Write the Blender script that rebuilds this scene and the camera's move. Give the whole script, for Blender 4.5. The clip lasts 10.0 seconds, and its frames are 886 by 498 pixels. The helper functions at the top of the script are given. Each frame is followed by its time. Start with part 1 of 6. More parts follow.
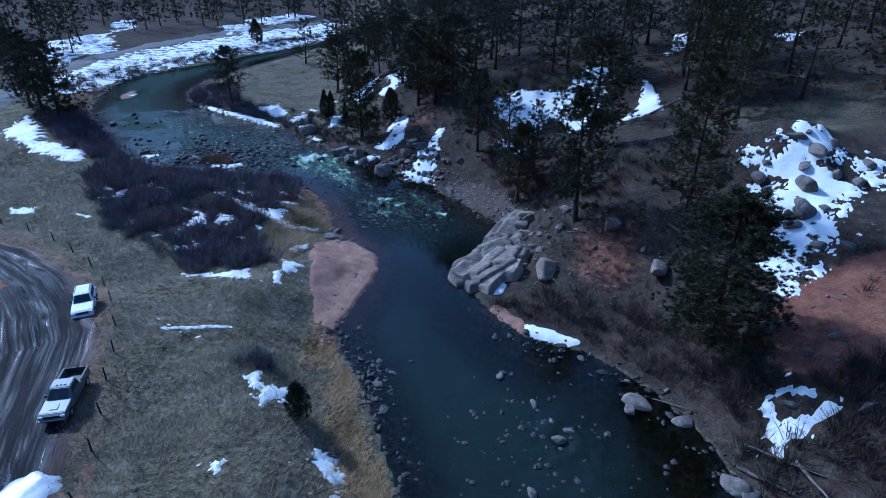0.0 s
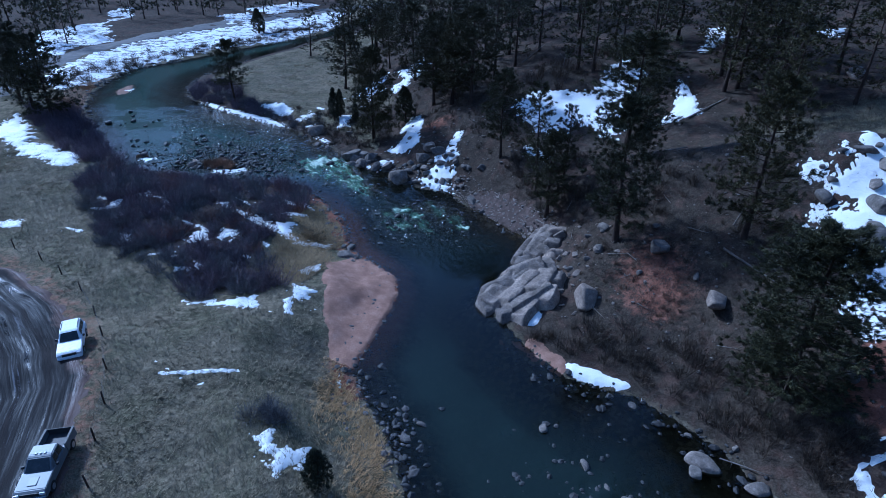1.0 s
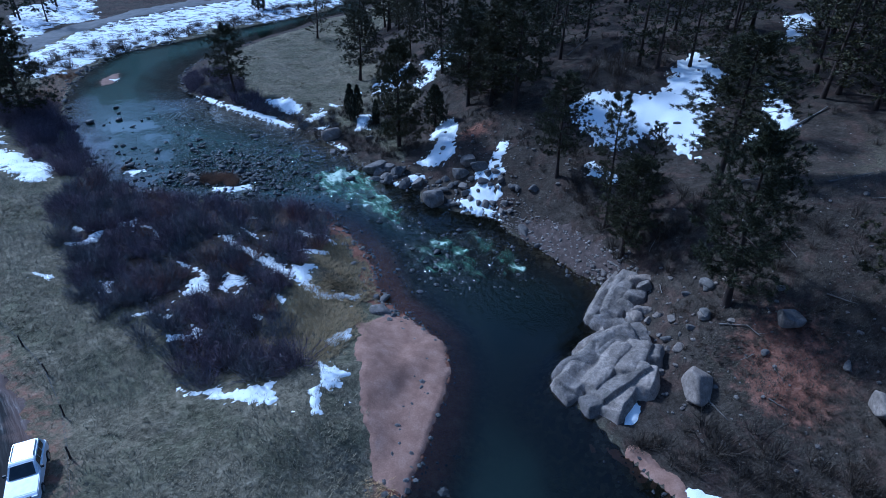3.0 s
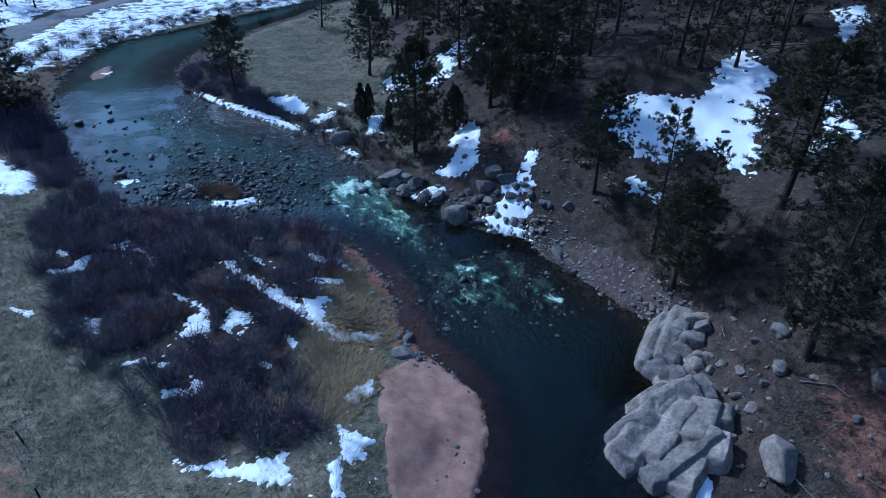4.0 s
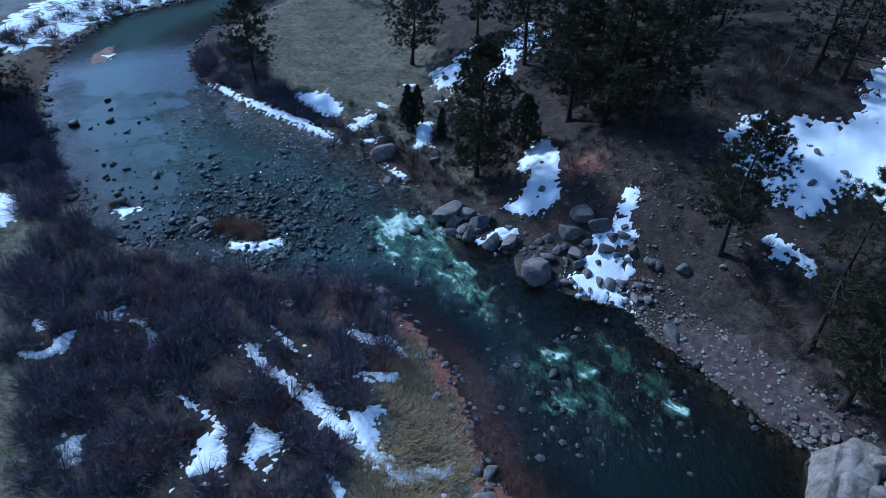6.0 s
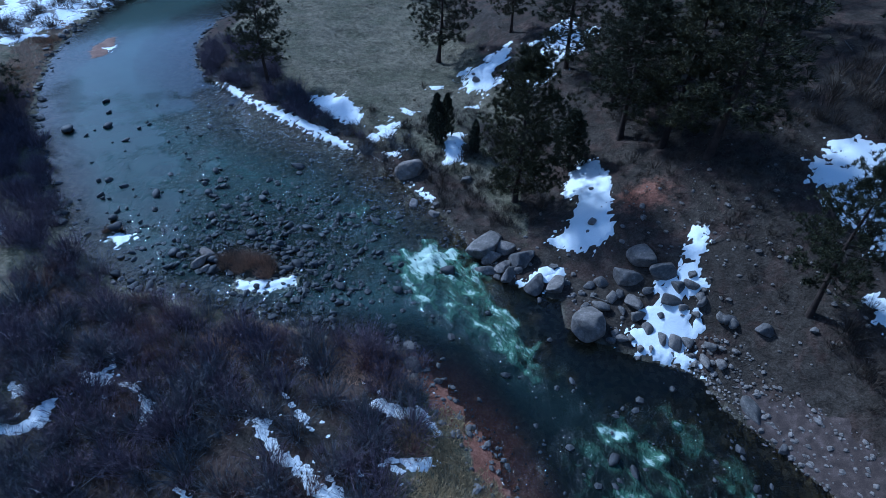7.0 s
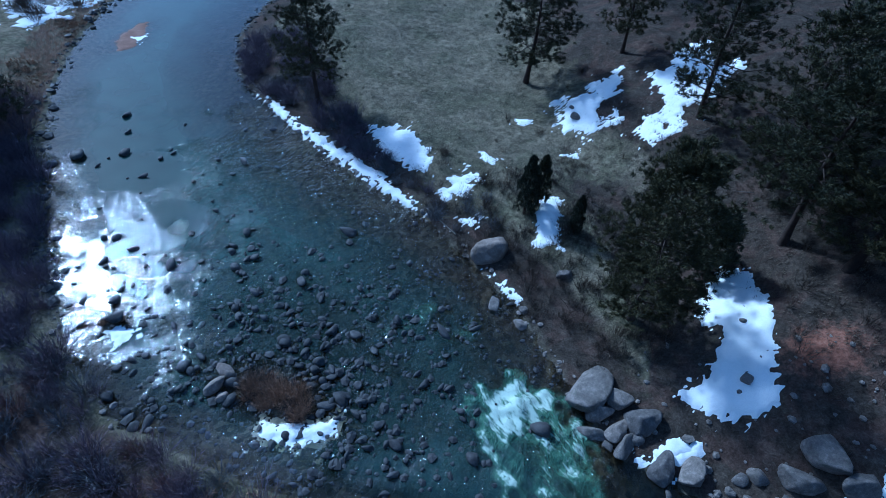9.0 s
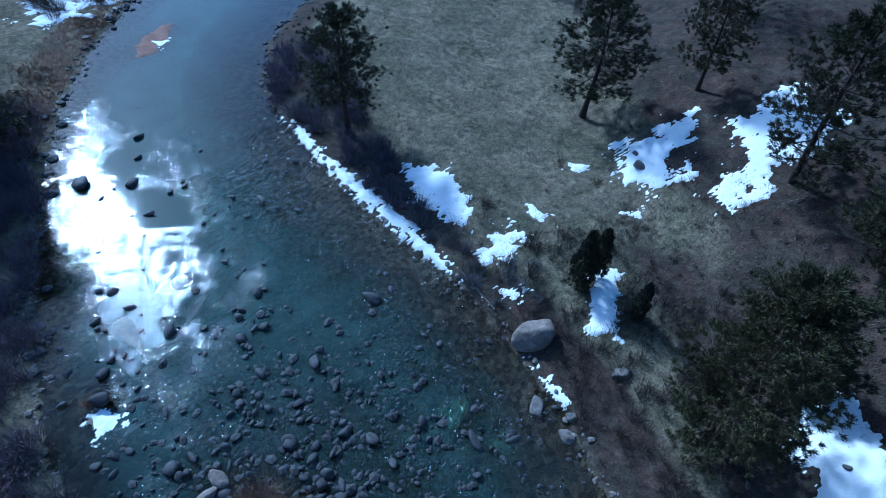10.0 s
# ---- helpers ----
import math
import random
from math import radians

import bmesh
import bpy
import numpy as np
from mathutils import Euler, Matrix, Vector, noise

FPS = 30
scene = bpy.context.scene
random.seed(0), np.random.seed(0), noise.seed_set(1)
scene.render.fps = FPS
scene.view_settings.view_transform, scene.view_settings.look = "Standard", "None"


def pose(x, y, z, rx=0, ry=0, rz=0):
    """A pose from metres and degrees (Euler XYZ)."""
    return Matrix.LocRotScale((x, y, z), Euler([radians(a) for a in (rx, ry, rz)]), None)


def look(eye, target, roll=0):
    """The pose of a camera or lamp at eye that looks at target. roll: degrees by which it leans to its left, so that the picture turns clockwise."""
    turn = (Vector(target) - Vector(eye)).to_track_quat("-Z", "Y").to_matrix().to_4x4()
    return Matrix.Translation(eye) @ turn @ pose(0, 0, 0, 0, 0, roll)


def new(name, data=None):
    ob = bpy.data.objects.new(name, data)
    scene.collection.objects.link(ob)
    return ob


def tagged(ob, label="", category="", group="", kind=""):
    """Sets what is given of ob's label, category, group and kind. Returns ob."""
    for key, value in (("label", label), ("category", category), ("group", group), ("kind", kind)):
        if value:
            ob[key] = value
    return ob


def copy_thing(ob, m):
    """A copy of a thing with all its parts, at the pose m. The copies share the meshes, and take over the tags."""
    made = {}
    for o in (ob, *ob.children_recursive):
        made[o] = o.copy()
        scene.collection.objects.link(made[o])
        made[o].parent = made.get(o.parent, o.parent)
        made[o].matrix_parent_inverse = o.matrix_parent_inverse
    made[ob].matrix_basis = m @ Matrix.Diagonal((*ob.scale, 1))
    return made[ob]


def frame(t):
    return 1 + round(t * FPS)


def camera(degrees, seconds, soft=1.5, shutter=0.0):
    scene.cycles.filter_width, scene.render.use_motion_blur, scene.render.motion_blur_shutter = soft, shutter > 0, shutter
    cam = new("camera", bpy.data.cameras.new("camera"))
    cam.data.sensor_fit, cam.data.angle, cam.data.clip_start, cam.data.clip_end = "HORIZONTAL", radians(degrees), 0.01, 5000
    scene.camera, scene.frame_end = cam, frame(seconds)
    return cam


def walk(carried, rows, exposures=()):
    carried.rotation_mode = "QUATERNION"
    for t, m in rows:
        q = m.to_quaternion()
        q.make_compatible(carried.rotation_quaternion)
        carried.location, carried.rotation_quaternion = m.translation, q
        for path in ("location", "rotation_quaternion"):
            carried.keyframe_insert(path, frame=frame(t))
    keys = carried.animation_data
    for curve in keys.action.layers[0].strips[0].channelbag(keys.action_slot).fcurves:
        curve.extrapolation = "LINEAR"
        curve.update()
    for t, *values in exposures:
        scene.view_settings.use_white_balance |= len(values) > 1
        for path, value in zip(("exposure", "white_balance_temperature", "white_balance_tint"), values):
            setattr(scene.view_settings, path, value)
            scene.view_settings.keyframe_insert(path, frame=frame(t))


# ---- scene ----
PLAN = 1.35  # metres to one unit of the plan, in which all places below are given

cam = camera(75.4, 10.0, soft=0.8)
PATH = [
    (0, (0.026, -0.033, 26.02), (0.02, 1.73, 25.074), 0.4),
    (0.5, (-1.115, 2.815, 26.106), (-1.125, 4.568, 25.143), 0.4),
    (1, (-2.263, 5.772, 26.169), (-2.27, 7.515, 25.189), 0.6),
    (1.5, (-3.387, 8.829, 26.211), (-3.393, 10.562, 25.214), 0.7),
    (2, (-4.58, 11.92, 26.244), (-4.583, 13.642, 25.228), 0.8),
    (2.5, (-5.793, 14.945, 26.282), (-5.793, 16.654, 25.244), 0.9),
    (4, (-9.184, 24.38, 26.426), (-9.179, 26.044, 25.317), 1.2),
    (4.5, (-10.361, 27.589, 26.486), (-10.362, 29.235, 25.348), 1.3),
    (5, (-11.534, 30.882, 26.444), (-11.549, 32.507, 25.278), 1.5),
    (5.5, (-12.682, 34.24, 26.402), (-12.712, 35.845, 25.21), 1.6),
    (7, (-15.84, 44.683, 26.292), (-15.916, 46.218, 25.012), 1.8),
    (7.5, (-16.858, 48.184, 26.371), (-16.961, 49.69, 25.059), 1.8),
    (8, (-18.01, 51.681, 26.454), (-18.135, 53.16, 25.114), 2.2),
    (8.5, (-19.157, 55.311, 26.521), (-19.317, 56.761, 25.153), 2.5),
    (9, (-20.291, 58.911, 26.63), (-20.486, 60.327, 25.231), 2.9),
    (9.5, (-21.36, 62.533, 26.72), (-21.596, 63.917, 25.295), 3.2),
    (10, (-22.348, 66.385, 26.784), (-22.629, 67.735, 25.335), 3.4),
]
walk(cam, [(t, look(PLAN * Vector(eye), PLAN * Vector(target), roll)) for t, eye, target, roll in PATH],
     exposures=[(0, 0.66, 4140, 11), (4.5, 0.62, 4130, 7), (7.5, 0.60, 4080, 5), (8.5, 0.60, 4000, 3), (10, 0.82, 3930, 1)])

# ---- daylight: hazy low sun upstream, blue sky ----
SUN_WAY = Vector((-0.632, 0.475, 0.612)).normalized()
sky = bpy.data.worlds.new("sky")
scene.world = sky
sky.use_nodes = True
dome = sky.node_tree.nodes.new("ShaderNodeTexSky")
dome.sky_type, dome.sun_disc = "NISHITA", False
dome.sun_elevation, dome.sun_rotation = math.asin(SUN_WAY.z), math.atan2(SUN_WAY.x, SUN_WAY.y)
sky.node_tree.links.new(dome.outputs[0], sky.node_tree.nodes["Background"].inputs[0])
sky.node_tree.nodes["Background"].inputs[1].default_value = 0.088
sun_data = bpy.data.lights.new("sun", "SUN")
sun_data.energy, sun_data.angle, sun_data.color = 2.35, radians(5.0), (1.0, 0.96, 0.9)
sun = new("sun", sun_data)
sun.matrix_world = look((0, 0, 200), Vector((0, 0, 200)) - SUN_WAY)


# ---- materials ----
class Nodes:
    """A small builder for one material's nodes."""

    def __init__(self, name):
        self.mat = bpy.data.materials.new(name)
        self.mat.use_nodes = True
        self.tree = self.mat.node_tree
        self.shader = self.tree.nodes["Principled BSDF"]
        self.out = self.tree.nodes["Material Output"]

    def add(self, kind, **inputs):
        node = self.tree.nodes.new("ShaderNode" + kind)
        for key, value in inputs.items():
            self.put(node, key.replace("_", " "), value)
        return node

    def put(self, node, key, value):
        socket = node.inputs[int(key) if key.isdigit() else key]
        if isinstance(value, bpy.types.NodeSocket):
            self.tree.links.new(value, socket)
        elif isinstance(value, tuple) and len(value) == 3 and socket.type == "RGBA":
            socket.default_value = (*value, 1)
        else:
            socket.default_value = value

    def place(self):
        return self.add("TexCoord").outputs["Object"]

    def noise(self, scale, detail=4.0, rough=0.55, where=None, warp=0.0):
        node = self.add("TexNoise", Scale=scale, Detail=detail, Roughness=rough, Distortion=warp)
        self.tree.links.new(where or self.place(), node.inputs["Vector"])
        return node.outputs["Fac"]

    def steps(self, fac, stops):
        node = self.add("ValToRGB", Fac=fac)
        ramp = node.color_ramp
        while len(ramp.elements) < len(stops):
            ramp.elements.new(0.5)
        for element, (at, colour) in zip(ramp.elements, stops):
            element.position, element.color = at, (*colour, 1) if len(colour) == 3 else colour
        return node.outputs["Color"]

    def mask(self, fac, low, high):
        node = self.add("MapRange")
        node.interpolation_type = "SMOOTHSTEP"
        for key, value in (("Value", fac), ("From Min", low), ("From Max", high)):
            self.put(node, key, value)
        return node.outputs["Result"]

    def mix(self, fac, a, b, blend="MIX"):
        node = self.tree.nodes.new("ShaderNodeMix")
        node.data_type, node.blend_type = "RGBA", blend
        for socket, value in ((node.inputs[0], fac), (node.inputs[6], a), (node.inputs[7], b)):
            if isinstance(value, bpy.types.NodeSocket):
                self.tree.links.new(value, socket)
            else:
                socket.default_value = (*value, 1) if isinstance(value, tuple) else value
        return node.outputs[2]

    def maths(self, op, a, b=0.0):
        node = self.tree.nodes.new("ShaderNodeMath")
        node.operation = op
        self.put(node, "0", a)
        self.put(node, "1", b)
        return node.outputs[0]

    def trait(self, name):
        node = self.tree.nodes.new("ShaderNodeAttribute")
        node.attribute_name = name
        return node

    def bump(self, fac, strength, distance, under=None):
        node = self.add("Bump", Strength=strength, Distance=distance, Height=fac)
        if under:
            self.tree.links.new(under, node.inputs["Normal"])
        return node.outputs["Normal"]

    def finish(self, colour, rough=0.8, normal=None, metal=0.0, gloss=0.3):
        for key, value in (("Base Color", colour), ("Roughness", rough), ("Metallic", metal), ("Specular IOR Level", gloss)):
            self.put(self.shader, key, value)
        if normal:
            self.tree.links.new(normal, self.shader.inputs["Normal"])
        return self.mat


def speckled(name, dark, mid, light, size=1.0, rough=0.85, relief=0.02, fine=9.0, gloss=0.25, vary=0.25):
    """A natural surface: patches, grain and relief, with each copy a little lighter or darker."""
    n = Nodes(name)
    patches, grain = n.noise(0.9 / size, 5), n.noise(fine / size, 6, 0.65)
    colour = n.steps(n.maths("ADD", n.maths("MULTIPLY", patches, 0.6), n.maths("MULTIPLY", grain, 0.4)),
                     [(0.3, dark), (0.5, mid), (0.7, light)])
    chance = n.add("ObjectInfo").outputs["Random"]
    colour = n.mix(1.0, colour, n.steps(chance, [(0, (1 - vary,) * 3), (1, (1 + vary,) * 3)]), "MULTIPLY")
    return n.finish(colour, rough, n.bump(grain, 0.6, relief), gloss=gloss)


def weathered(name, dark, mid, light, size=1.0, relief=0.05, wet=0.0):
    """Granite: coarse grain, pale and dark lichen blotches, rain streaks and cracks."""
    n = Nodes(name)
    patches, grain, speck = n.noise(0.8 / size, 6, 0.62, None, 0.6), n.noise(5.0 / size, 7, 0.7), n.noise(26.0 / size, 3, 0.6)
    colour = n.steps(n.maths("ADD", n.maths("MULTIPLY", patches, 0.5), n.maths("ADD", n.maths("MULTIPLY", grain, 0.35), n.maths("MULTIPLY", speck, 0.15))),
                     [(0.34, dark), (0.5, mid), (0.64, light)])
    lichen = n.mask(n.noise(2.1 / size, 6, 0.7, None, 1.2), 0.56, 0.66)
    colour = n.mix(n.maths("MULTIPLY", lichen, 0.5), colour, tuple(0.55 * m + s for m, s in zip(mid, (0.030, 0.040, 0.024))))
    stain = n.mask(n.noise(1.4 / size, 6, 0.7, n.add("Mapping", Vector=n.place(), Scale=(1.0, 1.0, 0.35)).outputs[0], 0.8), 0.55, 0.68)
    colour = n.mix(n.maths("MULTIPLY", stain, 0.6), colour, dark)
    chance = n.add("ObjectInfo").outputs["Random"]
    colour = n.mix(1.0, colour, n.steps(chance, [(0, (0.68, 0.68, 0.70)), (0.5, (1.0, 0.97, 0.93)), (1, (1.3, 1.22, 1.14))]), "MULTIPLY")
    normal = n.bump(patches, 0.6, 2.5 * relief, n.bump(grain, 0.9, relief))
    return n.finish(colour, 0.86 - wet, normal, gloss=0.25)


def plain(name, colour, rough=0.5, metal=0.0, gloss=0.5):
    n = Nodes(name)
    dust = n.noise(3.0, 5)
    return n.finish(n.mix(n.mask(dust, 0.4, 0.75), colour, tuple(0.8 * c + 0.02 for c in colour)), rough, None, metal, gloss)


def make_ground():
    """Valley soil: dry matted grass, pine litter, red earth and the cobbled bed, each with clumps and grain."""
    n = Nodes("ground")
    zones = n.add("SeparateColor", Color=n.trait("zones").outputs["Color"])
    red, litter, bed = zones.outputs[0], zones.outputs[1], zones.outputs[2]
    big, mid, fine = n.noise(0.16, 6, 0.6), n.noise(1.1, 6, 0.65), n.noise(7.0, 6, 0.7)
    clump = n.noise(2.3, 5, 0.7, None, 1.3)
    blend = n.maths("ADD", n.maths("MULTIPLY", mid, 0.35), n.maths("ADD", n.maths("MULTIPLY", clump, 0.35), n.maths("MULTIPLY", fine, 0.30)))
    grass = n.steps(blend, [(0.38, (0.040, 0.035, 0.022)), (0.5, (0.158, 0.131, 0.084)), (0.60, (0.285, 0.240, 0.158))])
    moss = n.steps(blend, [(0.38, (0.026, 0.025, 0.015)), (0.5, (0.105, 0.094, 0.056)), (0.60, (0.200, 0.178, 0.108))])
    grass = n.mix(n.mask(n.maths("ADD", n.maths("MULTIPLY", big, 0.6), n.maths("MULTIPLY", n.noise(0.55, 5, 0.6, None, 0.8), 0.4)), 0.44, 0.58), grass, moss)
    soil = n.steps(blend, [(0.34, (0.090, 0.038, 0.023)), (0.5, (0.200, 0.090, 0.056)), (0.64, (0.300, 0.160, 0.108))])
    needles = n.steps(blend, [(0.36, (0.012, 0.009, 0.008)), (0.48, (0.044, 0.035, 0.026)), (0.56, (0.074, 0.059, 0.045)), (0.66, (0.135, 0.112, 0.088))])
    earthy = n.mask(n.noise(0.34, 6, 0.65, None, 0.9), 0.46, 0.62)
    needles = n.mix(n.maths("MULTIPLY", earthy, 0.55), needles, n.steps(blend, [(0.36, (0.036, 0.021, 0.016)), (0.5, (0.088, 0.053, 0.039)), (0.64, (0.150, 0.098, 0.075))]))
    stones = n.add("TexVoronoi", Scale=2.6, Vector=n.place())
    cobble = n.steps(n.maths("ADD", n.maths("MULTIPLY", stones.outputs["Color"], 0.5), n.maths("MULTIPLY", fine, 0.5)),
                     [(0.25, (0.030, 0.026, 0.018)), (0.5, (0.085, 0.074, 0.048)), (0.75, (0.19, 0.165, 0.115))])
    colour = n.mix(n.mask(n.maths("ADD", litter, n.maths("MULTIPLY", n.maths("SUBTRACT", mid, 0.5), 0.9)), 0.3, 0.7), grass, needles)
    colour = n.mix(n.mask(n.maths("ADD", red, n.maths("MULTIPLY", n.maths("SUBTRACT", mid, 0.5), 0.8)), 0.35, 0.65), colour, soil)
    colour = n.mix(bed, colour, cobble)
    normal = n.bump(mid, 0.6, 0.2, n.bump(clump, 0.8, 0.16, n.bump(fine, 0.7, 0.04)))
    return n.finish(colour, 0.95, normal, gloss=0.1)


def make_water():
    n = Nodes("river water")
    n.tree.nodes.remove(n.shader)
    traits = n.add("SeparateColor", Color=n.trait("flow").outputs["Color"])
    deep, chop, foam = traits.outputs[0], traits.outputs[1], traits.outputs[2]
    where = n.place()
    stretch = n.add("Mapping", Vector=where, Rotation=(0, 0, radians(-35)), Scale=(1.0, 0.45, 1.0)).outputs[0]
    ripple, wave = n.noise(1.9, 3, 0.6, stretch), n.noise(0.5, 2, 0.5, stretch)
    fine = n.noise(3.4, 3, 0.6, stretch, 0.9)
    normal = n.bump(wave, n.maths("ADD", n.maths("MULTIPLY", chop, 0.3), 0.06), 0.10)
    normal = n.bump(ripple, n.maths("ADD", n.maths("MULTIPLY", chop, 1.0), 0.008), 0.85, normal)
    normal = n.bump(fine, n.maths("ADD", n.maths("MULTIPLY", chop, 1.0), 0.006), 0.34, normal)
    tint = n.steps(deep, [(0.0, (0.86, 0.80, 0.66)), (0.25, (0.52, 0.48, 0.35)), (0.5, (0.24, 0.20, 0.11)), (0.85, (0.07, 0.055, 0.025))])
    clear = n.add("BsdfTransparent", Color=tint)
    # Teal murk: water tone, with reflected sky also put into the diffuse colour.
    murk = n.add("BsdfDiffuse", Color=n.mix(n.trait("silt").outputs["Fac"], n.steps(deep, [(0.1, (0.011, 0.011, 0.006)), (0.8, (0.003, 0.004, 0.002))]), (0.045, 0.076, 0.063)))
    body = n.add("MixShader", Fac=n.mask(deep, 0.05, 0.75))
    n.tree.links.new(clear.outputs[0], body.inputs[1])
    n.tree.links.new(murk.outputs[0], body.inputs[2])
    shine = n.add("BsdfGlossy", Color=(1, 1, 1), Roughness=0.06, Normal=normal)
    edge = n.add("Fresnel", IOR=1.33, Normal=normal)
    wet = n.add("MixShader", Fac=edge.outputs[0])
    n.tree.links.new(body.outputs[0], wet.inputs[1])
    n.tree.links.new(shine.outputs[0], wet.inputs[2])
    run = n.add("Mapping", Vector=where, Rotation=(0, 0, radians(-47)), Scale=(2.9, 1.0, 1.0))
    run.vector_type = "TEXTURE"
    strands = n.noise(0.62, 9, 0.66, run.outputs[0], 1.5)
    specks = n.noise(3.4, 7, 0.7, run.outputs[0], 1.0)
    churn = n.add("BsdfDiffuse", Color=(0.13, 0.23, 0.14), Normal=normal)
    milky = n.add("MixShader", Fac=n.maths("MULTIPLY", n.mask(n.maths("ADD", n.maths("MULTIPLY", strands, 0.8), foam), 1.0, 1.55), 0.75))
    n.tree.links.new(wet.outputs[0], milky.inputs[1])
    n.tree.links.new(churn.outputs[0], milky.inputs[2])
    froth = n.maths("ADD", n.maths("ADD", n.maths("MULTIPLY", strands, 0.65), n.maths("MULTIPLY", specks, 0.35)), n.maths("MULTIPLY", n.maths("SUBTRACT", foam, 1.0), 0.42))
    cover = n.mask(froth, 0.485, 0.595)
    white = n.add("BsdfDiffuse", Color=(0.66, 0.74, 0.60), Normal=n.bump(specks, 0.8, 0.15))
    last = n.add("MixShader", Fac=n.maths("MULTIPLY", cover, 0.78))
    n.tree.links.new(milky.outputs[0], last.inputs[1])
    n.tree.links.new(white.outputs[0], last.inputs[2])
    n.tree.links.new(last.outputs[0], n.out.inputs[0])
    return n.mat


def make_snow():
    n = Nodes("old snow")
    crust, grit = n.noise(2.2, 5, 0.6), n.noise(14.0, 4, 0.6)
    colour = n.steps(grit, [(0.3, (0.80, 0.79, 0.74)), (0.55, (0.92, 0.90, 0.84))])
    return n.finish(colour, 0.6, n.bump(crust, 0.7, 0.10, n.bump(grit, 0.4, 0.02)), gloss=0.3)


def make_thin_snow():
    """Wind-worn snow on a bank, broken by dead grass and dirt."""
    n = Nodes("thin snow")
    crust, grit = n.noise(2.2, 5, 0.6), n.noise(9.0, 5, 0.65)
    worn = n.mask(n.maths("ADD", n.maths("MULTIPLY", n.noise(0.32, 7, 0.68, None, 0.7), 0.75), n.maths("MULTIPLY", grit, 0.25)), 0.50, 0.56)
    colour = n.mix(worn, n.steps(grit, [(0.3, (0.70, 0.71, 0.71)), (0.6, (0.86, 0.86, 0.85))]), n.steps(grit, [(0.35, (0.045, 0.038, 0.030)), (0.65, (0.15, 0.125, 0.10))]))
    return n.finish(colour, 0.7, n.bump(crust, 0.7, 0.12, n.bump(grit, 0.4, 0.03)), gloss=0.25)


def make_foliage(name, dark, light):
    n = Nodes(name)
    chance = n.add("NewGeometry").outputs["Random Per Island"]
    tree = n.add("ObjectInfo").outputs["Random"]
    colour = n.mix(1.0, n.steps(chance, [(0, dark), (1, light)]), n.steps(tree, [(0, (0.75, 0.8, 0.8)), (1, (1.25, 1.15, 1.0))]), "MULTIPLY")
    return n.finish(colour, 0.65, gloss=0.25)


def make_mud():
    """Churned wet dirt: ruts that follow the road, pale grey streaks and meltwater along them, drier ridges."""
    n = Nodes("wet mud")
    track = n.add("SeparateColor", Color=n.trait("track").outputs["Color"])
    along = n.add("CombineXYZ", X=track.outputs[0], Y=n.maths("MULTIPLY", track.outputs[1], 0.055)).outputs[0]
    ruts, lanes, fine = n.noise(1.5, 6, 0.7, along, 0.5), n.noise(0.55, 3, 0.5, along, 0.4), n.noise(6.0, 5, 0.6)
    colour = n.steps(ruts, [(0.36, (0.006, 0.006, 0.006)), (0.52, (0.011, 0.010, 0.010)), (0.72, (0.028, 0.023, 0.021))])
    # Thin pale grey streaks mixed into some of the ruts.
    ashen = n.maths("MULTIPLY", n.mask(n.maths("ADD", n.maths("MULTIPLY", n.noise(2.4, 5, 0.65, along, 0.8), 0.75), n.maths("MULTIPLY", fine, 0.25)), 0.565, 0.625), n.mask(lanes, 0.42, 0.62))
    colour = n.mix(n.maths("MULTIPLY", ashen, 0.85), colour, (0.115, 0.115, 0.125))
    edge = n.trait("edge").outputs["Fac"]
    colour = n.mix(n.mask(n.maths("ADD", edge, n.maths("MULTIPLY", ruts, 0.4)), 0.5, 0.2), colour, (0.10, 0.064, 0.050))
    wetness = n.steps(ruts, [(0.36, (0.22, 0.22, 0.22)), (0.46, (0.6, 0.6, 0.6)), (0.58, (0.9, 0.9, 0.9))])
    return n.finish(colour, wetness, n.bump(ruts, 0.7, 0.22, n.bump(fine, 0.3, 0.03)), gloss=0.15)


GROUND, WATER, SNOW, THIN_SNOW, MUD = make_ground(), make_water(), make_snow(), make_thin_snow(), make_mud()
NEEDLES = make_foliage("pine needles", (0.010, 0.014, 0.008), (0.074, 0.067, 0.025))
JUNIPER = make_foliage("juniper leaves", (0.018, 0.023, 0.014), (0.068, 0.066, 0.036))
BARK = speckled("pine bark", (0.018, 0.013, 0.010), (0.046, 0.032, 0.024), (0.096, 0.066, 0.050), 0.5, 0.95, 0.03)
DEADWOOD = speckled("weathered deadwood", (0.080, 0.068, 0.056), (0.176, 0.152, 0.128), (0.288, 0.256, 0.224), 0.5, 0.9, 0.02)
WILLOW = make_foliage("bare willow stems", (0.022, 0.018, 0.029), (0.235, 0.180, 0.225))
GREY_WILLOW = make_foliage("grey willow stems", (0.020, 0.022, 0.030), (0.190, 0.190, 0.210))
RUST_WILLOW = make_foliage("rust willow stems", (0.030, 0.016, 0.016), (0.240, 0.130, 0.110))
BRUSH = make_foliage("bare brush", (0.032, 0.024, 0.019), (0.102, 0.080, 0.061))
STRAW = make_foliage("dry grass", (0.110, 0.091, 0.055), (0.290, 0.243, 0.158))
GOLD = make_foliage("golden dead sedge", (0.192, 0.128, 0.056), (0.400, 0.288, 0.144))
REED = make_foliage("rusty dead reeds", (0.130, 0.078, 0.052), (0.380, 0.245, 0.160))
ROCK = weathered("granite", (0.050, 0.045, 0.041), (0.152, 0.136, 0.121), (0.315, 0.280, 0.248), 0.8, 0.05)
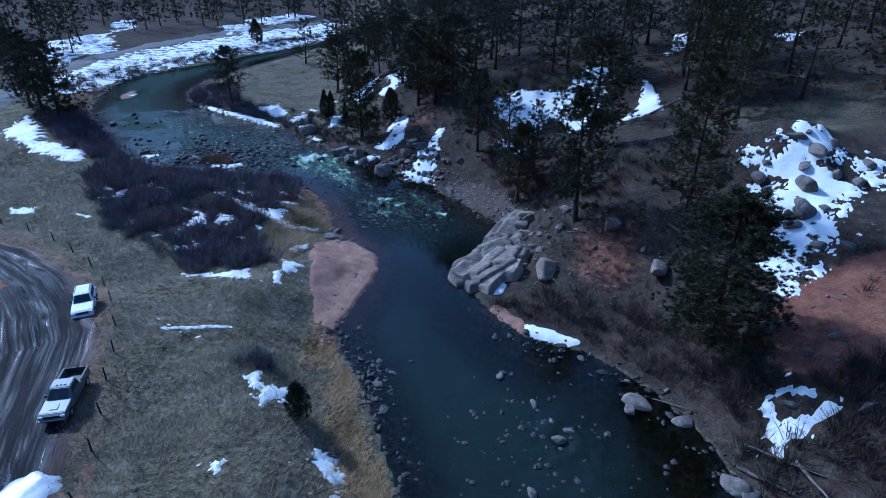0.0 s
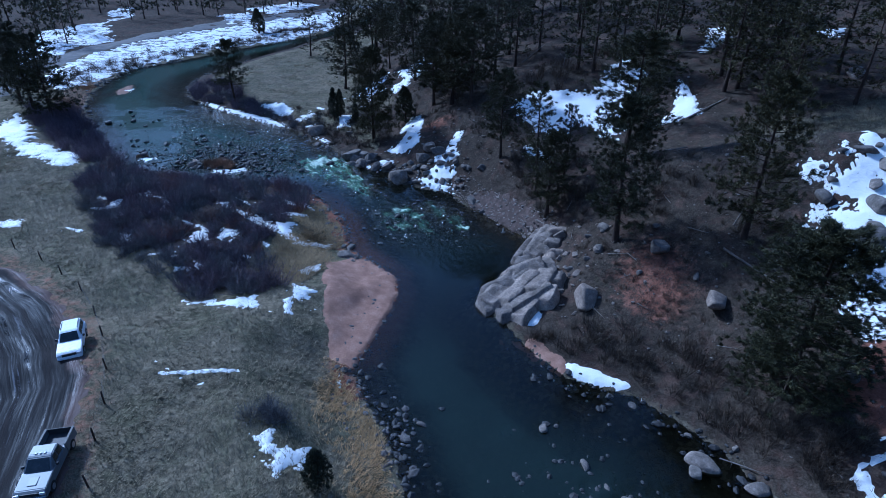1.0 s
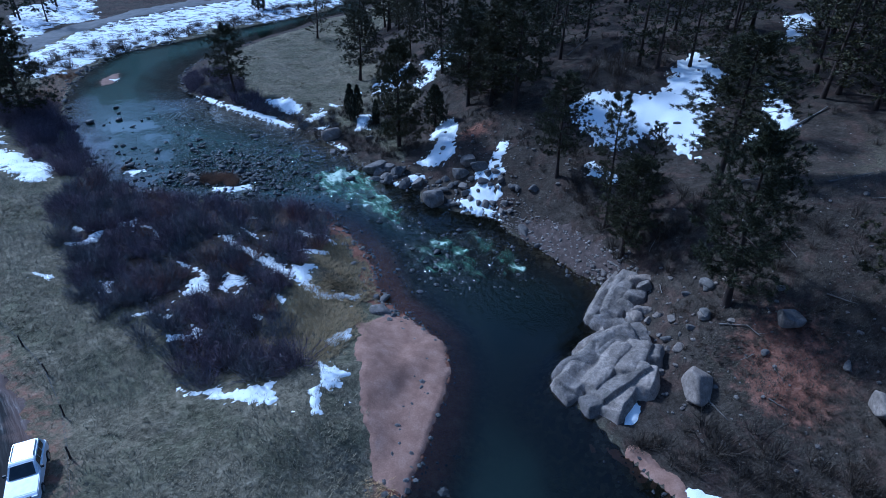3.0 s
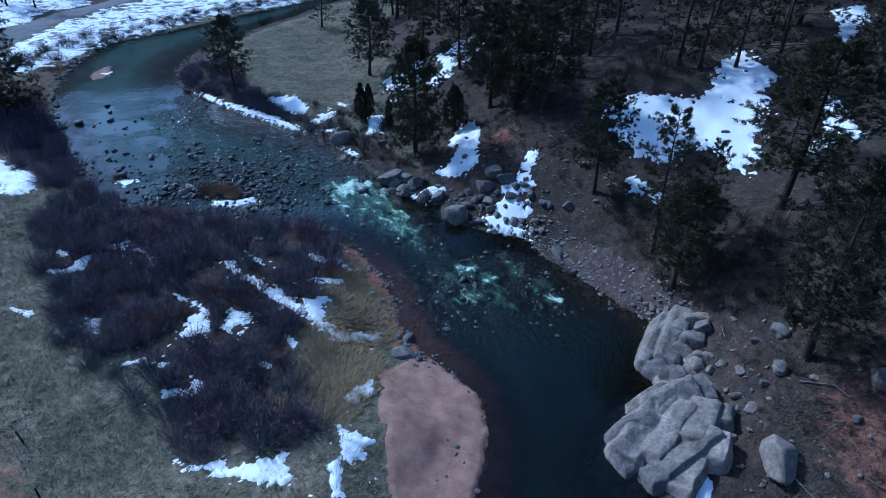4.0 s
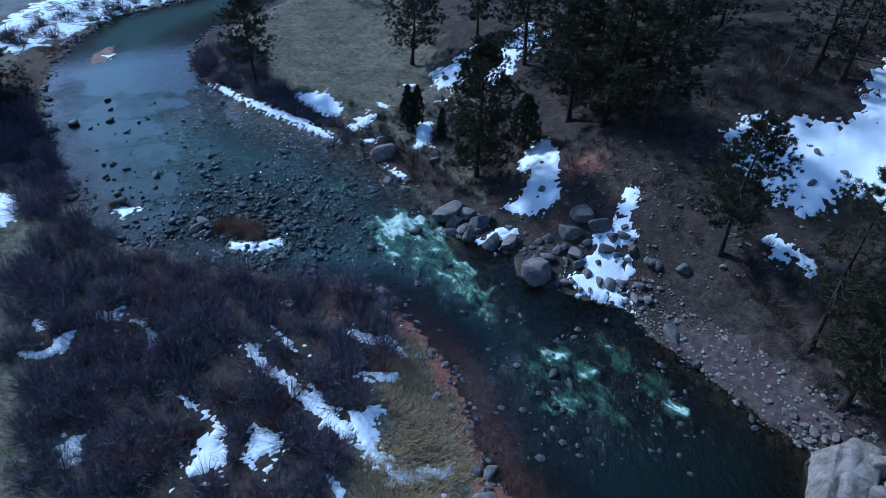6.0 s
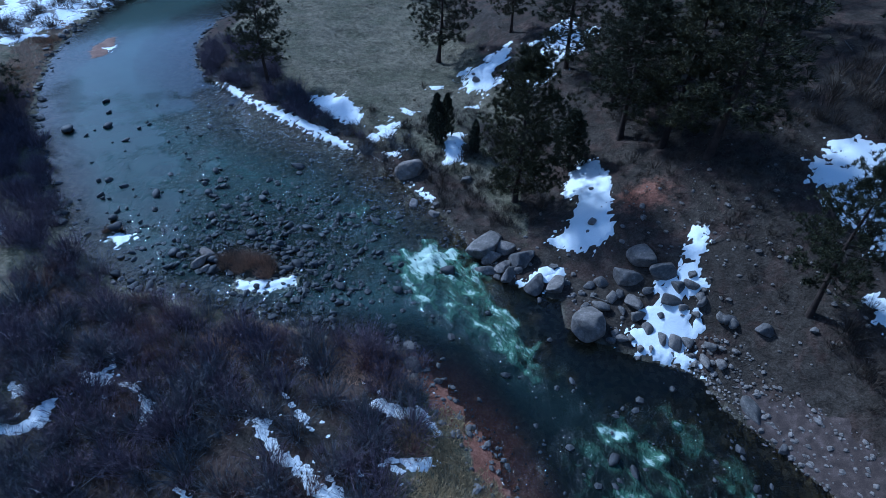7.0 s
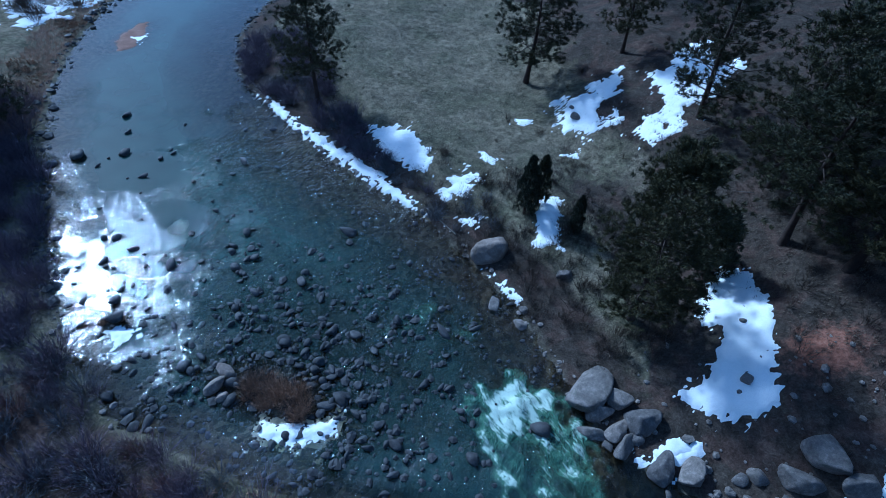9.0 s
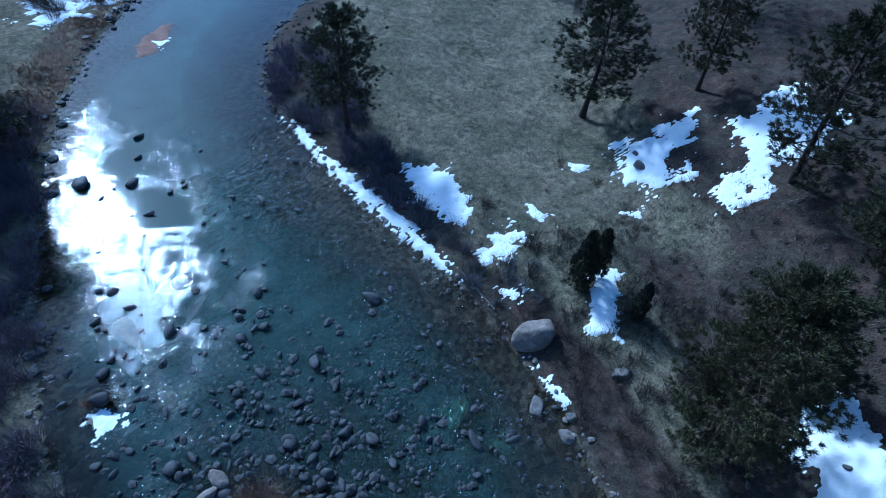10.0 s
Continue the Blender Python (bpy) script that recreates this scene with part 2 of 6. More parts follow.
PALE_ROCK = weathered("pale granite", (0.058, 0.048, 0.040), (0.200, 0.168, 0.140), (0.370, 0.315, 0.265), 1.2, 0.07)
WET_ROCK = speckled("wet stone", (0.018, 0.017, 0.017), (0.045, 0.042, 0.040), (0.10, 0.095, 0.09), 0.6, 0.65, 0.04, gloss=0.3)
SAND = speckled("red river sand", (0.140, 0.076, 0.050), (0.225, 0.127, 0.085), (0.320, 0.200, 0.142), 1.0, 0.9, 0.03, 7.0)
RED_SOIL = speckled("bare red earth", (0.125, 0.051, 0.030), (0.203, 0.090, 0.051), (0.265, 0.129, 0.078), 1.2, 0.95, 0.05)
GRAVEL = speckled("bank gravel", (0.032, 0.023, 0.019), (0.068, 0.048, 0.038), (0.144, 0.104, 0.086), 0.5, 0.9, 0.06)
ROAD = speckled("graded dirt road", (0.095, 0.090, 0.085), (0.145, 0.138, 0.130), (0.195, 0.186, 0.176), 1.5, 0.9, 0.03)
THATCH = make_foliage("grey hillside grass", (0.036, 0.028, 0.020), (0.120, 0.096, 0.070))
SLUSH = speckled("grey slush ice", (0.24, 0.245, 0.25), (0.36, 0.365, 0.37), (0.52, 0.52, 0.53), 0.8, 0.3, 0.02, gloss=0.5)

# ---- the lie of the land: river banks, foot of the hill, heights ----
LEFT_BANK = [(2, -40), (-0.5, 10), (-2.3, 21.5), (-4.8, 28.5), (-5.8, 31.3), (-7.7, 34.5), (-8.8, 36.6), (-8, 39.5),
             (-7.1, 42.8), (-6.2, 46.6), (-6.8, 49.5), (-9.1, 51.9), (-11.6, 54.5), (-12.7, 58.4), (-13.9, 61.6),
             (-16.5, 64.7), (-18.6, 67.3), (-25.7, 68.1), (-31, 69), (-37.7, 70.5), (-42.2, 73.3), (-45.9, 76.9),
             (-50.6, 82.7), (-56.2, 89.9), (-62, 99.5), (-65.8, 109), (-67.8, 118), (-67.8, 128), (-62.2, 135.5),
             (-55, 147), (-47.5, 160), (-37.6, 174), (-30, 216), (-10, 300), (80, 700)]
RIGHT_BANK = [(30, -40), (22, 5), (17.3, 21.7), (16.4, 26.5), (14.3, 30.4), (12.6, 32.8), (10.5, 34.7), (6.4, 36.5), (4, 39.9),
              (2.5, 43), (0.5, 44.9), (1.9, 47.5), (4.7, 50.5), (6.8, 56.7), (4.8, 58.4), (2.6, 61.5), (-0.5, 65),
              (-1.7, 67), (-5.8, 68.3), (-9.2, 69.7), (-9.4, 72.1), (-12.9, 73.5), (-15.1, 76.4), (-18.6, 82),
              (-22.3, 85.7), (-26.5, 89.5), (-31, 92), (-36.3, 95.5), (-42.1, 100.6), (-45.6, 104), (-48.5, 108),
              (-50.5, 114), (-51, 121), (-47.6, 134), (-45, 142), (-40.5, 152), (-38, 162), (-30, 175), (-22, 216), (0, 300), (95, 700)]
HILL_FOOT = [(34, -40), (24, 5), (18, 22), (15, 33), (9.5, 40), (7, 46), (7, 56), (0, 66), (-5, 71), (-9, 77), (-10, 84), (-13, 92),
             (-18, 104), (-22, 114), (-20, 140), (-14, 175), (5, 300), (100, 700)]


def smooth(a, b, v):
    u = np.clip((v - a) / (b - a), 0, 1)
    return u * u * (3 - 2 * u)


def line_distance(x, y, line):
    best = np.full(np.shape(x), 1e9)
    for (ax, ay), (bx, by) in zip(line[:-1], line[1:]):
        dx, dy = bx - ax, by - ay
        u = np.clip(((x - ax) * dx + (y - ay) * dy) / (dx * dx + dy * dy + 1e-9), 0, 1)
        best = np.minimum(best, np.hypot(x - ax - u * dx, y - ay - u * dy))
    return best


def line_place(x, y, line):
    """Distance from a line and how far along it, for every place."""
    best, along, run = np.full(np.shape(x), 1e9), np.zeros(np.shape(x)), 0.0
    for (ax, ay), (bx, by) in zip(line[:-1], line[1:]):
        dx, dy = bx - ax, by - ay
        long = math.hypot(dx, dy)
        u = np.clip(((x - ax) * dx + (y - ay) * dy) / (long * long), 0, 1)
        d = np.hypot(x - ax - u * dx, y - ay - u * dy)
        along = np.where(d < best, run + u * long, along)
        best = np.minimum(best, d)
        run += long
    return best, along


def inside(x, y, ring):
    odd = np.zeros(np.shape(x), bool)
    for (ax, ay), (bx, by) in zip(ring, ring[1:] + ring[:1]):
        if ay != by:
            odd ^= ((ay > y) != (by > y)) & (x < (bx - ax) * (y - ay) / (by - ay) + ax)
    return odd


def ring_depth(x, y, ring):
    """How far a place lies inside a closed outline; negative outside."""
    d = line_distance(x, y, ring + ring[:1])
    return np.where(inside(x, y, ring), d, -d)


def wander(x, y, size, seed=0):
    """Smooth noise from -1 to 1 with bumps of about that size."""
    rng = np.random.RandomState(seed)
    total = np.zeros(np.shape(x))
    for k in range(7):
        a, f, p = rng.uniform(0, 6.283), rng.uniform(0.7, 1.5) * 6.283 / size / 2, rng.uniform(0, 6.283)
        b, g, q = a + rng.uniform(1.0, 2.1), rng.uniform(0.7, 1.5) * 6.283 / size / 2, rng.uniform(0, 6.283)
        total += np.sin((x * math.cos(a) + y * math.sin(a)) * f + p) * np.sin((x * math.cos(b) + y * math.sin(b)) * g + q)
    return np.clip(total / 2.6, -1, 1)


def water_level(x, y):
    return -1.25 + 0.95 * smooth(56, 74, y - 0.25 * (x + 12))


def lie(x, y):
    """Ground height, depth into the river (negative on land), distance up the hill, whether on the right bank."""
    x, y = np.asarray(x, float), np.asarray(y, float)
    river = LEFT_BANK + RIGHT_BANK[::-1]
    wet = ring_depth(x, y, river)
    dl, dr = line_distance(x, y, LEFT_BANK), line_distance(x, y, RIGHT_BANK)
    right = dr < dl
    hill_ring = HILL_FOOT + [(3000, 700), (3000, -40)]
    up = ring_depth(x, y, hill_ring)
    w = water_level(x, y)
    d = np.maximum(-wet, 0)
    # river bed
    riffle = np.exp(-((x + 29) / 12) ** 2 - ((y - 76) / 8) ** 2)
    bed = w - 0.1 - np.minimum((0.11 + 0.13 * smooth(0, 5, dr - dl + 3)) * np.maximum(wet, 0), 0.95 - 0.5 * riffle) + 0.1 * wander(x, y, 2.0, 5)
    shelving = smooth(4.5, 0.5, line_distance(x, y, LEFT_BANK[6:16])) + 0.6 * smooth(5, 0, line_distance(x, y, RIGHT_BANK[6:10]))
    bed = bed + (w - 0.08 - bed) * 0.75 * np.minimum(shelving, 1)
    bed = bed - 1.1 * np.exp(-((x - 1.5) / 5.5) ** 2 - ((y - 51) / 9) ** 2) * smooth(0.3, 2.5, wet) - 0.1 * np.exp(-((x - 6) / 7) ** 2 - ((y - 30) / 9) ** 2) * smooth(0.3, 3, wet)
    bed = bed + 0.95 * np.exp(-((x + 60.9) / 1.5) ** 2 - ((y - 110.2) / 3.6) ** 2)
    bed = bed + 0.85 * np.exp(-((x + 30.7) / 3.3) ** 2 - ((y - 73.3 + 0.2 * (x + 30.7)) / 1.5) ** 2) + 0.95 * np.exp(-((x + 41.6) / 1.0) ** 2 - ((y - 76.3) / 0.9) ** 2)
    # left bank: a low meadow
    field = 0.25 + 1.4 * smooth(46, 33, y) * smooth(0, 9, d) + 0.4 * smooth(20, 60, d)
    left = w + 0.06 + 0.1 * smooth(0, 1, d) + (field - w - 0.16) * smooth(0.8, 7, d)
    # right bank: shelf and hill
    e = np.maximum(up, 0)
    u = np.clip(((x - 13) * 19 + (y - 58) * -6) / 397.0, 0, 1)
    spur = (1.6 + 1.6 * u) * np.exp(-((np.hypot(x - 13 - 19 * u, y - 58 + 6 * u)) / 5.0) ** 2)
    hollow = 1.5 * np.exp(-((x - 17) / 9) ** 2 - ((y - 73) / 7) ** 2)
    dip = 1.6 * np.exp(-((x - 14) / 5) ** 2 - ((y - 40) / 5) ** 2)
    hill = 11 * (1 - np.exp(-e / 18)) + 0.09 * np.maximum(e - 25, 0) + (spur - hollow - dip) * smooth(0, 6, e)
    shelf = w + 0.1 + 0.2 * smooth(0, 0.6, d) + 0.95 * smooth(0.4, 7, d)
    rightside = shelf + hill
    land = np.where(right, rightside, left)
    r = np.hypot(x + 15, y - 70)
    far = 0.17 * np.maximum(r - 170, 0) * smooth(170, 330, r)
    # The two outer rises are out of view, added to darken far river reflections.
    land = land + np.minimum(far, 130) + np.minimum(0.18 * np.maximum(r - 290, 0), 60) + np.minimum(0.11 * np.maximum(r - 235, 0), 40)
    rough = 0.12 * wander(x, y, 3.1, 1) + 0.3 * wander(x, y, 11, 2) * smooth(2, 9, d)
    land = land + rough * smooth(0.2, 3, d) + 0.8 * wander(x, y, 45, 3) * smooth(25, 70, d)
    return np.where(wet > 0, bed, land), wet, up, right


QUICK = {}


def spot(x, y):
    """The same four values for one place, read from the built sheet where it is fine."""
    if QUICK and QUICK["x"][0] < x < QUICK["x"][-1] and QUICK["y"][0] < y < QUICK["y"][-1]:
        i, j = np.searchsorted(QUICK["x"], x) - 1, np.searchsorted(QUICK["y"], y) - 1
        u = (x - QUICK["x"][i]) / (QUICK["x"][i + 1] - QUICK["x"][i])
        v = (y - QUICK["y"][j]) / (QUICK["y"][j + 1] - QUICK["y"][j])
        found = []
        for name in ("z", "wet", "up"):
            g = QUICK[name]
            found.append(float((g[j, i] * (1 - u) + g[j, i + 1] * u) * (1 - v) + (g[j + 1, i] * (1 - u) + g[j + 1, i + 1] * u) * v))
        return (*found, bool(QUICK["right"][j, i]))
    return tuple(v[0] for v in lie(np.array([x]), np.array([y])))


def height(x, y):
    return float(spot(x, y)[0])


# ---- mesh helpers ----
def mesh_from(name, verts, faces, material, smooth_faces=True):
    data = bpy.data.meshes.new(name)
    data.from_pydata(verts, [], faces)
    if material:
        data.materials.append(material)
    if smooth_faces:
        data.polygons.foreach_set("use_smooth", np.ones(len(data.polygons), bool))
    data.update()
    return data


def tube(verts, faces, points, radii, sides):
    """A tapered limb along points, added to the lists."""
    start = len(verts)
    for k, (p, r) in enumerate(zip(points, radii)):
        ahead = (points[min(k + 1, len(points) - 1)] - points[max(k - 1, 0)]).normalized()
        side = ahead.cross(Vector((0.3, 0.5, 0.81))).normalized()
        other = ahead.cross(side)
        for s in range(sides):
            a = 6.2832 * s / sides
            verts.append(p + r * (math.cos(a) * side + math.sin(a) * other))
    for k in range(len(points) - 1):
        for s in range(sides):
            a, b = start + k * sides + s, start + k * sides + (s + 1) % sides
            faces.append((a, b, b + sides, a + sides))
    verts.append(points[-1])
    for s in range(sides):
        a = start + (len(points) - 1) * sides
        faces.append((a + s, a + (s + 1) % sides, len(verts) - 1))


def grid_mesh(name, x, y, z, keep, material):
    """A sheet over a grid of places (plan units), of the cells that keep says."""
    rows, cols = x.shape
    index = np.arange(rows * cols).reshape(rows, cols)
    quads = np.stack([index[:-1, :-1], index[:-1, 1:], index[1:, 1:], index[1:, :-1]], -1)[keep]
    used = np.unique(quads)
    back = np.full(rows * cols, -1)
    back[used] = np.arange(len(used))
    points = PLAN * np.stack([x.ravel(), y.ravel(), z.ravel()], 1)[used]
    data = bpy.data.meshes.new(name)
    data.vertices.add(len(used))
    data.vertices.foreach_set("co", points.ravel())
    data.loops.add(quads.size)
    data.loops.foreach_set("vertex_index", back[quads].ravel())
    data.polygons.add(len(quads))
    data.polygons.foreach_set("loop_start", np.arange(0, quads.size, 4))
    data.polygons.foreach_set("use_smooth", np.ones(len(quads), bool))
    data.materials.append(material)
    data.update(calc_edges=True)
    data.validate()
    return data, used


def paint(data, name, *channels):
    layer = data.attributes.new(name, "FLOAT_COLOR", "POINT")
    full = list(channels) + [np.zeros_like(channels[0])] * (3 - len(channels)) + [np.ones_like(channels[0])]
    layer.data.foreach_set("color", np.stack(full, 1).astype(np.float32).ravel())


def at(x, y, lift=0.0):
    """The place on the ground over a spot of the plan, in metres."""
    return Vector((PLAN * x, PLAN * y, PLAN * height(x, y) + lift))


def over_water(x, y, lift=0.0):
    return Vector((PLAN * x, PLAN * y, PLAN * float(water_level(x, y)) + lift))


# ---- the ground, one sheet to the horizon ----
def spread(low, high, step, reach, grow=1.16):
    line = list(np.arange(low, high + step / 2, step))
    s = step
    while line[-1] < reach:
        s *= grow
        line.append(line[-1] + s)
    s = step
    while line[0] > -reach:
        s *= grow
        line.insert(0, line[0] - s)
    return np.array(line)


RED_SLOPE = [(23.6, 33.4), (27.9, 35.7), (32.2, 36.7), (40, 36), (40, 22), (25.9, 25.2), (23.5, 26.2), (21.8, 28.4), (21.0, 30.8)]
ROAD_EDGE = [(-75, 62), (-58, 55), (-43.3, 49.4), (-38.6, 47.2), (-32.2, 42.4), (-27.1, 37), (-24.2, 32.9), (-22.9, 29.2), (-21.2, 25.1), (-18.7, 18.9), (-17.5, 10), (-18, -4)]
BIG_MEADOW = [(-45, 113), (-38, 101), (-29, 94.5), (-21, 90.5), (-14, 95), (-15, 103), (-19, 112), (-24, 128), (-36, 146), (-44, 130)]


THICKET = [(-18.3, 67.2), (-25.9, 68), (-34.2, 69.8), (-41.3, 72.6), (-46.3, 73.9), (-43.8, 66.2), (-40.4, 61.5), (-38.1, 58.2), (-32.8, 52.2), (-29.6, 50.1), (-26, 47.7), (-23.6, 44.2), (-22.3, 43.1),
           (-19.7, 43.4), (-16.7, 43.4), (-15.5, 45), (-16.2, 46.8), (-18.9, 49.6), (-19, 51.6), (-17.9, 55.4), (-17.1, 60)]
BEND_THICKET = [(-48.9, 109.9), (-45.7, 104.6), (-39.7, 99.8), (-32, 94.6), (-27.2, 91.6), (-23.7, 88), (-24.6, 90.6), (-30, 95.6), (-36, 102), (-40.6, 109), (-45.2, 114.8)]


def build_ground():
    across, along = spread(-92, 46, 0.5, 1500), spread(12, 165, 0.5, 1500)
    gx, gy = np.meshgrid(across, along)
    z, wet, up, right = lie(gx, gy)
    QUICK.update(x=across, y=along, z=z, wet=wet, up=up, right=right)
    keep = np.ones((gx.shape[0] - 1, gx.shape[1] - 1), bool)
    data, used = grid_mesh("ground", gx, gy, z, keep, GROUND)
    fx, fy, up, wet, right = gx.ravel(), gy.ravel(), up.ravel(), wet.ravel(), right.ravel()
    red = smooth(-1.5, 1.0, ring_depth(fx, fy, RED_SLOPE))
    red = np.maximum(red, 0.62 * np.exp(-((fx + 3.5) / 3.0) ** 2 - ((fy - 79) / 2.5) ** 2))
    red = np.maximum(red, 0.62 * np.exp(-((fx - 14) / 4.5) ** 2 - ((fy - 44) / 6) ** 2))
    red = np.maximum(red, 0.42 * np.exp(-((fx - 26) / 4.0) ** 2 - ((fy - 45) / 4) ** 2))
    red = np.maximum(red, 0.6 * np.exp(-((fx + 9.5) / 2.2) ** 2 - ((fy - 40) / 8) ** 2))
    red = np.maximum(red, 0.5 * smooth(2.0, 0.4, line_distance(fx, fy, LEFT_BANK[10:17])))
    red = np.maximum(red, 0.45 * smooth(4.0, 0.5, line_distance(fx, fy, ROAD_EDGE)))
    litter = smooth(-3, 3, up) * (0.66 + 0.34 * wander(fx, fy, 9, 8))
    red = np.maximum(red, np.where(wet > -1.2, smooth(4.0, 2.0, line_distance(fx, fy, LEFT_BANK[6:16])), 0))
    litter = np.where(right, np.maximum(litter, 0.95 * smooth(5, 2, -wet)), litter)
    litter = np.maximum(litter, np.where(right & (up > -2), 0.82 + 0.18 * wander(fx, fy, 7, 12), 0))
    litter *= 1 - smooth(-4, 3, ring_depth(fx, fy, BIG_MEADOW) + 2.2 * wander(fx, fy, 7, 13) + 1.0 * wander(fx, fy, 2.4, 14))
    litter *= 1 - 0.8 * np.exp(-((fx - 36) / 9) ** 2 - ((fy - 60) / 6) ** 2)
    litter = np.maximum(litter, 0.95 * smooth(-0.3, 2.6, ring_depth(fx, fy, THICKET)))
    litter = np.maximum(litter, 0.9 * smooth(-1.0, 1.0, ring_depth(fx, fy, BEND_THICKET)))
    far_left = smooth(150, 185, np.hypot(fx, fy)) * smooth(-20, -60, fx)
    paint(data, "zones", red[used], np.maximum(litter, far_left)[used], (smooth(-0.3, 0.2, wet) * (1 - 0.85 * smooth(3.5, 1.0, line_distance(fx, fy, LEFT_BANK[7:16]))))[used])
    return tagged(new("ground", data), "dry tan grass and brown pine litter on rolling valley ground", "ground", kind="structure")


RAPIDS = [([(-19.9, 76.6), (-17, 77), (-15.2, 75.8), (-13.8, 72.9), (-12.2, 70.4), (-10.5, 67), (-10, 65.2), (-13.3, 66.6), (-16, 68.6), (-18.5, 70.6), (-20, 72.3), (-20.8, 74)], 0.95, 1.3),
          ([(-11.5, 61.6), (-8, 64.2), (-3, 65), (0.6, 60.6), (0.4, 57.6), (-4.5, 57.2), (-8.6, 57.4)], 0.7, 1.4),
          ([(-7.8, 62.9), (-6.4, 63.2), (-4.9, 62.3), (-4.3, 61.2), (-5.6, 61.3), (-7.2, 62.1)], 1.12, 0.7), ([(-4.2, 63.5), (-3.2, 63.9), (-2.5, 62.8), (-2.6, 61.4), (-3.6, 61.8)], 1.1, 0.7),
          ([(-8.9, 59.0), (-7.4, 60.0), (-6.1, 59.6), (-6.6, 58.6), (-8.2, 58.2)], 1.05, 0.7), ([(-10.2, 61.2), (-9.4, 61.5), (-9.0, 60.7), (-9.8, 60.4)], 1.05, 0.6),
          ([(-1.6, 59.9), (-0.3, 60.3), (0.2, 59.0), (-0.9, 58.2)], 1.15, 0.6)]


RIPPLES = [([(2, 34), (9, 31), (12, 25), (11, 18), (1, 18), (-1, 27)], 0.16),
           ([(-60.4, 97.4), (-58.5, 99.8), (-54.1, 98.0), (-53.9, 95.1), (-52.4, 91.4), (-54.0, 91.4), (-56.5, 94.9)], 0.12),
           ([(-52.9, 97.7), (-48.4, 99.5), (-44.0, 94.1), (-45.8, 92.2), (-48.9, 93.3)], 0.13),
           ([(-48.4, 86.4), (-44.8, 86), (-41.5, 87), (-39, 83.5), (-37, 78), (-39.5, 72.5), (-43, 74), (-45.5, 79), (-46.5, 82)], 0.17),
           ([(-56.2, 89.3), (-54.0, 90.5), (-50.9, 86.9), (-54.0, 86.8)], 0.13),
           ([(-44.5, 91.8), (-44.2, 97.4), (-40.0, 98), (-34, 94.5), (-26, 89.5), (-18, 80), (-20, 72), (-27, 70), (-35, 70.5), (-37.5, 80.8), (-39.7, 86.2)], 0.9)]


def build_water():
    gx, gy = np.meshgrid(spread(-72, 20, 0.2, 95, 1.2), spread(14, 140, 0.2, 330, 1.15))
    z, wet, up, right = lie(gx, gy)
    w = water_level(gx, gy)
    foam, chop = np.zeros_like(gx), np.zeros_like(gx)
    for ring, strength, fade in RAPIDS:
        d = ring_depth(gx, gy, ring) + fade * (0.5 * wander(gx, gy, 1.7, 25) + 0.35 * wander(gx, gy, 0.8, 26))
        foam = np.maximum(foam, strength * smooth(-1.2 * fade, 0.8 * fade, d))
    u, v = 0.68 * (gx + 19) - 0.73 * (gy - 76), 0.73 * (gx + 19) + 0.68 * (gy - 76)
    billow = 1 - np.abs(wander(u / 2.0 + 0.6 * wander(gx, gy, 2.2, 27), v + 0.5 * wander(gx, gy, 1.9, 28), 2.4, 29))
    foam = foam * (0.72 + 0.42 * billow ** 2 + 0.25 * smooth(3.0, 0.5, u) * smooth(-2.5, -0.5, u))
    chop = np.maximum(chop, 1.0 * np.exp(-((gx + 27) / 11) ** 2 - ((gy - 83) / 11) ** 2) * smooth(-40, -34, gx + 1.5 * wander(gx, gy, 4, 15)))
    swell = chop
    for ring, strength in RIPPLES:
        d = ring_depth(gx, gy, ring) + 2.2 * wander(gx, gy, 4.2, 35) + 1.5 * wander(gx, gy, 1.7, 36) + 0.9 * wander(gx, gy, 0.7, 37)
        chop = np.maximum(chop, strength * smooth(-3.0, 3.0, d))
    chop = np.maximum(chop, 0.35 * smooth(0, 12, 70 - gy) * smooth(48, 58, gy))
    chop = np.maximum(chop, 0.8 * foam)
    foam = np.maximum(foam, (0.66 + 0.22 * wander(gx, gy, 2.6, 33)) * np.exp(-((gx + 24) / 6) ** 2 - ((gy - 80) / 4.5) ** 2))
    foam = np.maximum(foam, 0.5 * np.exp(-((gx - 8) / 3) ** 2 - ((gy - 26) / 2.5) ** 2))
    lift = 0.22 * foam * (billow - 0.5) + 0.14 * foam * wander(gx, gy, 1.5, 21) + 0.10 * foam * wander(gx, gy, 0.7, 22) + np.maximum(swell, 0.8 * foam) * (0.075 * wander(gx, gy, 1.3, 23) + 0.05 * wander(gx, gy, 0.7, 24))
    low = wet[:-1, :-1] > -1.2
    keep = low & (gy[:-1, :-1] < 320)
    data, used = grid_mesh("river", gx, gy, w + lift, keep, WATER)
    off = line_distance(gx, gy, RIGHT_BANK) + 1.2 * wander(gx, gy, 8, 38)
    # Stronger upstream and off the right bank, where sky reflection is painted in.
    silt = np.maximum(smooth(58, 76, gy - 0.25 * (gx + 12) + 2 * wander(gx, gy, 9, 34)), (0.08 + 0.14 * smooth(46, 34, gy)) * smooth(1.5, 8, off))
    silt = silt * (1 - 0.1 * np.clip(chop, 0, 1))
    paint(data, "silt", *[silt.ravel()[used]] * 3)
    paint(data, "flow", (np.clip(w - z, 0, 2.0) / 2.0).ravel()[used], chop.ravel()[used], foam.ravel()[used])
    return tagged(new("river", data), "clear blue-green mountain river with white rapids over stones", "river", kind="structure")


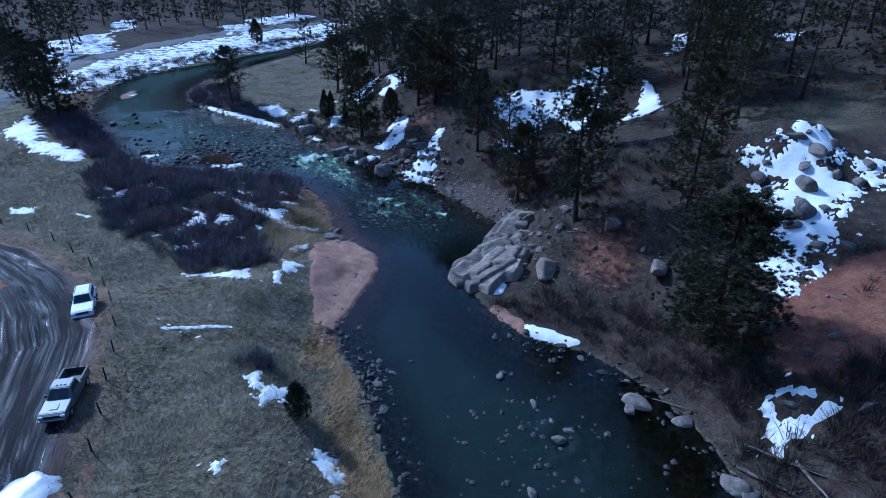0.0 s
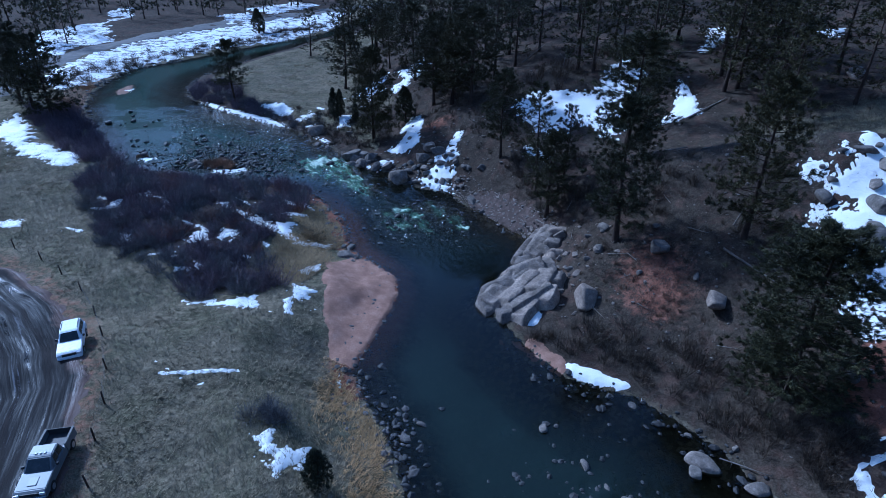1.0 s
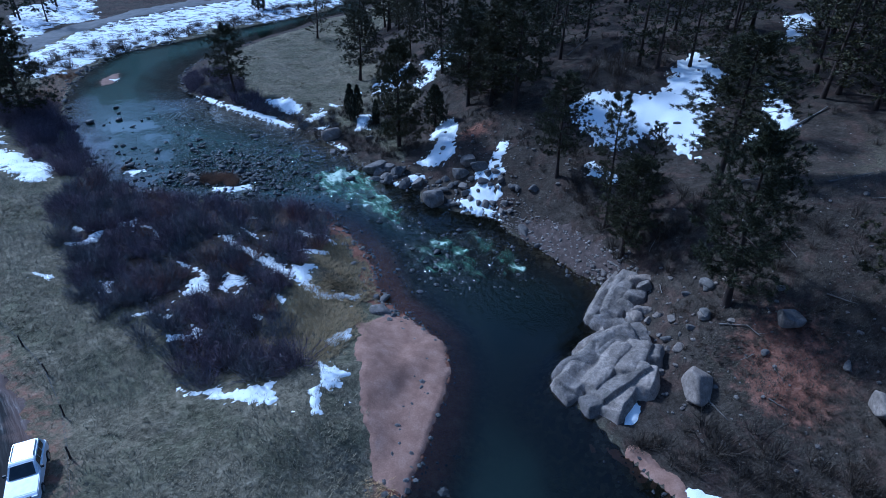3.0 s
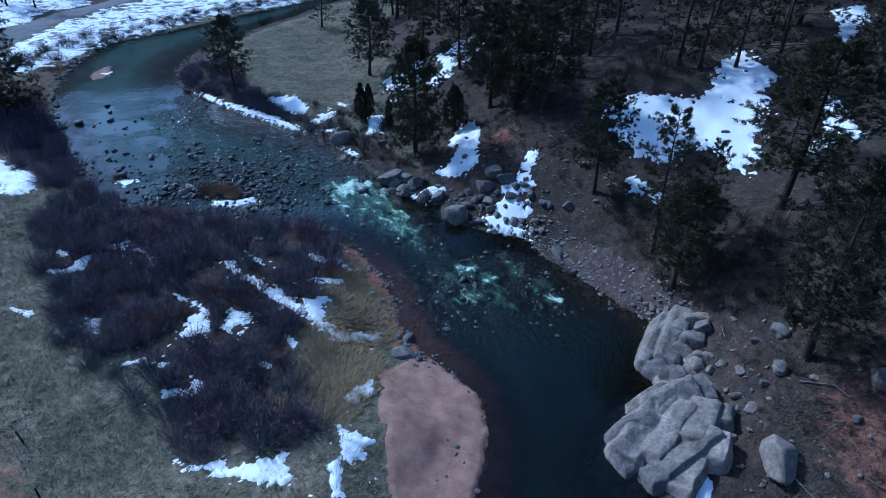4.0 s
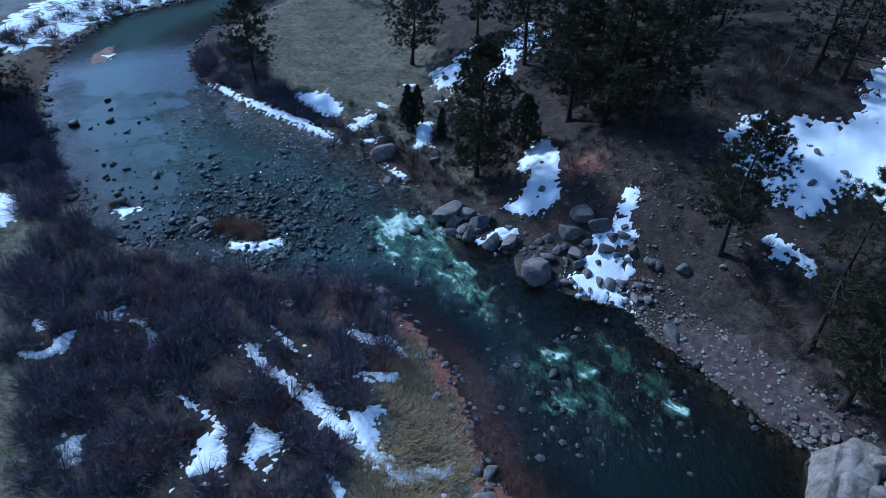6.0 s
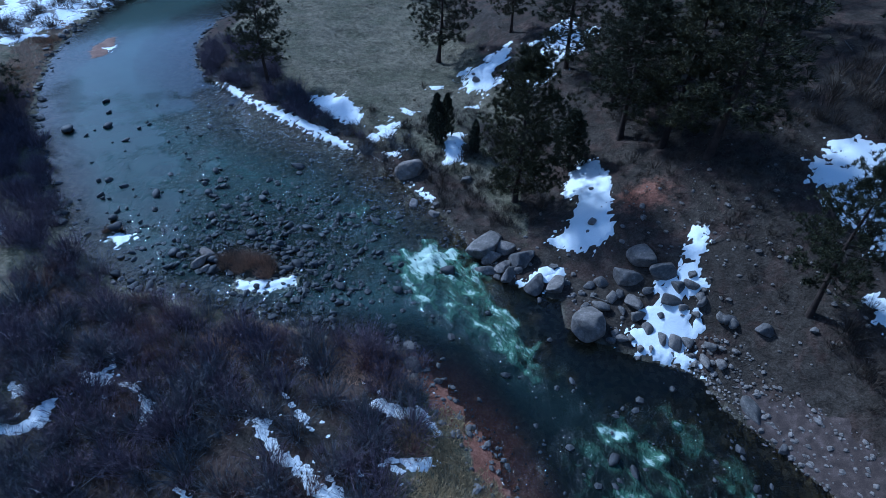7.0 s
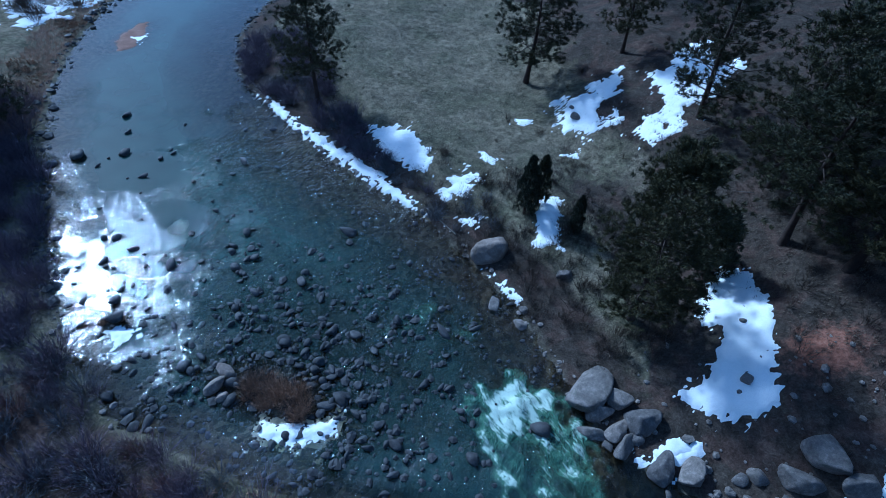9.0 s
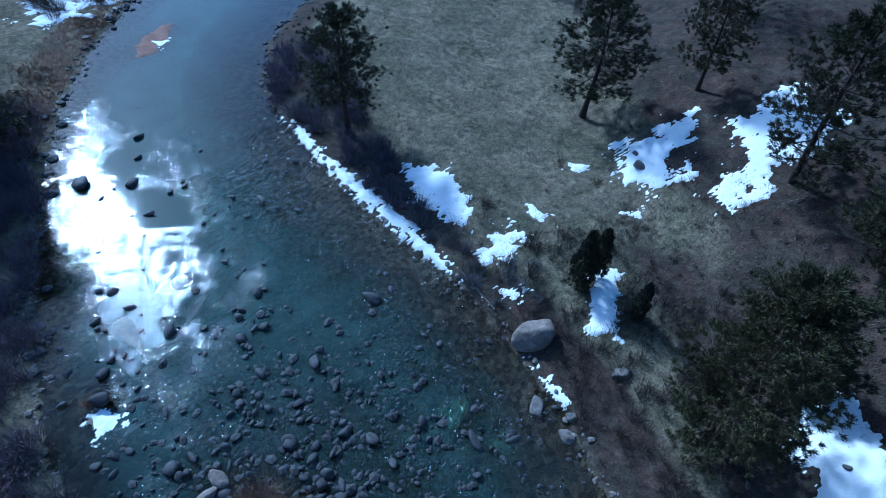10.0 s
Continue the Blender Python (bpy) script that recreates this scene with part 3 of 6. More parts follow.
def patch(name, ring, material, label, category, thick=0.12, ragged=0.5, size=1.6, step=0.2, kind="structure", holes=(), seed=0, grow=0.0, sink=0.25, track=()):
    """A thin ragged sheet lying on the ground inside an outline: snow, sand, mud."""
    xs, ys = [p[0] for p in ring], [p[1] for p in ring]
    gx, gy = np.meshgrid(np.arange(min(xs) - 1, max(xs) + 1, step), np.arange(min(ys) - 1, max(ys) + 1, step))
    d = ring_depth(gx, gy, ring)
    for hole in holes:
        d = np.minimum(d, -ring_depth(gx, gy, hole))
    d = d + grow + ragged * (0.75 * wander(gx, gy, size, 31 + seed) + 0.55 * wander(gx, gy, size * 0.42, 47 + seed) + 0.35 * wander(gx, gy, size * 0.2, 53 + seed))
    if category == "snow":
        d = d + 0.45 * ragged * wander(gx, gy, size * 0.11, 59 + seed)
        scraps = 0.6 * wander(gx, gy, 0.9, 61 + seed) + 0.45 * wander(gx, gy, 0.37, 67 + seed) - 0.58 - 0.2 * wander(gx, gy, 4.0, 71 + seed)
        d = np.where((d > -1.2) & (scraps > 0), np.maximum(d, 0.7 * scraps - 0.1), d)
    z, wet, up, right = lie(gx, gy)
    base = np.maximum(z, water_level(gx, gy) - sink)
    rise = (0.65 if category == "snow" else 1.0) * thick * (1.6 * smooth(-0.12, 0.5, d) - 0.6) * (1 + 0.3 * wander(gx, gy, 1.9, 3) + 0.12 * wander(gx, gy, 0.6, 4))
    keep = (d[:-1, :-1] > -0.22) | (d[1:, 1:] > -0.22)
    if not keep.any():
        return None
    data, used = grid_mesh(name, gx, gy, base + rise, keep, material)
    rim = smooth(0, 3.0, d).ravel()[used]
    paint(data, "edge", rim, rim, rim)
    if track:
        across, along = line_place(gx, gy, track)
        paint(data, "track", across.ravel()[used], along.ravel()[used])
    return tagged(new(name, data), label, category, kind=kind)


ground, river = build_ground(), build_water()

# sand, gravel, bare earth, roads
patch("sandbar", [(-13.1, 50.5), (-11.1, 52.5), (-9.1, 51.8), (-6.3, 49.1), (-6.1, 45.9), (-6.9, 42.2), (-7.9, 39), (-8.6, 36.9), (-9.9, 37.1), (-11.1, 39.5), (-12.2, 44.1)],
      SAND, "pinkish red sand bar sloping into the river", "sandbar", 0.10, 0.25, 2.5)
patch("sandbar", [(2.4, 40.8), (4.5, 40.4), (6.8, 37.8), (6.2, 36.3), (4.2, 38.3)], SAND, "narrow pink sand beach below the granite outcrop", "sandbar", 0.08, 0.2, 1.5)
patch("sandbar", [(-60.6, 106.6), (-62.2, 109), (-62.6, 113.2), (-61.2, 114), (-59.6, 111), (-59.4, 107.4)], SAND, "low red sand spit in the middle of the river bend", "sandbar", 0.07, 0.35, 1.6, sink=0.03)
patch("gravel_bank", [(0.3, 66.3), (3.8, 64.2), (6.4, 61), (8.4, 57.4), (6.7, 55.8), (4.8, 58.2), (2.8, 60.9), (0.2, 63.9)], GRAVEL,
      "reddish gravel strip along the water's edge", "gravel", 0.08, 0.4, 1.2)
patch("dirt_road", [(-75, 62), (-58, 55), (-43.3, 49.4), (-38.6, 47.2), (-32.2, 42.4), (-27.1, 37), (-24.2, 32.9), (-22.9, 29.2), (-21.2, 25.1), (-18.7, 18.9), (-17.5, 10),
                    (-18, -4), (-30, -4), (-34, 14), (-38, 30), (-46, 40), (-62, 46), (-76, 54)], MUD,
      "muddy rutted dirt road with wet tyre tracks", "road", 0.07, 0.35, 3.0, 0.3, track=ROAD_EDGE)
patch("grass_island", [(-40, 42.5), (-36.5, 40.6), (-33.2, 35.8), (-31.8, 33), (-33, 32), (-37, 35)], RED_SOIL, "dry bare earth between the road's wheel tracks", "earth", 0.12, 0.4, 2.0)
patch("ice_puddle", [(-22.4, 18.2), (-22, 19.7), (-21, 20.5), (-19.7, 20.4), (-19.1, 19.6), (-19.3, 18), (-20.6, 17.2)], SLUSH, "grey frozen puddle on the muddy road", "puddle", 0.13, 0.15, 1.5)
patch("gravel_road", [(-83, 88), (-87, 108), (-90, 122), (-90, 140), (-86, 160), (-76, 183), (-60, 207), (-40, 232), (-18, 262), (-12, 257), (-33, 228), (-54, 201),
                      (-70, 178), (-79.5, 158), (-83, 140), (-83, 122), (-79, 108), (-75, 90)], ROAD,
      "graded grey gravel road following the far river bank", "road", 0.10, 0.3, 4.0, 0.5)


# ---- old snow lying in the shade ----
SNOWY = []


def snow(ring, label="patch of old white snow on dry grass", thick=0.16, ragged=0.45, size=1.3, holes=(), step=0.2, grow=0.15, sink=0.25, material=None):
    snow.count += 1
    SNOWY.append(ring)
    return patch("snow_patch", ring, material or SNOW, label, "snow", thick, ragged, size, step, holes=holes, seed=snow.count, grow=grow, sink=sink)


snow.count = 0
snow([(-71.9, 108.8), (-76, 113), (-81.5, 122.0), (-81.6, 140.0), (-78.2, 158.0), (-68.6, 177.8), (-52, 200), (-40, 218), (-36, 214), (-38.2, 203.1), (-35.6, 186.7), (-45.9, 163.2), (-58.0, 149.5), (-64.8, 135.2), (-69.0, 124.8), (-70.0, 113.2)], "worn snow over the embankment between the road and the river", 0.2, 1.7, 2.6, step=0.4, grow=0.4, material=THIN_SNOW)
snow([(-110.5, 166.4), (-103.9, 185.1), (-87.6, 158.2), (-93.3, 143.8)], "snow lying among the pines beyond the road", 0.2, 1.5, 5.0, step=0.5, material=THIN_SNOW)
snow([(-106.2, 157.3), (-91.7, 161.9), (-90.8, 143.7), (-90.6, 133.2)], "snow lying among the pines beyond the road", 0.2, 1.5, 5.0, step=0.5, material=THIN_SNOW)
snow([(-67.5, 84.9), (-69.1, 93.5), (-58.3, 80.0), (-49.7, 75.6), (-48.7, 71.2), (-56.6, 75.4)], "large snowfield in a hollow under the pines", 0.2, 0.8, 1.5)
snow([(-47.2, 56.7), (-45.0, 57.1), (-43.9, 55.5), (-46.0, 55.2)], "thin ragged snow left between bare willows", 0.14, 0.32, 0.9, step=0.13)
snow([(-20.0, 32.9), (-17.1, 33.6), (-15.3, 33.9), (-15.2, 33.6), (-17.8, 33.1), (-19.6, 32.7)], "narrow strip of old snow across the meadow", 0.14, 0.12, 0.9, step=0.1, grow=0.12)
snow([(-12.7, 28.1), (-12.0, 28.8), (-11.1, 27.4), (-9.7, 28.4), (-9.5, 27.5), (-10.4, 26.2), (-11.1, 25.6), (-11.5, 26.9)], "thin ragged snow left between bare willows", 0.14, 0.32, 0.9, step=0.13)
snow([(-7.5, 23.2), (-6.9, 24.0), (-5.9, 23.4), (-5.5, 21.8), (-5.7, 21.0), (-6.2, 21.9), (-7.0, 22.3)], "patch of old snow under the pines", 0.16, 0.4, 1.1, step=0.15)
snow([(-12.4, 21.4), (-11.7, 21.4), (-11.5, 20.7), (-12.1, 20.7)], "thin ragged snow left between bare willows", 0.14, 0.2, 0.9, step=0.13)
snow([(6.3, 37.7), (8.3, 37.0), (10.4, 35.5), (10.0, 35.1), (7.7, 35.7), (6.6, 36.4)], "smooth wedge of old snow beside the water", 0.14, 0.12, 1.1, step=0.15)
snow([(27.3, 51.0), (29.8, 49.4), (30.7, 50.6), (33.9, 52.2), (35.4, 49.0), (32.4, 47.5), (34.5, 43.9), (31.8, 42.9), (30.9, 40.3), (27.0, 36.6), (24.4, 34.2), (23.4, 36.3), (25.4, 39.1), (26.6, 46.4), (29.4, 46.6), (27.2, 49.6)], "broken snow on a rocky shaded slope", 0.16, 1.15, 2.0)
snow([(35.6, 47.9), (38.5, 48.7), (36.5, 44.4), (35.3, 45.0)], "broken snow on a rocky shaded slope", 0.16, 1.15, 2.0)
snow([(19.7, 27.4), (21.8, 26.9), (22.6, 24.8), (23.1, 25.1), (22.3, 24.2), (21.2, 24.2), (19.9, 23.7), (19.4, 23.3), (19.0, 24.0), (19.4, 25.8)], "ring of snow around dark rocks on the slope", 0.14, 0.3, 1.2, holes=[[(20.3, 26.5), (21.5, 26.5), (22.0, 25.3), (20.9, 24.9), (19.9, 25.2)]], grow=0.05)
snow([(6.5, 78.7), (9.5, 81.9), (11.5, 81.3), (16.6, 79.9), (19.9, 85.3), (22.6, 87.9), (23.3, 81.4), (20.7, 76.5), (18.2, 70.6), (16.0, 68.4), (15.2, 71.6), (13.9, 74.0), (10.6, 70.9), (8.5, 72.4), (6.6, 76.0)], "large snowfield in a hollow under the pines", 0.2, 0.8, 1.5)
snow([(26.6, 78.5), (27.4, 75.1), (26.4, 70.2), (23.5, 69.6), (20.7, 69.3), (24.2, 72.1)], "patch of old snow under the pines", 0.16, 0.4, 1.1, step=0.15)
snow([(7.0, 69.7), (7.8, 69.1), (9.7, 66.8), (9.0, 65.8), (8.2, 67.6), (6.8, 68.0)], "patch of old snow under the pines", 0.16, 0.4, 1.1, step=0.15)
snow([(36.0, 96.4), (41.3, 98.8), (37.9, 91.7), (33.2, 87.1), (31.8, 87.0), (34.8, 91.6)], "patch of old snow under the pines", 0.16, 0.4, 1.1, step=0.15)
snow([(-7.2, 85.2), (-6.0, 84.6), (-5.3, 80.5), (-6.0, 77.9), (-5.6, 76.3), (-6.9, 75.7), (-8.8, 76.2), (-10.1, 77.1), (-8.7, 78.1), (-7.5, 80.4), (-8.8, 81.9), (-8.4, 82.8)], "patch of old snow under the pines", 0.16, 0.4, 1.1, step=0.15)
snow([(-1.2, 75.6), (-0.3, 75.6), (-0.6, 73.7), (-1.2, 72.9), (-0.7, 71.6), (-2.0, 70.9), (-1.2, 69.2), (-2.0, 68.8), (-1.4, 67.3), (-2.2, 67.4), (-4.8, 68.3), (-5.8, 69.7), (-4.2, 70.2), (-4.4, 71.1), (-2.8, 71.2), (-4.0, 71.8), (-2.1, 72.7)], "patch of old snow under the pines", 0.16, 0.4, 1.1, step=0.15)
snow([(-12.2, 73.4), (-10.4, 74.6), (-9.0, 74.3), (-10.4, 73.6)], "patch of old snow under the pines", 0.16, 0.22, 1.1, step=0.15)
snow([(-44.5, 102.5), (-41.6, 100.7), (-38.6, 98.5), (-34.8, 96.1), (-30.6, 93.3), (-27.0, 90.1), (-26.3, 89.4), (-29.1, 90.9), (-31.3, 92.5), (-34.5, 94.8), (-38.1, 97.2), (-41.6, 100.1)], "thin snow along the river bank", 0.12, 0.5, 1.0, step=0.15)
snow([(-20.6, 84.1), (-19.1, 83.3), (-18.6, 82.6), (-19.0, 82.6), (-20.0, 83.4)], "patch of old snow under the pines", 0.16, 0.22, 1.1, step=0.15)
snow([(-32.2, 98.1), (-29.0, 98.0), (-26.7, 95.3), (-26.6, 93.6), (-27.9, 93.8), (-30.4, 94.7), (-31.4, 96.7)], "thin snow along the river bank", 0.12, 0.5, 1.0, step=0.15)
snow([(-25.3, 91.3), (-23.8, 94.2), (-22.5, 93.0), (-23.3, 91.4), (-24.6, 90.7)], "thin snow along the river bank", 0.12, 0.5, 1.0, step=0.15)
snow([(-23.5, 89.0), (-21.4, 89.2), (-22.1, 88.4), (-23.1, 88.4)], "thin snow along the river bank", 0.12, 0.5, 1.0, step=0.15)
snow([(-17.8, 91.5), (-16.6, 91.8), (-16.8, 89.3), (-16.6, 87.2), (-18.0, 86.8), (-18.0, 88.9)], "patch of old snow between two junipers", 0.2, 0.3, 1.1, step=0.13, grow=0.3)
snow([(-17.4, 104.2), (-15.6, 104.1), (-14.7, 104.9), (-12.6, 106.2), (-12.8, 103.1), (-14.1, 101.8), (-12.8, 99.6), (-14.9, 99.4), (-16.7, 100.2)], "patch of old snow under the pines", 0.16, 0.85, 1.6, step=0.15)
snow([(-11.7, 98.4), (-10.2, 99.5), (-9.3, 101.0), (-10.5, 104.0), (-8.8, 105.2), (-7.2, 108.2), (-5.7, 107.9), (-6.5, 105.4), (-3.9, 104.2), (-5.6, 101.5), (-7.4, 100.2), (-9.4, 97.3), (-11.1, 97.2)], "patch of old snow under the pines", 0.16, 0.85, 1.6, step=0.15)
snow([(-18.9, 56.6), (-17.5, 57.6), (-17.5, 55.2), (-16.1, 53.7), (-13.5, 54.7), (-13.6, 53.8), (-16.3, 52.7), (-18.0, 54.1)], "thin ragged snow left between bare willows", 0.14, 0.32, 0.9, step=0.13)
snow([(-23.7, 59.2), (-20.8, 57.7), (-18.6, 55.3), (-19.0, 54.9), (-21.4, 56.7)], "thin ragged snow left between bare willows", 0.14, 0.32, 0.9, step=0.13)
snow([(-26.6, 54.8), (-25.7, 55.7), (-24.7, 53.1), (-26.3, 52.5)], "thin ragged snow left between bare willows", 0.14, 0.32, 0.9, step=0.13)
snow([(-24.1, 55.5), (-22.3, 55.4), (-22.2, 54.5), (-23.3, 53.5), (-24.0, 53.9)], "thin ragged snow left between bare willows", 0.14, 0.32, 0.9, step=0.13)
snow([(-39.2, 59.6), (-37.4, 60.0), (-36.7, 60.8), (-36.5, 59.8), (-37.9, 59.2)], "thin ragged snow left between bare willows", 0.14, 0.2, 0.9, step=0.13)
snow([(-33.2, 53.1), (-32.5, 53.9), (-32.1, 52.8), (-32.7, 52.6)], "thin ragged snow left between bare willows", 0.14, 0.2, 0.9, step=0.13)
snow([(-25.6, 47.8), (-23.9, 48.0), (-24.0, 48.9), (-23.0, 48.1), (-24.0, 47.5), (-25.3, 47.2)], "thin ragged snow left between bare willows", 0.14, 0.2, 0.9, step=0.13)
snow([(-23.2, 43.2), (-21.7, 42.8), (-20.4, 43.4), (-19.8, 42.6), (-17.3, 43.4), (-16.4, 41.5), (-18.3, 41.6), (-19.9, 42.1), (-21.8, 42.6)], "thin ragged snow left between bare willows", 0.14, 0.32, 0.9, step=0.13)
snow([(-14.9, 42.8), (-14.3, 43.2), (-14.0, 41.7), (-13.5, 41.1), (-14.2, 40.8)], "thin ragged snow left between bare willows", 0.14, 0.2, 0.9, step=0.13)
snow([(-15.1, 45.9), (-14.0, 45.0), (-12.7, 44.6), (-13.5, 43.6), (-14.4, 44.4)], "thin ragged snow left between bare willows", 0.14, 0.2, 0.9, step=0.13)
snow([(-14.7, 47.8), (-13.8, 48.4), (-13.9, 47.3), (-14.5, 47.3)], "thin ragged snow left between bare willows", 0.14, 0.2, 0.9, step=0.13)
snow([(-19.7, 53.0), (-18.4, 52.2), (-18.6, 51.6)], "thin ragged snow left between bare willows", 0.14, 0.2, 0.9, step=0.13)
snow([(-20.6, 63.3), (-17.6, 63.1), (-16.6, 61.9), (-17.9, 62.3)], "thin ragged snow left between bare willows", 0.14, 0.2, 0.9, step=0.13)
snow([(-18.9, 59.6), (-16.7, 60.4), (-17.0, 59.4)], "thin ragged snow left between bare willows", 0.14, 0.2, 0.9, step=0.13)
snow([(-30.9, 71.9), (-30.1, 72.0), (-28.8, 71.9), (-28.1, 72.3), (-27.2, 72.7), (-27.3, 72.0), (-28.6, 71.2), (-30.2, 71.1)], "strip of snow along the edge of the reedy islet", 0.16, 0.22, 1.1, step=0.12, sink=-0.04)
snow([(-35.9, 62.9), (-34.9, 63.2), (-34.9, 62.7), (-35.6, 62.5)], "thin ragged snow left between bare willows", 0.14, 0.2, 0.9, step=0.13)
snow([(-25.2, 63.0), (-23.6, 61.7), (-23.0, 60.7), (-24.1, 61.6)], "thin ragged snow left between bare willows", 0.14, 0.2, 0.9, step=0.13)
snow([(-20.4, 63.1), (-18.0, 62.7), (-18.7, 62.3)], "thin ragged snow left between bare willows", 0.14, 0.2, 0.9, step=0.13)
snow([(-17.5, 62.5), (-16.5, 61.8), (-16.8, 61.4)], "thin ragged snow left between bare willows", 0.14, 0.2, 0.9, step=0.13)
snow([(-33.9, 53.8), (-32.8, 54.8), (-32.0, 52.9)], "thin ragged snow left between bare willows", 0.14, 0.2, 0.9, step=0.13)
snow([(-53.1, 75.4), (-50.2, 76.1), (-48.7, 74.0), (-48.5, 71.5), (-50.6, 71.6)], "old snow along the edge of the willows", 0.14, 0.5, 1.6)
snow([(-75.5, 203.1), (-69.5, 214.2), (-60.8, 188.6), (-68.2, 187.2)], "snow lying among the pines beyond the road", 0.2, 1.5, 5.0, step=0.5, material=THIN_SNOW)
snow([(48.7, 90.5), (52.6, 90.0), (49.2, 86.2)], "patch of old snow under the pines", 0.16, 0.4, 1.1, step=0.15)
snow([(-9.8, 35.8), (-9.2, 35.8), (-9.3, 35.0)], "thin ragged snow left between bare willows", 0.14, 0.2, 0.9, step=0.13)
snow([(-11.8, 73.3), (-9.0, 74.8), (-8.8, 74.2), (-10.9, 73.1)], "patch of old snow under the pines", 0.16, 0.22, 1.1, step=0.15)
snow([(-39.1, 55.1), (-37.3, 54.7), (-37.5, 54.3)], "small scrap of old snow", 0.12, 0.2, 0.8, step=0.12, grow=0.2)
snow([(-39.7, 62.0), (-38.8, 62.2), (-38.5, 61.6), (-39.2, 61.3)], "small scrap of old snow", 0.12, 0.2, 0.8, step=0.12, grow=0.2)
snow([(-37.6, 60.8), (-36.9, 61.3), (-36.6, 60.2), (-37.1, 59.9)], "small scrap of old snow", 0.12, 0.2, 0.8, step=0.12, grow=0.2)
snow([(-32.6, 62.1), (-32.0, 61.9), (-31.3, 60.2), (-31.9, 60.7)], "small scrap of old snow", 0.12, 0.2, 0.8, step=0.12, grow=0.2)
snow([(-26.1, 61.2), (-25.3, 61.0), (-25.1, 60.1), (-25.6, 60.3)], "small scrap of old snow", 0.12, 0.2, 0.8, step=0.12, grow=0.2)
snow([(-34.0, 62.7), (-33.1, 62.6), (-32.9, 62.2)], "small scrap of old snow", 0.12, 0.2, 0.8, step=0.12, grow=0.2)
snow([(-26.0, 65.8), (-24.4, 65.7), (-24.6, 65.3)], "small scrap of old snow", 0.12, 0.2, 0.8, step=0.12, grow=0.2)
snow([(-26.0, 61.0), (-24.0, 59.2), (-22.8, 58.3), (-24.3, 58.9)], "small scrap of old snow", 0.12, 0.2, 0.8, step=0.12, grow=0.2)
snow([(-20.6, 63.0), (-18.4, 62.7), (-18.6, 62.3)], "small scrap of old snow", 0.12, 0.2, 0.8, step=0.12, grow=0.2)
snow([(-17.8, 62.6), (-16.6, 62.1), (-17.0, 61.7)], "small scrap of old snow", 0.12, 0.2, 0.8, step=0.12, grow=0.2)
snow([(-36.4, 63.2), (-34.8, 63.4), (-34.7, 62.8), (-35.8, 62.7)], "small scrap of old snow", 0.12, 0.2, 0.8, step=0.12, grow=0.2)
snow([(-20.7, 50.4), (-19.6, 50.3), (-19.8, 50.0)], "small scrap of old snow", 0.12, 0.2, 0.8, step=0.12, grow=0.2)
snow([(-27.1, 50.1), (-26.3, 50.1), (-26.4, 49.8)], "small scrap of old snow", 0.12, 0.2, 0.8, step=0.12, grow=0.2)
snow([(-14.8, 47.7), (-13.3, 49.4), (-13.3, 47.9)], "small scrap of old snow", 0.12, 0.2, 0.8, step=0.12, grow=0.2)
snow([(-14.4, 44.1), (-13.7, 45.3), (-13.0, 43.6), (-13.9, 43.0)], "small scrap of old snow", 0.12, 0.2, 0.8, step=0.12, grow=0.2)
snow([(-23.0, 96.3), (-21.6, 95.4), (-21.7, 94.8), (-22.5, 95.2)], "small scrap of old snow", 0.12, 0.2, 0.8, step=0.12, grow=0.2)
snow([(-20.5, 101.5), (-19.2, 101.7), (-19.4, 100.9), (-20.3, 100.7)], "small scrap of old snow", 0.12, 0.2, 0.8, step=0.12, grow=0.2)
snow([(-16.6, 97.3), (-15.2, 97.9), (-15.3, 97.1)], "small scrap of old snow", 0.12, 0.2, 0.8, step=0.12, grow=0.2)
snow([(-16.5, 86.6), (-16.1, 86.6), (-16.2, 86.4)], "small scrap of old snow", 0.12, 0.2, 0.8, step=0.12, grow=0.2)
snow([(-115.8, 211.6), (-112.4, 217.1), (-102.8, 198.9), (-101.5, 187.6)], "snow lying among the pines beyond the road", 0.2, 1.0, 4.0, step=0.5, grow=0.6, material=THIN_SNOW)
snow([(-71.5, 221.1), (-60.2, 242.1), (-50.2, 236.8), (-60.1, 208.8)], "snow lying among the pines beyond the road", 0.2, 1.0, 4.0, step=0.5, grow=0.6, material=THIN_SNOW)
snow([(-101.2, 139.2), (-101.1, 145.4), (-90.2, 132.3), (-92.5, 127.8)], "snow lying among the pines beyond the road", 0.2, 1.0, 4.0, step=0.5, grow=0.6, material=THIN_SNOW)


snow([(-61.0, 110.2), (-60.0, 110.5), (-60.1, 109.8)], "small scrap of snow on the red sand spit", 0.12, 0.15, 0.8, step=0.12, grow=0.1, sink=-0.05)
snow([(-41.3, 75.6), (-40.5, 75.7), (-40.6, 75.2)], "small scrap of snow on a midstream stone", 0.12, 0.12, 0.8, step=0.12, grow=0.1, sink=-0.05)


def vein(line, width=0.19):
    """A narrow winding strip of snow along a line of the plan."""
    left, right = [], []
    for k, (x, y) in enumerate(line):
        ax, ay = line[max(0, k - 1)]
        bx, by = line[min(len(line) - 1, k + 1)]
        long = math.hypot(bx - ax, by - ay)
        w = width * (0.5 + 0.9 * abs(math.sin(1.7 * k + x)))
        left.append((x - (by - ay) / long * w, y + (bx - ax) / long * w))
        right.insert(0, (x + (by - ay) / long * w, y - (bx - ax) / long * w))
    snow(left + right, "thin winding snow streak between bare willows", 0.16, 0.2, 0.8, step=0.12, grow=0.05)


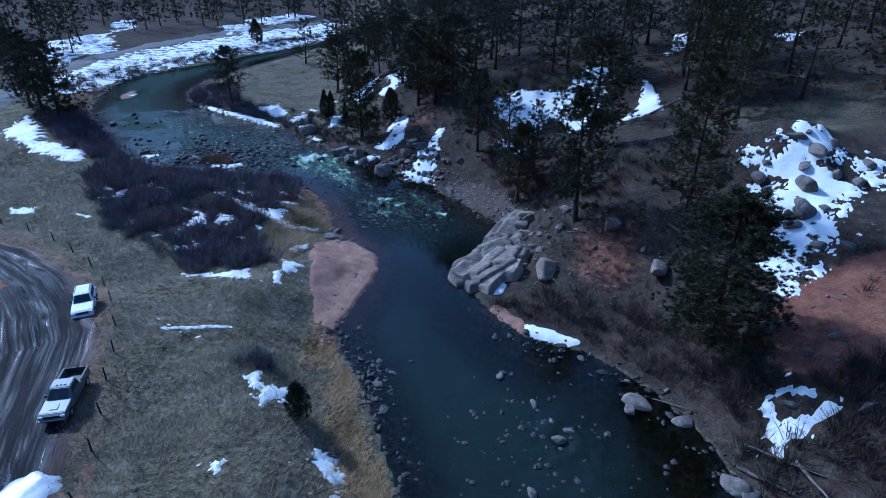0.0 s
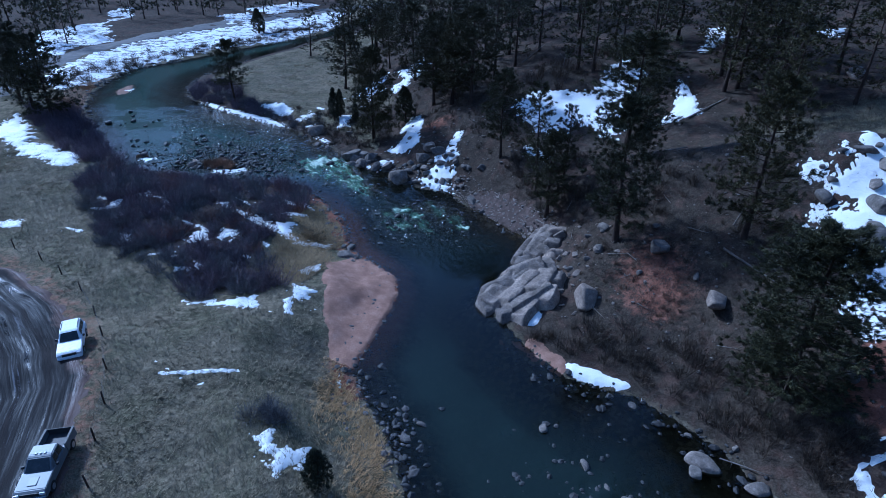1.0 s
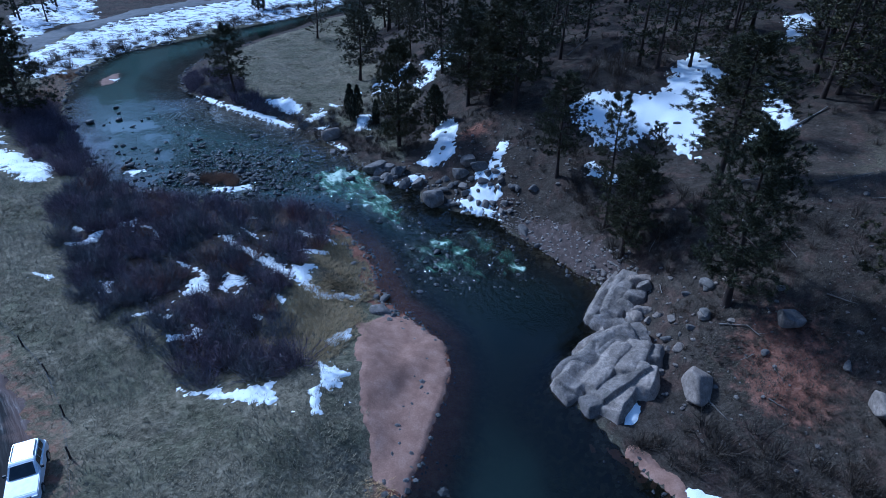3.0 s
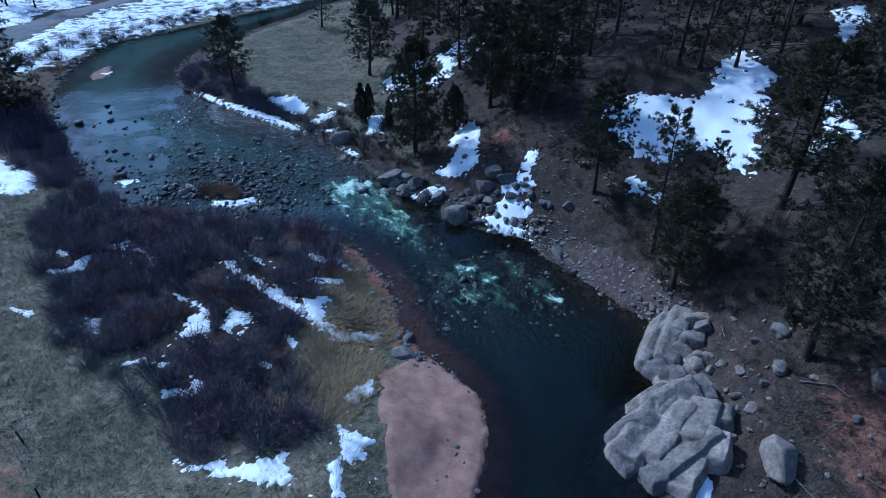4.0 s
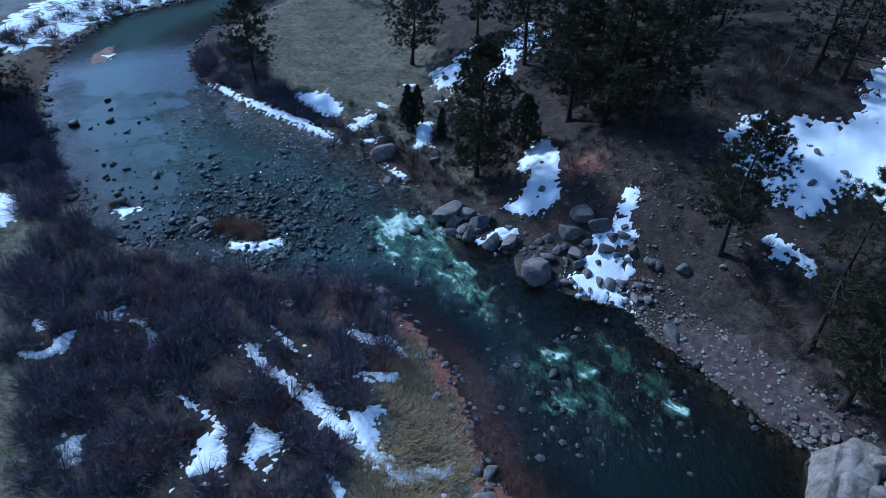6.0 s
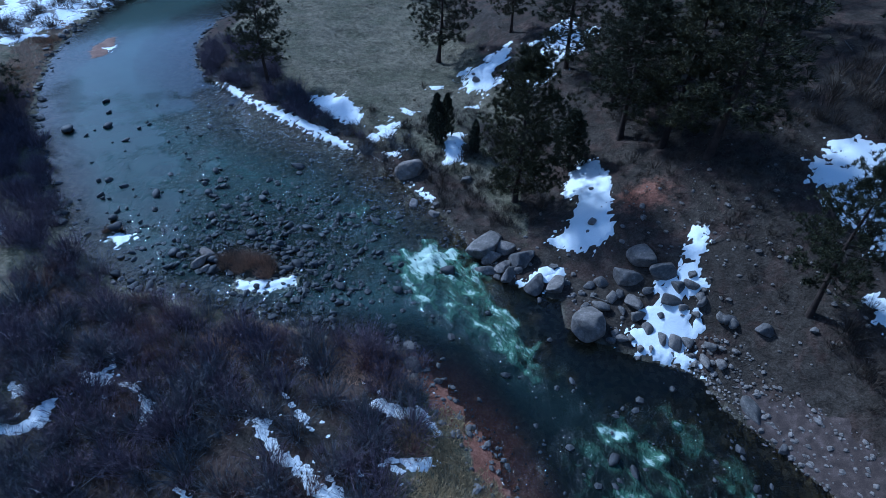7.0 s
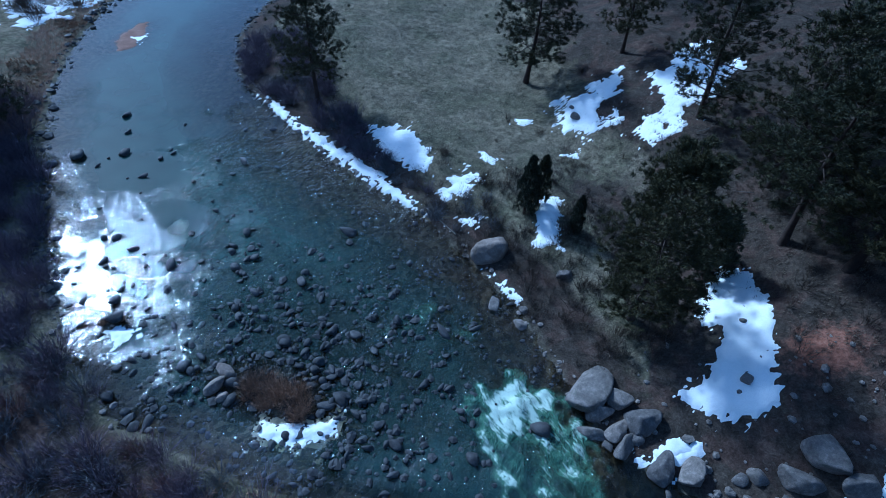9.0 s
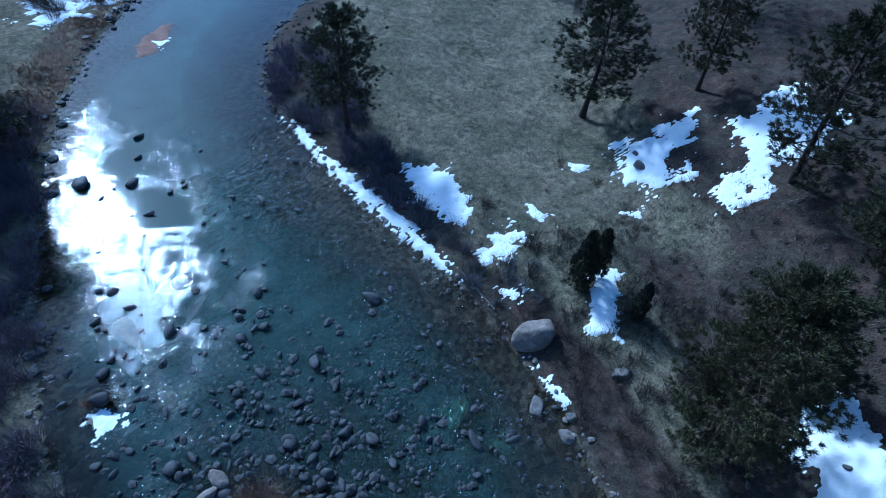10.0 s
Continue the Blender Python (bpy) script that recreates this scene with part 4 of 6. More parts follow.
for line in [
    [(-26.1, 60.8), (-24.2, 59.3), (-22.5, 57.8), (-21.0, 57.1), (-19.1, 55.2), (-17.9, 54.4), (-16.5, 53.2), (-15.2, 53.4), (-14.2, 54.1), (-13.1, 54.2)],
    [(-28.6, 57.4), (-27.9, 56.7), (-26.3, 55.9), (-25.3, 54.8), (-25.5, 53.6), (-26.5, 52.8)],
    [(-19.1, 55.2), (-18.5, 56.4), (-18.2, 57.2), (-17.1, 57.2)],
    [(-20.5, 63.0), (-19.3, 62.7), (-18.3, 62.6)],
    [(-19.2, 59.4), (-18.2, 59.1), (-16.3, 60.0)],
    [(-39.4, 59.7), (-37.8, 59.5), (-36.7, 60.1)],
    [(-23.9, 53.7), (-23.1, 53.1), (-22.5, 53.2), (-21.9, 54.5)],
    [(-36.2, 62.7), (-35.4, 63.1), (-35.0, 63.9)],
    [(-28.9, 49.8), (-27.9, 50.2), (-26.2, 50.1)],]:
    vein(line)


# ---- boulders and stones ----
def rock_mesh(name, seed, level, material, squash=0.7, angular=0.5):
    """A weathered boulder of radius about 1: a lumpy ball with a few worn flats."""
    rng = random.Random(seed)
    bm = bmesh.new()
    bmesh.ops.create_icosphere(bm, subdivisions=level, radius=1.0)
    flats = []
    for _ in range(10):
        v = Vector((rng.gauss(0, 1), rng.gauss(0, 1), rng.gauss(0, 0.8))).normalized()
        flats.append((v, rng.uniform(0.48, 0.82)))
    shift = Vector((rng.uniform(-50, 50), rng.uniform(-50, 50), rng.uniform(-50, 50)))
    long_side = rng.uniform(0.6, 0.95)
    for vert in bm.verts:
        p = vert.co.copy()
        p *= 1 + 0.22 * noise.noise(p * 1.1 + shift) + 0.08 * noise.noise(p * 3.1 + shift)
        for v, reach in flats:
            over = p.dot(v) - reach
            if over > 0:
                p -= v * over * angular
        if level > 2:
            p *= 1 + 0.025 * noise.noise(p * 7.0 + shift)
        vert.co = Vector((p.x, p.y * long_side, p.z * squash))
    data = bpy.data.meshes.new(name)
    bm.to_mesh(data)
    bm.free()
    data.materials.append(material)
    data.polygons.foreach_set("use_smooth", np.ones(len(data.polygons), bool))
    return data


BOULDERS = [rock_mesh("boulder", 10 + k, 3, ROCK, 0.54 + 0.05 * (k % 4), 0.8) for k in range(7)]
PALE_BOULDERS = [rock_mesh("boulder", 60 + k, 4, PALE_ROCK, 0.66, 0.85) for k in range(3)]
BIG_BOULDERS = [rock_mesh("boulder", 80 + k, 4, ROCK, 0.62 + 0.05 * (k % 3), 0.7) for k in range(5)]
STONES = [rock_mesh("stone", 30 + k, 3, ROCK, 0.55, 0.75) for k in range(5)]
ROUND_BOULDERS = [rock_mesh("boulder", 95, 4, PALE_ROCK, 0.7, 0.35)]
WET_STONES = [rock_mesh("stone", 40 + k, 2, WET_ROCK, 0.5, 1.0) for k in range(6)]
rock_dice = random.Random(5)


def rock(x, y, radius, label, category="boulder", meshes=BOULDERS, group="", sunk=0.25, flow=False, name="boulder"):
    ob = new(name, rock_dice.choice(meshes))
    spot = at(x, y)
    if flow:
        spot.z = max(spot.z, over_water(x, y).z - 0.15 * radius)
    r = radius * PLAN
    ob.matrix_basis = Matrix.LocRotScale(spot + Vector((0, 0, r * (0.62 - sunk - 0.25))), Euler((rock_dice.uniform(-0.35, 0.35), rock_dice.uniform(-0.35, 0.35), rock_dice.uniform(0, 6.28))),
                                      (r * rock_dice.uniform(0.85, 1.3), r * rock_dice.uniform(0.75, 1.1), r * rock_dice.uniform(0.75, 1.1)))
    return tagged(ob, label, category, group)


for x, y, r in [(-14.4, 76.7, 1.5), (-11.9, 75.3, 1.25), (-14.0, 75.6, 0.9), (-13.1, 74.7, 0.85), (-14.4, 74.5, 0.79), (-12.7, 73.9, 0.74), (-11.0, 73.1, 1.1), (-9.6, 73.1, 1.0), (-7.9, 69.7, 1.6),
                (-4.3, 74.0, 1.35), (-5.1, 73.0, 1.23), (-3.1, 72.7, 1.04), (-13.0, 76.4, 1.0)]:
    rock(x, y, r, "large rounded grey granite boulder at the water's edge", group="bank boulders", meshes=BIG_BOULDERS)
for x, y, r in [(-4.0, 71.9, 0.55), (-4.9, 71.5, 0.81), (-5.6, 72.2, 0.41), (-6.1, 72.0, 0.48), (-6.9, 71.2, 0.65), (-2.9, 71.0, 0.66), (-2.4, 71.7, 0.51), (-1.6, 71.7, 0.59), (-4.7, 70.6, 0.62), (-4.2, 69.8, 0.54),
                (-2.7, 68.9, 0.58), (-3.4, 69.1, 0.47), (-2.0, 68.8, 0.47), (-5.9, 69.0, 0.46), (-5.3, 69.1, 0.36), (-6.2, 69.4, 0.35), (-6.5, 68.9, 0.35), (-8.5, 71.8, 0.25), (-7.9, 72.4, 0.29), (-7.4, 73.1, 0.48),
                (-6.7, 73.3, 0.49), (-8.5, 72.4, 0.22), (0.2, 69.5, 0.51), (1.9, 68.5, 0.55), (-0.8, 68.3, 0.47), (-0.4, 67.3, 0.47), (-1.2, 67.6, 0.47), (-1.8, 68.0, 0.36), (-4.8, 68.4, 0.27), (-4.2, 68.4, 0.32),
                (-5.0, 67.9, 0.21), (-2.2, 70.5, 0.44), (-3.4, 70.4, 0.33), (-7.3, 72.2, 0.29), (-7.9, 71.3, 0.32), (-5.6, 71.1, 0.33), (-1.2, 71.0, 0.41), (-1.5, 70.1, 0.33), (-12.1, 74.4, 0.5), (-13.5, 74.0, 0.4)]:
    rock(x, y, r * 1.08, "grey granite boulder bedded in old snow", group="bank boulders")
for x, y, r in [(0.7, 64.6, 0.76), (-10.7, 72, 0.35), (-20.1, 82, 0.77), (-18.5, 80.8, 0.58), (-16.1, 84.6, 0.61), (-18.3, 81.8, 0.42), (0.4, 69.3, 0.56), (-0.1, 69.7, 0.5), (-1.5, 72.3, 0.46), (-1.1, 70.7, 0.45),
                (10.2, 33.8, 0.5), (13, 31.3, 0.36), (15.3, 30, 0.31), (-11.5, 52.6, 0.75), (-11.5, 54.4, 0.7), (-18.9, 67.5, 0.64), (-18.5, 65.7, 0.8), (-18.3, 65.1, 0.42), (7.2, 58.2, 0.3)]:
    rock(x, y, r, "smooth pale grey boulder on the river bank", group="bank stones", meshes=STONES)
for x, y, r in [(13.1, 29.1, 0.99), (12.4, 28.4, 0.75), (15.4, 27.4, 0.88), (16.6, 22.3, 1.03), (17.2, 21.9, 0.76), (6.1, 28.9, 0.53), (4.1, 31.8, 0.48), (4.9, 31.9, 0.28), (7.3, 25.8, 0.49), (8.1, 26.5, 0.43), (5, 21.9, 0.57),
                (-3.6, 31.9, 0.41), (7, 27.3, 0.33), (10.4, 26.3, 0.36)]:
    rock(x, y, r, "rounded grey boulder standing in shallow water", group="river boulders", meshes=STONES, flow=True)
for x, y, r in [(21.7, 31.6, 0.76), (24.6, 29.4, 0.46), (23, 28.7, 0.32), (27.4, 41, 0.99), (26.1, 39.2, 0.61), (34.6, 45, 0.85), (29.9, 37.6, 0.67), (44.8, 73.6, 1.55), (23.9, 24.2, 0.82), (23.7, 26.1, 0.3),
                (11.0, 48.9, 0.7), (9.9, 48.1, 0.45), (13.4, 45.2, 0.3), (10.6, 51.2, 0.42), (11.7, 50.9, 0.49), (15.4, 48.8, 0.45), (17, 43.1, 0.4)]:
    rock(x, y, r, "weathered boulder on the hillside", group="hill boulders")
dome = rock(-20.9, 86.0, 1.5, "rounded pale tan granite boulder on the river bank", meshes=ROUND_BOULDERS)
dome.matrix_basis = Matrix.LocRotScale(at(-20.9, 86.0, 0.35), Euler((0.1, -0.1, 0.6)), (2.0, 2.3, 2.0))
for x, y, r in [(-33.9, 74.3, 0.62), (-34.1, 73.3, 0.6), (-33.4, 72.8, 0.42)]:
    rock(x, y, r, "pale rounded boulder at the end of the reedy islet", meshes=ROUND_BOULDERS, flow=True, sunk=0.05, group="islet boulders")
for x, y, r in [(30.6, 45.4, 1.5), (29.0, 42.4, 1.4), (32.6, 48.6, 1.2), (27.6, 47.6, 1.0), (31.6, 50.2, 0.9), (28.2, 38.4, 0.9)]:
    rock(x, y, r, "long dark boulder lying in the snowy slope", group="snow boulders")
rock(8.9, 43.9, 1.35, "big rounded pinkish granite boulder on the slope", meshes=PALE_BOULDERS, sunk=0.05)
rock(17.4, 40.4, 1.3, "tall lichen-green granite boulder on the slope", meshes=PALE_BOULDERS, sunk=-0.1)
rock(15.0, 46.4, 1.1, "squat lichen-green granite boulder on the slope", meshes=PALE_BOULDERS, sunk=0.0)
for x, y, r in [(8.8, 54.2, 0.93), (7.6, 51.5, 0.74), (8.1, 50.7, 0.51), (7.3, 45.6, 0.45), (7.6, 46.9, 0.33), (6.9, 51.3, 0.44), (8.3, 47.2, 0.33), (6.8, 52.1, 0.38), (8.7, 50.8, 0.36), (9.2, 49.6, 0.42), (8.5, 43.1, 0.36), (10.9, 48.8, 0.67)]:
    rock(x, y, r, "broken pale granite block beside the outcrop", group="outcrop blocks", meshes=PALE_BOULDERS)


def crag(label, seed, blocks):
    """A bare outcrop of fitted slabs: plan place, height of the middle of the top, half length, half width, heading, dip, lean.
    The rock is the upper envelope of all slabs, and each slab is a part."""
    xs, ys = [b[0] for b in blocks], [b[1] for b in blocks]
    gx, gy = np.meshgrid(np.arange(min(xs) - 4, max(xs) + 4, 0.07), np.arange(min(ys) - 4, max(ys) + 4, 0.07))
    wx, wy = gx + 0.05 * wander(gx, gy, 1.6, seed) + 0.015 * wander(gx, gy, 0.4, seed + 1), gy + 0.05 * wander(gx, gy, 1.6, seed + 2) + 0.015 * wander(gx, gy, 0.4, seed + 3)
    tops = []
    for k, (x, y, top, long, wide, heading, dip, lean) in enumerate(blocks):
        c, s = math.cos(radians(heading)), math.sin(radians(heading))
        a, b = (wx - x) * c + (wy - y) * s, (wy - y) * c - (wx - x) * s
        rib = 0.035 * wander(a * 0.3, b, 0.7, seed + 5 + k) - 0.10 * np.abs(wander(a * 0.5, b, 1.5, seed + 40 + k))
        bite = 0.07 * wander(a, b, 1.4, seed + 70 + k) + 0.42
        tops.append(top + math.tan(radians(dip)) * a + math.tan(radians(lean)) * b + rib - 0.35 * np.maximum(np.abs(b) + bite - wide - 0.3, 0) - 2.4 * np.maximum(np.abs(b) + bite - wide - 0.6, 0) - 2.6 * np.maximum(np.abs(a) + bite - long, 0))
    tops = np.stack(tops)
    who = np.argmax(tops, 0)
    order = np.sort(tops, 0)
    low = lie(gx, gy)[0]
    face = order[-1] - 0.03 * np.exp(-((order[-1] - order[-2]) / 0.02) ** 2) + 0.012 * wander(gx, gy, 0.35, seed + 99)
    z = np.maximum(face, low - 0.5)
    knoll = tagged(new("rock_outcrop"), label, "rock")
    for k in range(len(blocks)):
        keep = (face[:-1, :-1] > low[:-1, :-1] - 0.35) & (who[:-1, :-1] == k)
        if keep.sum() > 12:
            data, used = grid_mesh("slab", gx, gy, z, keep, PALE_ROCK)
            new("slab", data).parent = knoll
    return knoll


crag("pale jointed granite outcrop jutting into the river", 710,
     [(2.2, 45.7, -0.1, 1.9, 0.7, 50, 12, 14), (3.0, 46.7, 0.25, 2.5, 0.6, 34, 14, 16), (3.9, 45.9, 0.4, 2.4, 0.4, 47, 15, -12), (4.9, 47.7, 0.7, 2.0, 0.8, 22, 9, 20),
      (4.4, 44.8, 0.25, 2.3, 0.6, 30, 16, -18), (4.1, 43.6, -0.15, 1.6, 0.6, 52, 10, -24), (5.7, 46.3, 0.8, 1.9, 0.6, 56, 9, -10), (6.2, 48.5, 0.75, 1.5, 0.7, 12, 4, 12),
      (5.8, 44.8, 0.45, 1.3, 0.7, 62, 12, -18), (1.4, 44.6, -0.6, 1.0, 0.6, 25, 8, 10), (2.7, 43.7, -0.5, 1.1, 0.5, 18, 8, -16), (3.8, 48.3, 0.0, 1.4, 0.4, 30, 6, 26), (6.8, 46.8, 0.8, 1.0, 0.7, 70, 6, -12)])
crag("steep pale granite slab rising from deep water", 810,
     [(6.0, 53.9, -0.1, 3.0, 0.4, 57, 9, 26), (6.8, 53.7, 0.25, 2.5, 0.6, 60, 9, 12), (7.6, 55.2, 0.6, 1.5, 0.6, 52, 8, -4), (7.1, 52.4, 0.4, 0.6, 0.5, 40, 6, 10), (7.9, 51.9, 0.45, 0.6, 0.5, 75, 4, -12),
      (5.3, 51.3, -0.4, 1.0, 0.6, 22, 6, 12), (6.2, 50.9, -0.15, 0.8, 0.45, 10, 4, -8), (5.3, 50.3, -0.75, 0.8, 0.4, 20, 4, 8), (7.0, 50.8, 0.05, 0.5, 0.4, 35, 6, 6), (8.7, 55.0, 1.0, 0.7, 0.7, 80, 4, 0), (7.9, 53.4, 0.6, 0.8, 0.5, 66, 8, -8)])
for x, y, r in [(6.2, 58.0, 0.34), (6.6, 57.6, 0.42), (6.9, 57.2, 0.3), (6.3, 57.3, 0.28), (7.1, 57.8, 0.25), (6.8, 58.3, 0.22), (5.9, 58.5, 0.3), (5.5, 58.9, 0.24), (7.4, 57.1, 0.33), (7.3, 56.6, 0.26), (5.0, 59.6, 0.22), (7.7, 57.5, 0.2)]:
    rock(x, y, r, "pale angular stone on the gravel bank", "stone", PALE_BOULDERS, "bank stones", 0.1, False, "stone")
broken = random.Random(44)
for k in range(46):
    x, y = broken.uniform(6.6, 13.5), broken.uniform(42.5, 56)
    if x - 7 > 0.9 * (y - 41) or broken.random() < (x - 7) / 14:
        continue
    rock(x, y, 0.14 + broken.expovariate(6.0) * 0.8, "small broken granite block on the slope", group="outcrop blocks", meshes=PALE_BOULDERS if k % 3 else BOULDERS)
snow([(4.3, 41.9), (5.0, 41.9), (5.6, 43.2), (5.0, 43.6)], "small wedge of snow on the granite outcrop", 0.3, 0.1, 0.8)
snow([(5.0, 50.0), (5.9, 49.9), (5.7, 49.5), (5.1, 49.5)], "scrap of snow in the cleft of the outcrop", 0.5, 0.1, 0.8)

for x, y, r in [(28.6, 48.6, 0.6), (31.2, 47.5, 0.8), (33.4, 46.2, 0.7), (29.4, 43.4, 1.0), (27.8, 42.2, 0.7), (30.6, 42.4, 0.6), (26.4, 37.2, 0.5), (28.3, 39.2, 0.45), (34.6, 49.6, 0.7), (32.6, 50.4, 0.5),
                (30, 50.6, 0.5), (36.8, 47.4, 0.9), (20.8, 25.8, 0.55), (13.2, 73.6, 0.3), (16.8, 74.6, 0.4), (19.2, 78.2, 0.35), (21.4, 80.6, 0.3), (11.6, 78.4, 0.35), (18.4, 71.6, 0.5), (17.6, 70.4, 0.4), (-7.0, 77.6, 0.4)]:
    rock(x, y, r, "dark boulder melting out of the snow", group="snow boulders")

SNOWFIELDS = [[(6.5, 78.7), (9.5, 81.9), (16.6, 79.9), (22.6, 87.9), (23.3, 81.4), (18.2, 70.6), (13.9, 74.0), (8.5, 72.4)], [(27, 50), (34, 51), (34, 44), (27, 37), (24.5, 36), (26.5, 46)],
              [(-11.5, 98), (-10, 103), (-6, 107), (-5, 102), (-9, 98)], [(-17, 103), (-13, 105), (-13.5, 100), (-16, 100.5)], [(-7.2, 84.5), (-5.6, 80), (-6.2, 76.5), (-9.5, 77), (-8, 82)]]
melt_dice = random.Random(66)
for ring in SNOWFIELDS:
    xs, ys = [p[0] for p in ring], [p[1] for p in ring]
    for k in range(26 if ring[0][0] > 0 else 7):
        x, y = melt_dice.uniform(min(xs), max(xs)), melt_dice.uniform(min(ys), max(ys))
        if ring_depth(np.array([x]), np.array([y]), ring)[0] > 0.2:
            rock(x, y, 0.1 + melt_dice.expovariate(7.0), "small dark stone melting out of the snow", "stone", BOULDERS, "snow boulders", 0.0, False, "stone")

# stones of the riffle
for x, y, r in [(-33.4, 73.8, 0.52), (-33, 72.7, 0.58), (-36.4, 70.7, 0.49), (-41.6, 76.3, 0.71), (-37, 70.4, 0.35), (-53.6, 90.4, 0.81), (-50.2, 91.5, 0.61), (-53.1, 96.5, 0.55), (-45, 80.5, 0.38), (-45.5, 82.7, 0.4),
                (-43.8, 81.9, 0.35), (-30.7, 86.4, 0.65), (-25.9, 84.4, 0.36), (-39.2, 74, 0.38), (-39.7, 73.4, 0.33), (-38.7, 73.3, 0.3), (-20.1, 72, 0.56), (-16.9, 74.1, 0.8), (-3.3, 65.9, 0.36), (-7.4, 61.2, 0.5), (-6.4, 60.6, 0.4)]:
    rock(x, y, r, "dark wet stone breaking the river surface", "stone", WET_STONES, "river stones", 0.1, True, "river_stone")
stone_dice = random.Random(12)
CHAINS = [[(-38.6, 86.5), (-37.0, 83.6), (-34.7, 78.9), (-34.4, 75.7), (-36.2, 73.3), (-36.6, 70.5)], [(-34.7, 78.9), (-31.3, 77.1), (-28.5, 74.9), (-26.0, 73.3), (-23.2, 71.9), (-21.9, 71.5)]]
for k in range(130):
    chain = CHAINS[k % 2]
    leg = stone_dice.randrange(len(chain) - 1)
    f = stone_dice.random()
    x = chain[leg][0] * (1 - f) + chain[leg + 1][0] * f + stone_dice.gauss(0, 0.7)
    y = chain[leg][1] * (1 - f) + chain[leg + 1][1] * f + stone_dice.gauss(0, 0.6)
    rock(x, y, min(0.5, 0.14 + stone_dice.expovariate(9.0)), "dark wet stone in a line across the riffle", "stone", WET_STONES, "river stones", -0.05, True, "river_stone")
placed = 0
while placed < 240:
    x, y = stone_dice.gauss(-29, 6.5), stone_dice.gauss(75.0, 4.2)
    if placed > 195:
        x, y = stone_dice.uniform(-52, -38), stone_dice.uniform(74, 98)
    deep = spot(x, y)[1]
    if deep > 0.2 and ring_depth(np.array([x]), np.array([y]), RAPIDS[0][0])[0] < 0:
        rock(x, y, min(0.5, 0.14 + stone_dice.expovariate(11.0)), "dark wet cobble in the shallow riffle", "stone", WET_STONES, "river stones", 0.0, True, "river_stone")
        placed += 1
placed = 0
while placed < 60:
    k = stone_dice.randrange(3)
    if k == 0:
        x, y = stone_dice.gauss(-5.4, 1.2), stone_dice.gauss(31, 3.2)
    elif k == 1:
        x, y = stone_dice.uniform(-20, -10.5), stone_dice.uniform(53, 68)
    else:
        x, y = stone_dice.uniform(0.5, 7.5), stone_dice.uniform(55, 66)
    deep = spot(x, y)[1]
    if -0.9 < deep < 1.2:
        rock(x, y, 0.09 + stone_dice.expovariate(9.0), "small grey stone at the water's edge", "stone", STONES if deep < 0 else WET_STONES, "shore stones", 0.15, True, "shore_stone")
        placed += 1


def cobbles(name, material, places, label, seed):
    """Many small stones as one mesh, each a lumpy twenty-sided pebble."""
    dice = np.random.RandomState(seed)
    bm = bmesh.new()
    bmesh.ops.create_icosphere(bm, subdivisions=1, radius=1.0)
    ball, faces = np.array([v.co for v in bm.verts]), np.array([[v.index for v in f.verts] for f in bm.faces])
    bm.free()
    verts, polys = [], []
    for k, (x, y, z, r) in enumerate(places):
        lump = ball * dice.uniform(0.72, 1.15, (len(ball), 1)) * r * np.array([dice.uniform(0.8, 1.3), dice.uniform(0.7, 1.0), 0.6])
        a = dice.uniform(0, 6.28)
        turn = np.array([[math.cos(a), -math.sin(a), 0], [math.sin(a), math.cos(a), 0], [0, 0, 1]])
        verts.append(lump @ turn.T + np.array([x, y, z]))
        polys.append(faces + k * len(ball))
    data = mesh_from(name, np.concatenate(verts).tolist(), np.concatenate(polys).tolist(), material, False)
    return tagged(new(name, data), label, "stones", kind="stuff")


def strewn(seed, count, draw, low, high, small, big):
    """Places for small stones, where the depth into the river lies between low and high."""
    dice, found = np.random.RandomState(seed), []
    for _ in range(40 * count):
        if len(found) == count:
            break
        x, y = draw(dice)
        z, wet, up, right = spot(x, y)
        if low < wet < high:
            r = min(big, small + dice.exponential((big - small) / 4)) * PLAN
            level = max(z, float(water_level(x, y)) - 0.06) if wet > 0 else z
            found.append((PLAN * x, PLAN * y, PLAN * level + 0.15 * r, r))
    return found


cobbles("riffle_cobbles", WET_ROCK, strewn(1, 1800, lambda d: (d.normal(-29, 5.5), d.normal(75.5, 4.5)), 0.3, 99, 0.07, 0.34), "dark wet cobbles filling the shallow riffle", 1)
cobbles("riffle_cobbles", WET_ROCK, strewn(2, 260, lambda d: (d.uniform(-14, 1), d.uniform(55, 66)), 0.2, 99, 0.06, 0.3), "wet stones under the lower rapids", 2)
cobbles("shore_cobbles", ROCK, strewn(3, 420, lambda d: (d.uniform(-22, -8), d.uniform(48, 69)), -1.6, 0.6, 0.05, 0.28), "grey cobbles along the willow shore", 3)
cobbles("shore_cobbles", ROCK, strewn(4, 900, lambda d: (d.uniform(-3, 9), d.uniform(54, 69)), -2.6, 0.4, 0.05, 0.26), "grey and pink stones on the gravel bank", 4)
cobbles("shore_cobbles", ROCK, strewn(5, 300, lambda d: (d.uniform(-60, -13), d.uniform(70, 108)), -0.5, 0.3, 0.06, 0.3), "stones along the river's edge", 5)
cobbles("shore_cobbles", WET_ROCK, strewn(12, 520, lambda d: (d.uniform(-71, -44), d.uniform(76, 138)), -1.0, 0.7, 0.1, 0.5), "dark stones along the outer river bank", 12)
cobbles("slope_stones", ROCK, strewn(13, 700, lambda d: (d.uniform(-2, 30), d.uniform(44, 90)), -40, -2, 0.04, 0.2), "scattered stones on the wooded slope", 13)
